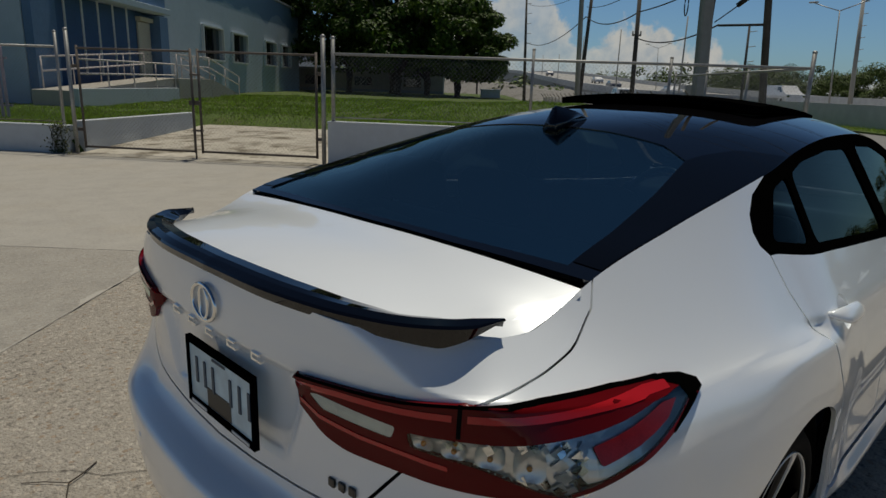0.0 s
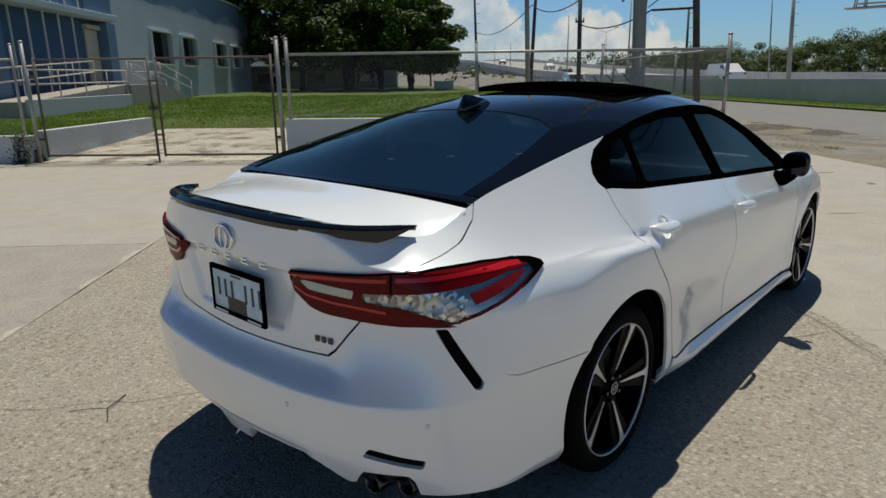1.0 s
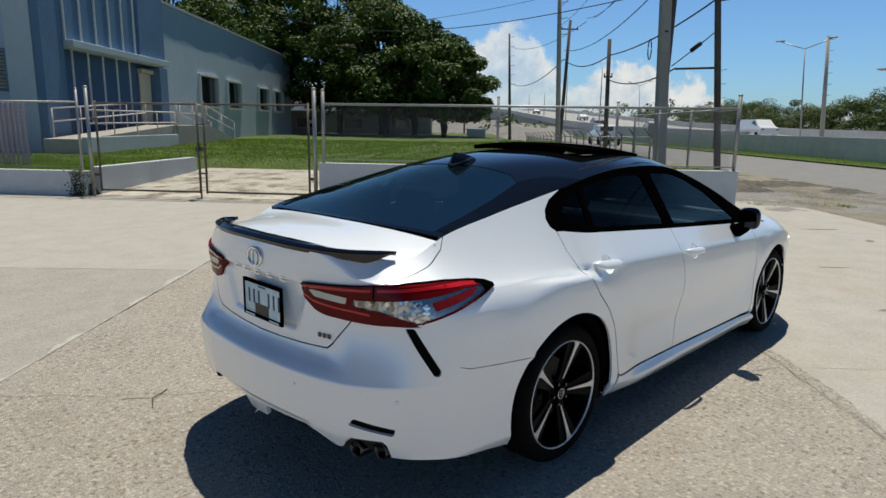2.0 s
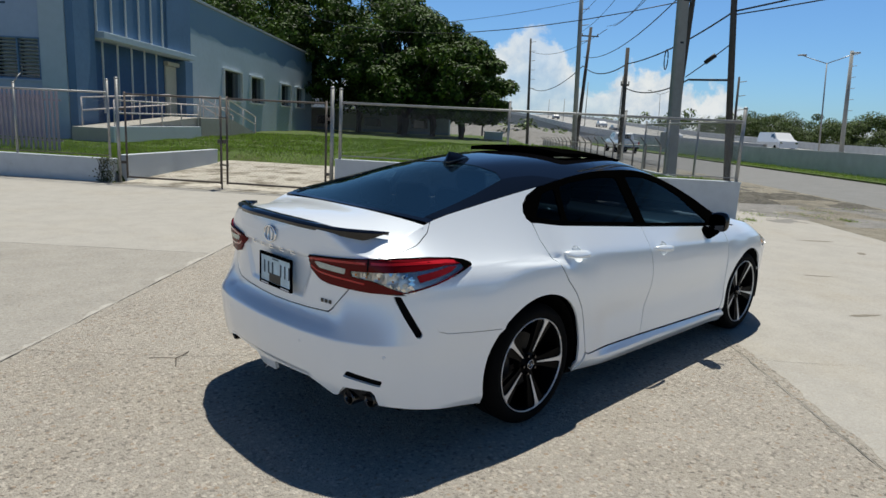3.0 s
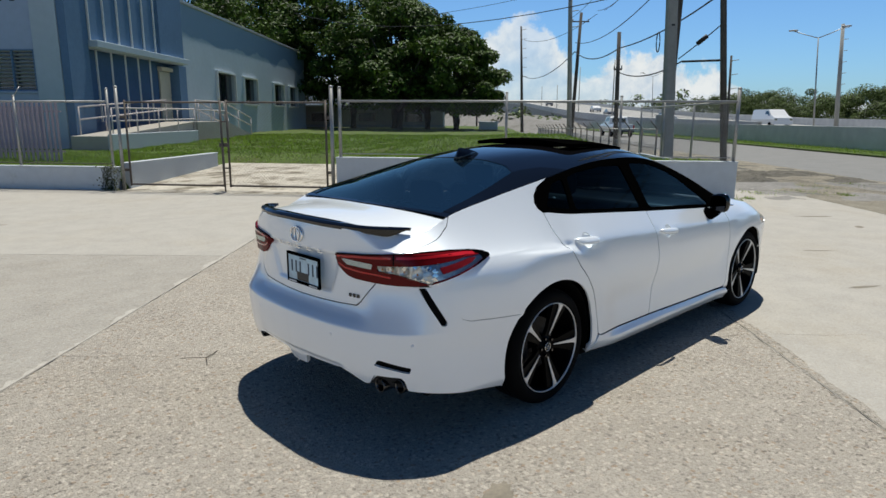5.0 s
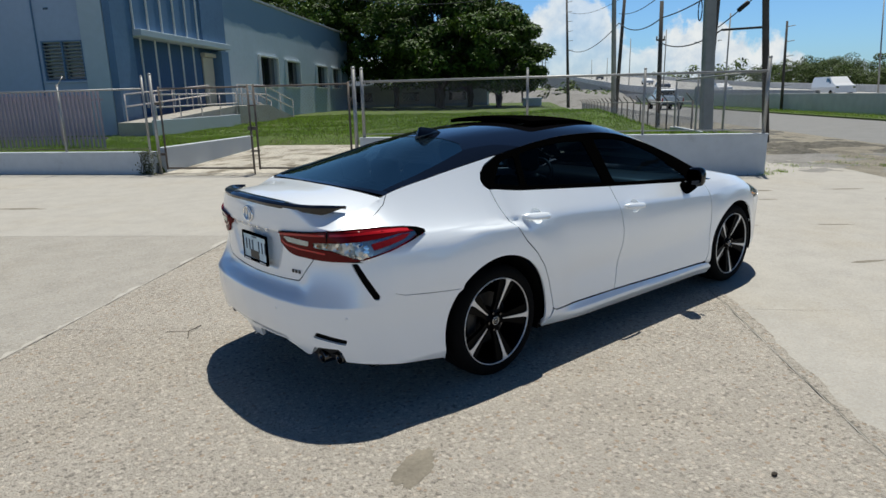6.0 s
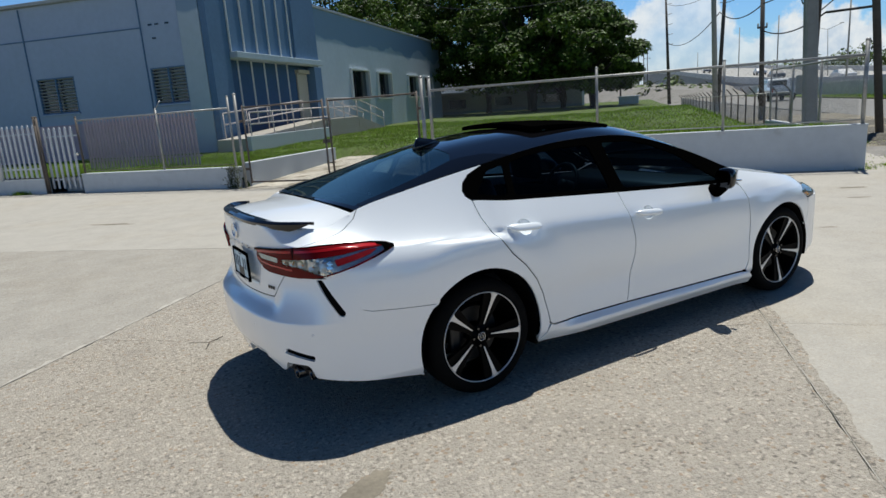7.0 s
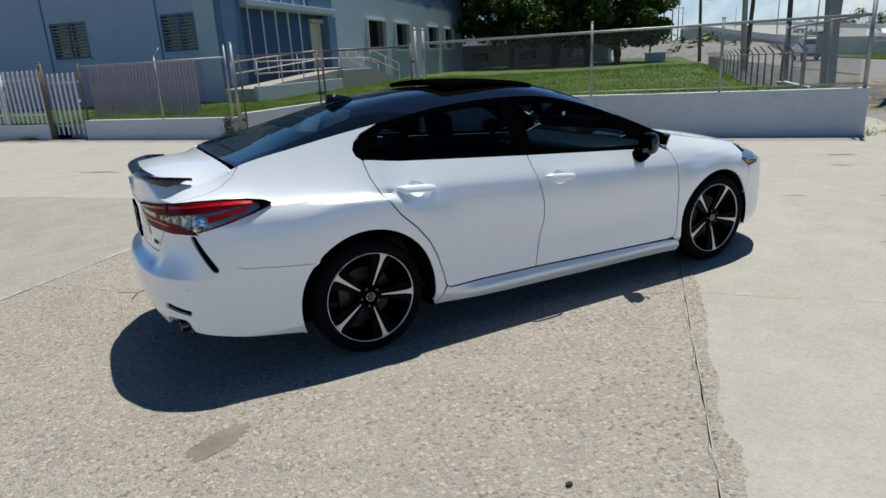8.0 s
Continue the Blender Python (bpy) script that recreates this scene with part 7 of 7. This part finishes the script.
for s in (1, -1):
    sg = lambda pts: [(s * a, z) for a, z in pts]
    face_to = (-1, -s, 0)
    lamp = round_panel("tail_lamp", sg(rounded(LAMP, 0.02, 3)), M_RED_D, [sg(REV), sg(CLU)], out=0.012, depth=0.03, step=0.03, facing=face_to, label="dark red wraparound tail lamp")[0]
    strip(s, [(0.345, 0.936), (0.45, 0.9465), (0.58, 0.953), (0.685, 0.957)], 0.011, M_RED, lamp, "bright red light bar")
    strip(s, [(0.712, 0.959), (0.85, 0.9625), (0.97, 0.965), (a_of_x(-0.64), 0.9645), (a_of_x(-0.57), 0.959)], 0.012, M_RED, lamp, "bright red light bar")
    strip(s, [(0.352, 0.906), (0.40, 0.884), (0.50, 0.873), (0.60, 0.868), (0.68, 0.862)], 0.009, M_RED, lamp, "bright red light bar")
    round_panel("lamp_split", sg([(0.694, 0.9815), (0.702, 0.9815), (0.702, 0.924), (0.694, 0.924)]), M_UNDER, out=0.0128, depth=0.001, step=0.05, parent=lamp, facing=face_to)
    round_panel("lamp_tip", sg([(a_of_x(-0.62), 0.9765), (a_of_x(-0.56), 0.9715), (a_of_x(-0.515), 0.9635), (a_of_x(-0.478), 0.9485), (a_of_x(-0.482), 0.9375), (a_of_x(-0.56), 0.9145), (a_of_x(-0.62), 0.8985), (a_of_x(-0.62), 0.9025), (a_of_x(-0.54), 0.930), (a_of_x(-0.54), 0.950), (a_of_x(-0.57), 0.961)]), M_SURR, out=0.0135, depth=0.002, step=0.05, parent=lamp, facing=face_to, label="black lamp tip")
    round_panel("lamp_brow", sg([(0.345, 0.9545), (0.55, 0.9685), (0.70, 0.9805), (0.85, 0.9855), (a_of_x(-0.72), 0.9845), (a_of_x(-0.58), 0.975), (a_of_x(-0.58), 0.970), (a_of_x(-0.72), 0.979), (0.85, 0.980), (0.70, 0.975), (0.55, 0.963), (0.345, 0.949)]), M_SURR, out=0.0135, depth=0.002, step=0.05, parent=lamp, facing=face_to)
    # faceted mirrors behind the clear lenses, between dark ribs
    for nm, run, seed in (("reverse_reflector", REV, 3), ("signal_reflector", CLU, 5)):
        bm = flat_region(sg(run), (), 0.016)
        wrap(bm, lambda u, v: skin(u, v, (0.0015 if seed == 5 and abs(u) < 0.94 else 0.0065 if seed == 5 else 0.0105) + (0.0 if seed == 3 else 0.0012) * noise.noise(Vector((u * 48, v * 48, seed)))), 0, face_to)
        part(nm, bm, M_CELL if seed == 5 else M_PALE_LENS, lamp, "silver faceted reflector" if seed == 5 else "pale reversing lamp reflector")
    # shallow bowls, each with an amber bulb, then larger mirror facets
    for c, zc, ra, rz in ((0.632, 0.9015, 0.021, 0.0125), (0.690, 0.899, 0.023, 0.016), (0.754, 0.897, 0.027, 0.020), (0.826, 0.890, 0.031, 0.027)):
        bm = flat_region(sg(rounded([(c - ra, zc - rz), (c + ra, zc - rz * 1.05), (c + ra, zc + rz * 1.05), (c - ra, zc + rz)], ra * 0.7)), (), 0.0055)
        wrap(bm, lambda u, v: skin(u, v, 0.002 + 0.0065 * min(1.2, ((abs(u) - c) / ra) ** 2 + ((v - zc) / rz) ** 2)), 0, face_to)
        bowl = part("reflector_bowl", bm, M_CELL, lamp, "silver reflector bowl", smooth=True)
        bm = bmesh.new()
        bmesh.ops.create_uvsphere(bm, u_segments=10, v_segments=6, radius=0.005, matrix=Matrix.Translation(skin(s * c, zc - rz * 0.2, 0.006)))
        part("bulb", bm, M_AMBER, bowl, "small amber bulb", smooth=True)
    cut = random.Random(17)
    for k in range(26):
        a0 = 0.655 + 0.27 * (k % 13) / 12 + cut.uniform(-0.006, 0.006)
        z0 = (0.913 if k < 13 else 0.877 - 0.11 * (a0 - 0.66)) + cut.uniform(-0.006, 0.006)
        ra, rz = cut.uniform(0.008, 0.014), cut.uniform(0.007, 0.012)
        if k >= 13 and a0 < 0.72:
            continue
        ta, tz = cut.uniform(-0.22, 0.22), cut.uniform(-0.1, 0.3)
        bm = flat_region(sg([(a0 - ra, z0 + 0.2 * rz), (a0 - 0.1 * ra, z0 - rz), (a0 + ra, z0 - 0.3 * rz), (a0 + 0.2 * ra, z0 + rz)]), (), 0.03)
        wrap(bm, lambda u, v: skin(u, v, 0.0085 + ta * (abs(u) - a0) + tz * (v - z0)), 0.003, face_to)
        part("mirror_facet", bm, M_CHROME if k % 3 else M_CELL, lamp)
    for k in range(7):
        a0, z0 = 0.885 + 0.032 * (k % 2) + cut.uniform(-0.004, 0.004), 0.908 - 0.0095 * k
        ta, tz = cut.uniform(-0.2, 0.2), cut.uniform(-0.1, 0.3)
        bm = flat_region(sg([(a0 - 0.018, z0 + 0.002), (a0, z0 - 0.012), (a0 + 0.018, z0 - 0.003), (a0 + 0.003, z0 + 0.013)]), (), 0.03)
        wrap(bm, lambda u, v: skin(u, v, 0.0075 + ta * (abs(u) - a0) + tz * (v - z0)), 0.003, face_to)
        part("mirror_facet", bm, M_CHROME if k % 2 else M_CELL, lamp)
    round_panel("reverse_lens", sg(REV), M_CLEAR, out=0.012, depth=0, step=0.05, parent=lamp, facing=face_to)
    round_panel("reflex_strip", sg(REFLEX), M_RED_R, out=0.0135, depth=0.004, step=0.05, parent=lamp, facing=face_to)
    round_panel("signal_lens", sg(CLU), M_CLEAR, out=0.012, depth=0, step=0.05, parent=lamp, facing=face_to)

# ---- boot spoiler ----
bm = bmesh.new()
rows = []
SPOIL = spline([(0.0, -1.062, 0.0), (0.28, -1.049, 0.28), (0.46, -1.011, 0.45), (0.58, -0.960, 0.556), (0.65, -0.916, 0.600), (0.80, -0.808, 0.628)])
SPOIL_TOP = spline([(0.0, 1.100), (0.46, 1.098), (0.68, 1.095), (0.80, 1.086)])
SPOIL_LOW = lambda a: float(np.interp(a, (0.0, 0.40, 0.56, 0.630, 0.80), (1.074, 1.070, 1.058, 1.050, 1.082)))
SPOIL_W = spline([(0.0, 0.058), (0.40, 0.066), (0.60, 0.072), (0.70, 0.046), (0.80, 0.008)])
for i in range(-60, 61):
    a = i / 60 * 0.80
    x, y = SPOIL(abs(a))
    p0, p1 = SPOIL(max(abs(a) - 0.02, 0)), SPOIL(min(abs(a) + 0.02, 0.8))
    t = Vector((p1[0] - p0[0], p1[1] - p0[1], 0)).normalized()
    sg = 1 if a >= 0 else -1
    n = Vector((-t.y, -sg * t.x, 0))
    b = Vector((x, -sg * y, 0))
    w, zt, zl = SPOIL_W(abs(a)), SPOIL_TOP(abs(a)), SPOIL_LOW(abs(a))
    zi = min(max(lid(*(b - n * w)[:2]).z, zt - 0.02), zt)
    end = smooth01(0.62, 0.80, abs(a))
    foot = lid(*(b - n * w)[:2]).z - 0.006
    foot += (max(foot, zl) - foot) * end
    e = min(1.0, w / 0.04)
    prof = [(b - n * w, foot), (b - n * w * 0.97, zi + 0.003), (b - n * w * 0.55, zi * 0.4 + zt * 0.6 + 0.003), (b - n * 0.020 * e, zt), (b - n * 0.004 * e, zt - 0.007 * e),
            (b, zt - 0.012 * e), (b - n * 0.002 * e, zl), (b - n * w * 0.8, min(foot, zl) - 0.004 * (1 - end))]
    rows.append([Vector((v.x, v.y, z)) for v, z in prof])
# an even sweep, each long facet smooth along its length with crisp edges between them
rows = [[bm.verts.new(v) for v in r] for r in rows]
for r0, r1 in zip(rows, rows[1:]):
    for j in range(len(r0)):
        jj = (j + 1) % len(r0)
        bm.faces.new((r0[j], r0[jj], r1[jj], r1[j]))
    for j in range(len(r0)):
        bm.edges.get((r0[j], r1[j])).smooth = False
bm.faces.new(rows[0])
bm.faces.new(rows[-1][::-1])
bmesh.ops.recalc_face_normals(bm, faces=bm.faces)
part("spoiler", bm, M_BLACK, car, "gloss black lip spoiler", smooth=True)

# ---- plate, badges ----
plate = part("number_plate", box_bm(-1.066, -1.060, -0.166, 0.126, 0.742, 0.894, Matrix.Translation((0, -0.02, 0)), 0.002), M_PLATE, car, "blue and white number plate in black frame")
fr = bmesh.new()
for y0, y1, z0, z1 in ((-0.174, 0.134, 0.886, 0.900), (-0.174, 0.134, 0.736, 0.752), (-0.174, -0.165, 0.75, 0.887), (0.125, 0.134, 0.75, 0.887)):
    add_box(fr, -1.0705, -1.058, y0 - 0.02, y1 - 0.02, z0, z1)
plate.location = (0, -0.012, 0)
part("plate_frame", fr, M_SURR, plate, "black plate frame")
for i in range(7):
    if i == 3:
        continue
    y = 0.082 - 0.040 * i
    part("plate_bar", box_bm(-1.0685, -1.066, y - 0.020, y - 0.010, 0.796, 0.858), M_PLATE_TXT, plate)
part("plate_scene", box_bm(-1.0672, -1.066, -0.09, 0.02, 0.754, 0.80), M_TRIM, plate)
part("plate_band", box_bm(-1.0675, -1.066, -0.07, -0.01, 0.873, 0.879), M_PLATE_TXT, plate)
for y0, y1 in ((0.02, 0.095), (-0.175, -0.10)):
    part("frame_bar", box_bm(-1.072, -1.0705, y0, y1, 0.740, 0.747), M_WHITE, plate)

EMB = Matrix.Translation(skin(0.0, 1.0, 0.004))
em = bmesh.new()
def ring(bm, cy, cz, ry, rz, w, n=32):
    run = [Vector((0, cy + ry * math.cos(2 * math.pi * i / n), cz + rz * math.sin(2 * math.pi * i / n))) for i in range(n)]
    rr = []
    for i, c in enumerate(run):
        out = Vector((0, math.cos(2 * math.pi * i / n), math.sin(2 * math.pi * i / n)))
        rr.append([bm.verts.new(EMB @ (c + out * w * math.cos(t) + Vector((-1, 0, 0)) * w * math.sin(t))) for t in [math.pi * 2 * k / 6 for k in range(6)]])
    for i in range(n):
        for k in range(6):
            kk = (k + 1) % 6
            bm.faces.new((rr[i][k], rr[i][kk], rr[(i + 1) % n][kk], rr[(i + 1) % n][k]))


ring(em, 0, 0.004, 0.055, 0.040, 0.0052)
ring(em, 0, 0.004, 0.020, 0.036, 0.0045)
bmesh.ops.recalc_face_normals(em, faces=em.faces)
part("emblem", em, M_CHROME, car, "plain chrome oval emblem", smooth=True)
for i in range(5):
    y = 0.172 - 0.094 * i
    bm = bmesh.new()
    c = skin(a_of_y(-y), 0.942, 0.004)
    add_box(bm, c.x - 0.001, c.x + 0.008, c.y - 0.019, c.y + 0.019, 0.931, 0.9355)
    add_box(bm, c.x - 0.001, c.x + 0.008, c.y - 0.012, c.y + 0.019, 0.9435, 0.948)
    add_box(bm, c.x - 0.001, c.x + 0.008, c.y + 0.013, c.y + 0.019, 0.9355, 0.9435)
    part("badge_bar", bm, M_CHROME, car, "chrome badge bar")
for i in range(3):
    c = skin(0.415 + 0.026 * i, 0.742, 0.003)
    part("trim_badge", box_bm(c.x - 0.003, c.x + 0.004, c.y - 0.009, c.y + 0.009, 0.734, 0.752, None, 0.002), M_EXH, car)
# parking sensors
for a in (0.35, 0.80, -0.35, -0.80):
    c = skin(a, 0.545, 0.0)
    bm = lathe_bm([(0.0, -0.0015), (0.008, -0.001), (0.0095, 0.004)], 16)
    nrm = (skin(a, 0.545, 0.02) - c).normalized()
    bmesh.ops.transform(bm, matrix=Matrix.Translation(c) @ nrm.to_track_quat("-Y", "Z").to_matrix().to_4x4(), verts=bm.verts)
    part("parking_sensor", bm, M_PAINT, bumper, smooth=True)

# ---- exhaust tips and diffuser underside ----
for s in (-1, 1):
    for y, z in ((0.575, 0.300), (0.675, 0.312)):
        bm = lathe_bm([(0.028, 0.10), (0.030, 0.0), (0.034, -0.004), (0.036, 0.004), (0.036, 0.12)], 32)
        bmesh.ops.transform(bm, matrix=pose(-0.965 + (y - 0.6) * 0.45, s * y, z, 0, 0, -90), verts=bm.verts)
        pipe = part("exhaust_tip", bm, M_EXH, car, "dark chrome exhaust tip", smooth=True)
        bm = lathe_bm([(0.0, 0.03), (0.031, 0.03), (0.031, 0.012)], 24)
        bmesh.ops.transform(bm, matrix=pose(-0.965 + (y - 0.6) * 0.45, s * y, z, 0, 0, -90), verts=bm.verts)
        part("pipe_mouth", bm, M_UNDER, pipe)
# white fins that drop below the bumper's edge, and the tucked lip between them
round_panel("diffuser_fin", [(0.455, 0.40), (0.60, 0.41), (0.59, 0.352), (0.555, 0.322), (0.535, 0.320)], M_PAINT, out=-0.035, depth=0.012, both=True, parent=bumper)
round_panel("diffuser_lip", [(0.11, 0.385), (0.43, 0.39), (0.42, 0.352), (0.30, 0.342), (0.13, 0.338)], M_PAINT, out=-0.028, depth=0.012, both=True, parent=bumper)
round_panel("exhaust_surround", [(0.46, 0.295), (0.82, 0.295), (0.82, 0.38), (0.60, 0.38), (0.46, 0.34)], M_TRIM, out=-0.05, depth=0, both=True)

# ---- handles ----
for doors, (cx, cz) in ((d_r, HANDLES[0]), (d_f, HANDLES[1])):
    for s, door in zip((1, -1), doors):
        bm = flat_region([(cx + 0.056 * math.cos(2 * math.pi * i / 24), cz + 0.048 * math.sin(2 * math.pi * i / 24)) for i in range(24)], (), 0.012)
        wrap(bm, lambda u, v: skin(s * a_of_x(u), v, -0.002 - 0.026 * max(0, 1 - ((u - cx) / 0.056) ** 2 - ((v - cz) / 0.048) ** 2)), 0, (0, -s, 0))
        part("handle_cup", bm, M_PAINT, door, smooth=True)
        bm = bmesh.new()
        rows = []
        for i in range(17):
            t = i / 16 * 2 - 1
            x = cx + 0.002 + t * 0.118
            hz = 0.0165 * (1 - abs(t) ** 5) + 0.004
            o = 0.030 * (1 - t ** 6) + 0.001
            zc = cz + 0.003 - 0.010 * t
            row = []
            for k in range(10):
                th = 2 * math.pi * k / 10
                p = skin(s * a_of_x(x), zc + hz * math.sin(th), o * 0.72 + 0.011 * math.cos(th))
                row.append(bm.verts.new(p))
            rows.append(row)
        for r0, r1 in zip(rows, rows[1:]):
            for k in range(10):
                kk = (k + 1) % 10
                bm.faces.new((r0[k], r0[kk], r1[kk], r1[k]))
        bm.faces.new(rows[0])
        bm.faces.new(rows[-1])
        bmesh.ops.recalc_face_normals(bm, faces=bm.faces)
        part("door_handle", bm, M_PAINT, door, smooth=True)

# ---- mirrors ----
for s in (1, -1):
    bm = bmesh.new()
    bmesh.ops.create_uvsphere(bm, u_segments=24, v_segments=14, radius=1.0)
    for v in bm.verts:
        x, y, z = v.co
        x = math.copysign(abs(x) ** 0.8, x)
        y = math.copysign(abs(y) ** 0.7, y)
        z = math.copysign(abs(z) ** 0.7, z)
        if x < 0:
            x *= 0.35
        zz = z * (0.070 + 0.008 * y)
        v.co = Vector((2.035 + 0.085 * x * (1 - 0.25 * y) - 0.02 * y, -s * (0.955 + 0.078 * y), 0.990 + zz))
    mir = part("wing_mirror", bm, M_BLACK, car, "gloss black wing mirror", smooth=True)
    bm = bmesh.new()
    bmesh.ops.create_circle(bm, cap_ends=True, segments=20, radius=1.0)
    for v in bm.verts:
        x, y = v.co.x, v.co.y
        v.co = Vector((1.994 - 0.022 * math.copysign(abs(x) ** 0.7, x), -s * (0.955 + 0.066 * math.copysign(abs(x) ** 0.7, x)), 0.990 + 0.057 * math.copysign(abs(y) ** 0.7, y)))
    part("mirror_glass", bm, M_MIRROR, mir)
    bm = bmesh.new()
    add_path(bm, [(2.04, -s * 0.855, 0.895), (2.04, -s * 0.892, 0.900), (2.04, -s * 0.925, 0.925), (2.04, -s * 0.945, 0.955)], [0.052, 0.046, 0.043, 0.045], 12)
    part("mirror_stalk", bm, M_SURR, mir, smooth=True)
    part("mirror_signal", box_bm(2.10, 2.125, min(-s * 0.985, -s * 1.025), max(-s * 0.985, -s * 1.025), 0.965, 0.975, None, 0.003), M_CHROME, mir)

# ---- roof fin and raised glass hatch ----
bm = bmesh.new()
prof = [(0.330, 0.0), (0.31, 0.018), (0.27, 0.038), (0.21, 0.062), (0.175, 0.074), (0.163, 0.074), (0.150, 0.03), (0.140, 0.0)]
base_z = [lid(x, 0).z for x, _ in prof]
left = [bm.verts.new((x, 0.030 * (1 - (h / 0.085)) ** 0.8, bz + h - 0.002)) for (x, h), bz in zip(prof, base_z)]
right = [bm.verts.new((x, -0.030 * (1 - (h / 0.085)) ** 0.8, bz + h - 0.002)) for (x, h), bz in zip(prof, base_z)]
bm.faces.new(left)
bm.faces.new(right[::-1])
for i in range(len(prof)):
    j = (i + 1) % len(prof)
    bm.faces.new((left[i], right[i], right[j], left[j]))
bmesh.ops.recalc_face_normals(bm, faces=bm.faces)
bmesh.ops.bevel(bm, geom=bm.edges[:], offset=0.004, segments=2, affect="EDGES")
part("roof_fin", bm, M_BLACK, car, "gloss black shark fin aerial", smooth=True)
bm = flat_region(rounded([(0.78, -0.43), (1.50, -0.42), (1.50, 0.42), (0.78, 0.43)], 0.06), (), 0.07)
wrap(bm, lambda u, v: lid(u, v, 0.012 + 0.030 * smooth01(1.50, 0.78, u)), 0.024, (0, 0, 1))
part("roof_hatch", bm, M_SURR, car, "raised dark glass sunroof panel", smooth=True)

# ---- cabin ----
def seat(x, y, w, h0, h1, lean, head, parent):
    bm = bmesh.new()
    add_box(bm, x - 0.02, x + 0.48, y - w, y + w, h0 - 0.12, h0 + 0.06, None, 0.05)
    base = part("seat", bm, M_SEAT, parent, "black leather seat", smooth=True)
    bm = bmesh.new()
    add_box(bm, -0.06, 0.07, -w, w, 0, h1 - h0, pose(x, y, h0, 0, -lean, 0), 0.05)
    part("backrest", bm, M_SEAT, base, smooth=True)
    for hy in head:
        bm = bmesh.new()
        add_box(bm, -0.045, 0.055, -0.13, 0.13, 0.0, 0.17, pose(x - math.sin(radians(lean)) * (h1 - h0) - 0.01, y + hy, h1 + 0.015, 0, -lean * 0.4, 0), 0.045)
        part("headrest", bm, M_SEAT, base, smooth=True)
    return base


seat(0.10, 0.0, 0.62, 0.55, 1.05, 24, (-0.36, 0.0, 0.36), car)
for y in (-0.37, 0.37):
    seat(0.98, y, 0.25, 0.52, 1.09, 20, (0.0,), car)
part("parcel_shelf", box_bm(-0.52, -0.08, -0.60, 0.60, 1.030, 1.050), M_SEAT, car)
part("dashboard", box_bm(1.85, 2.42, -0.70, 0.70, 0.70, 0.955, None, 0.06), M_SEAT, car, smooth=True)
part("cabin_floor", box_bm(-0.3, 2.4, -0.78, 0.78, 0.28, 0.31), M_SEAT, car)
wheel_bm = bmesh.new()
ring_pts = [pose(1.72, 0.37, 0.90, 0, -65, 0) @ Vector((0.18 * math.cos(t), 0.18 * math.sin(t), 0)) for t in np.linspace(0, 2 * math.pi, 25)]
add_path(wheel_bm, ring_pts, 0.016, 8)
add_tube(wheel_bm, (1.72, 0.37, 0.90), (1.9, 0.37, 0.84), 0.05)
part("steering_wheel", wheel_bm, M_SEAT, car, smooth=True)
part("rear_view_mirror", box_bm(1.66, 1.69, -0.12, 0.12, 1.24, 1.30, None, 0.01), M_TRIM, car)
paper = part("paper_slip", box_bm(-0.03, 0.03, -0.06, 0.06, 0, 0.004, pose(-0.36, -0.22, 1.052, 0, 0, 18)), M_PAPER)
tagged(paper, "small white paper slip on the parcel shelf", "paper")
cloth = part("folded_cloth", box_bm(-0.05, 0.05, -0.10, 0.10, 0, 0.02, pose(-0.34, 0.27, 1.052, 0, 0, -12), 0.008), M_PAPER)
tagged(cloth, "pale folded cloth on the parcel shelf", "cloth")
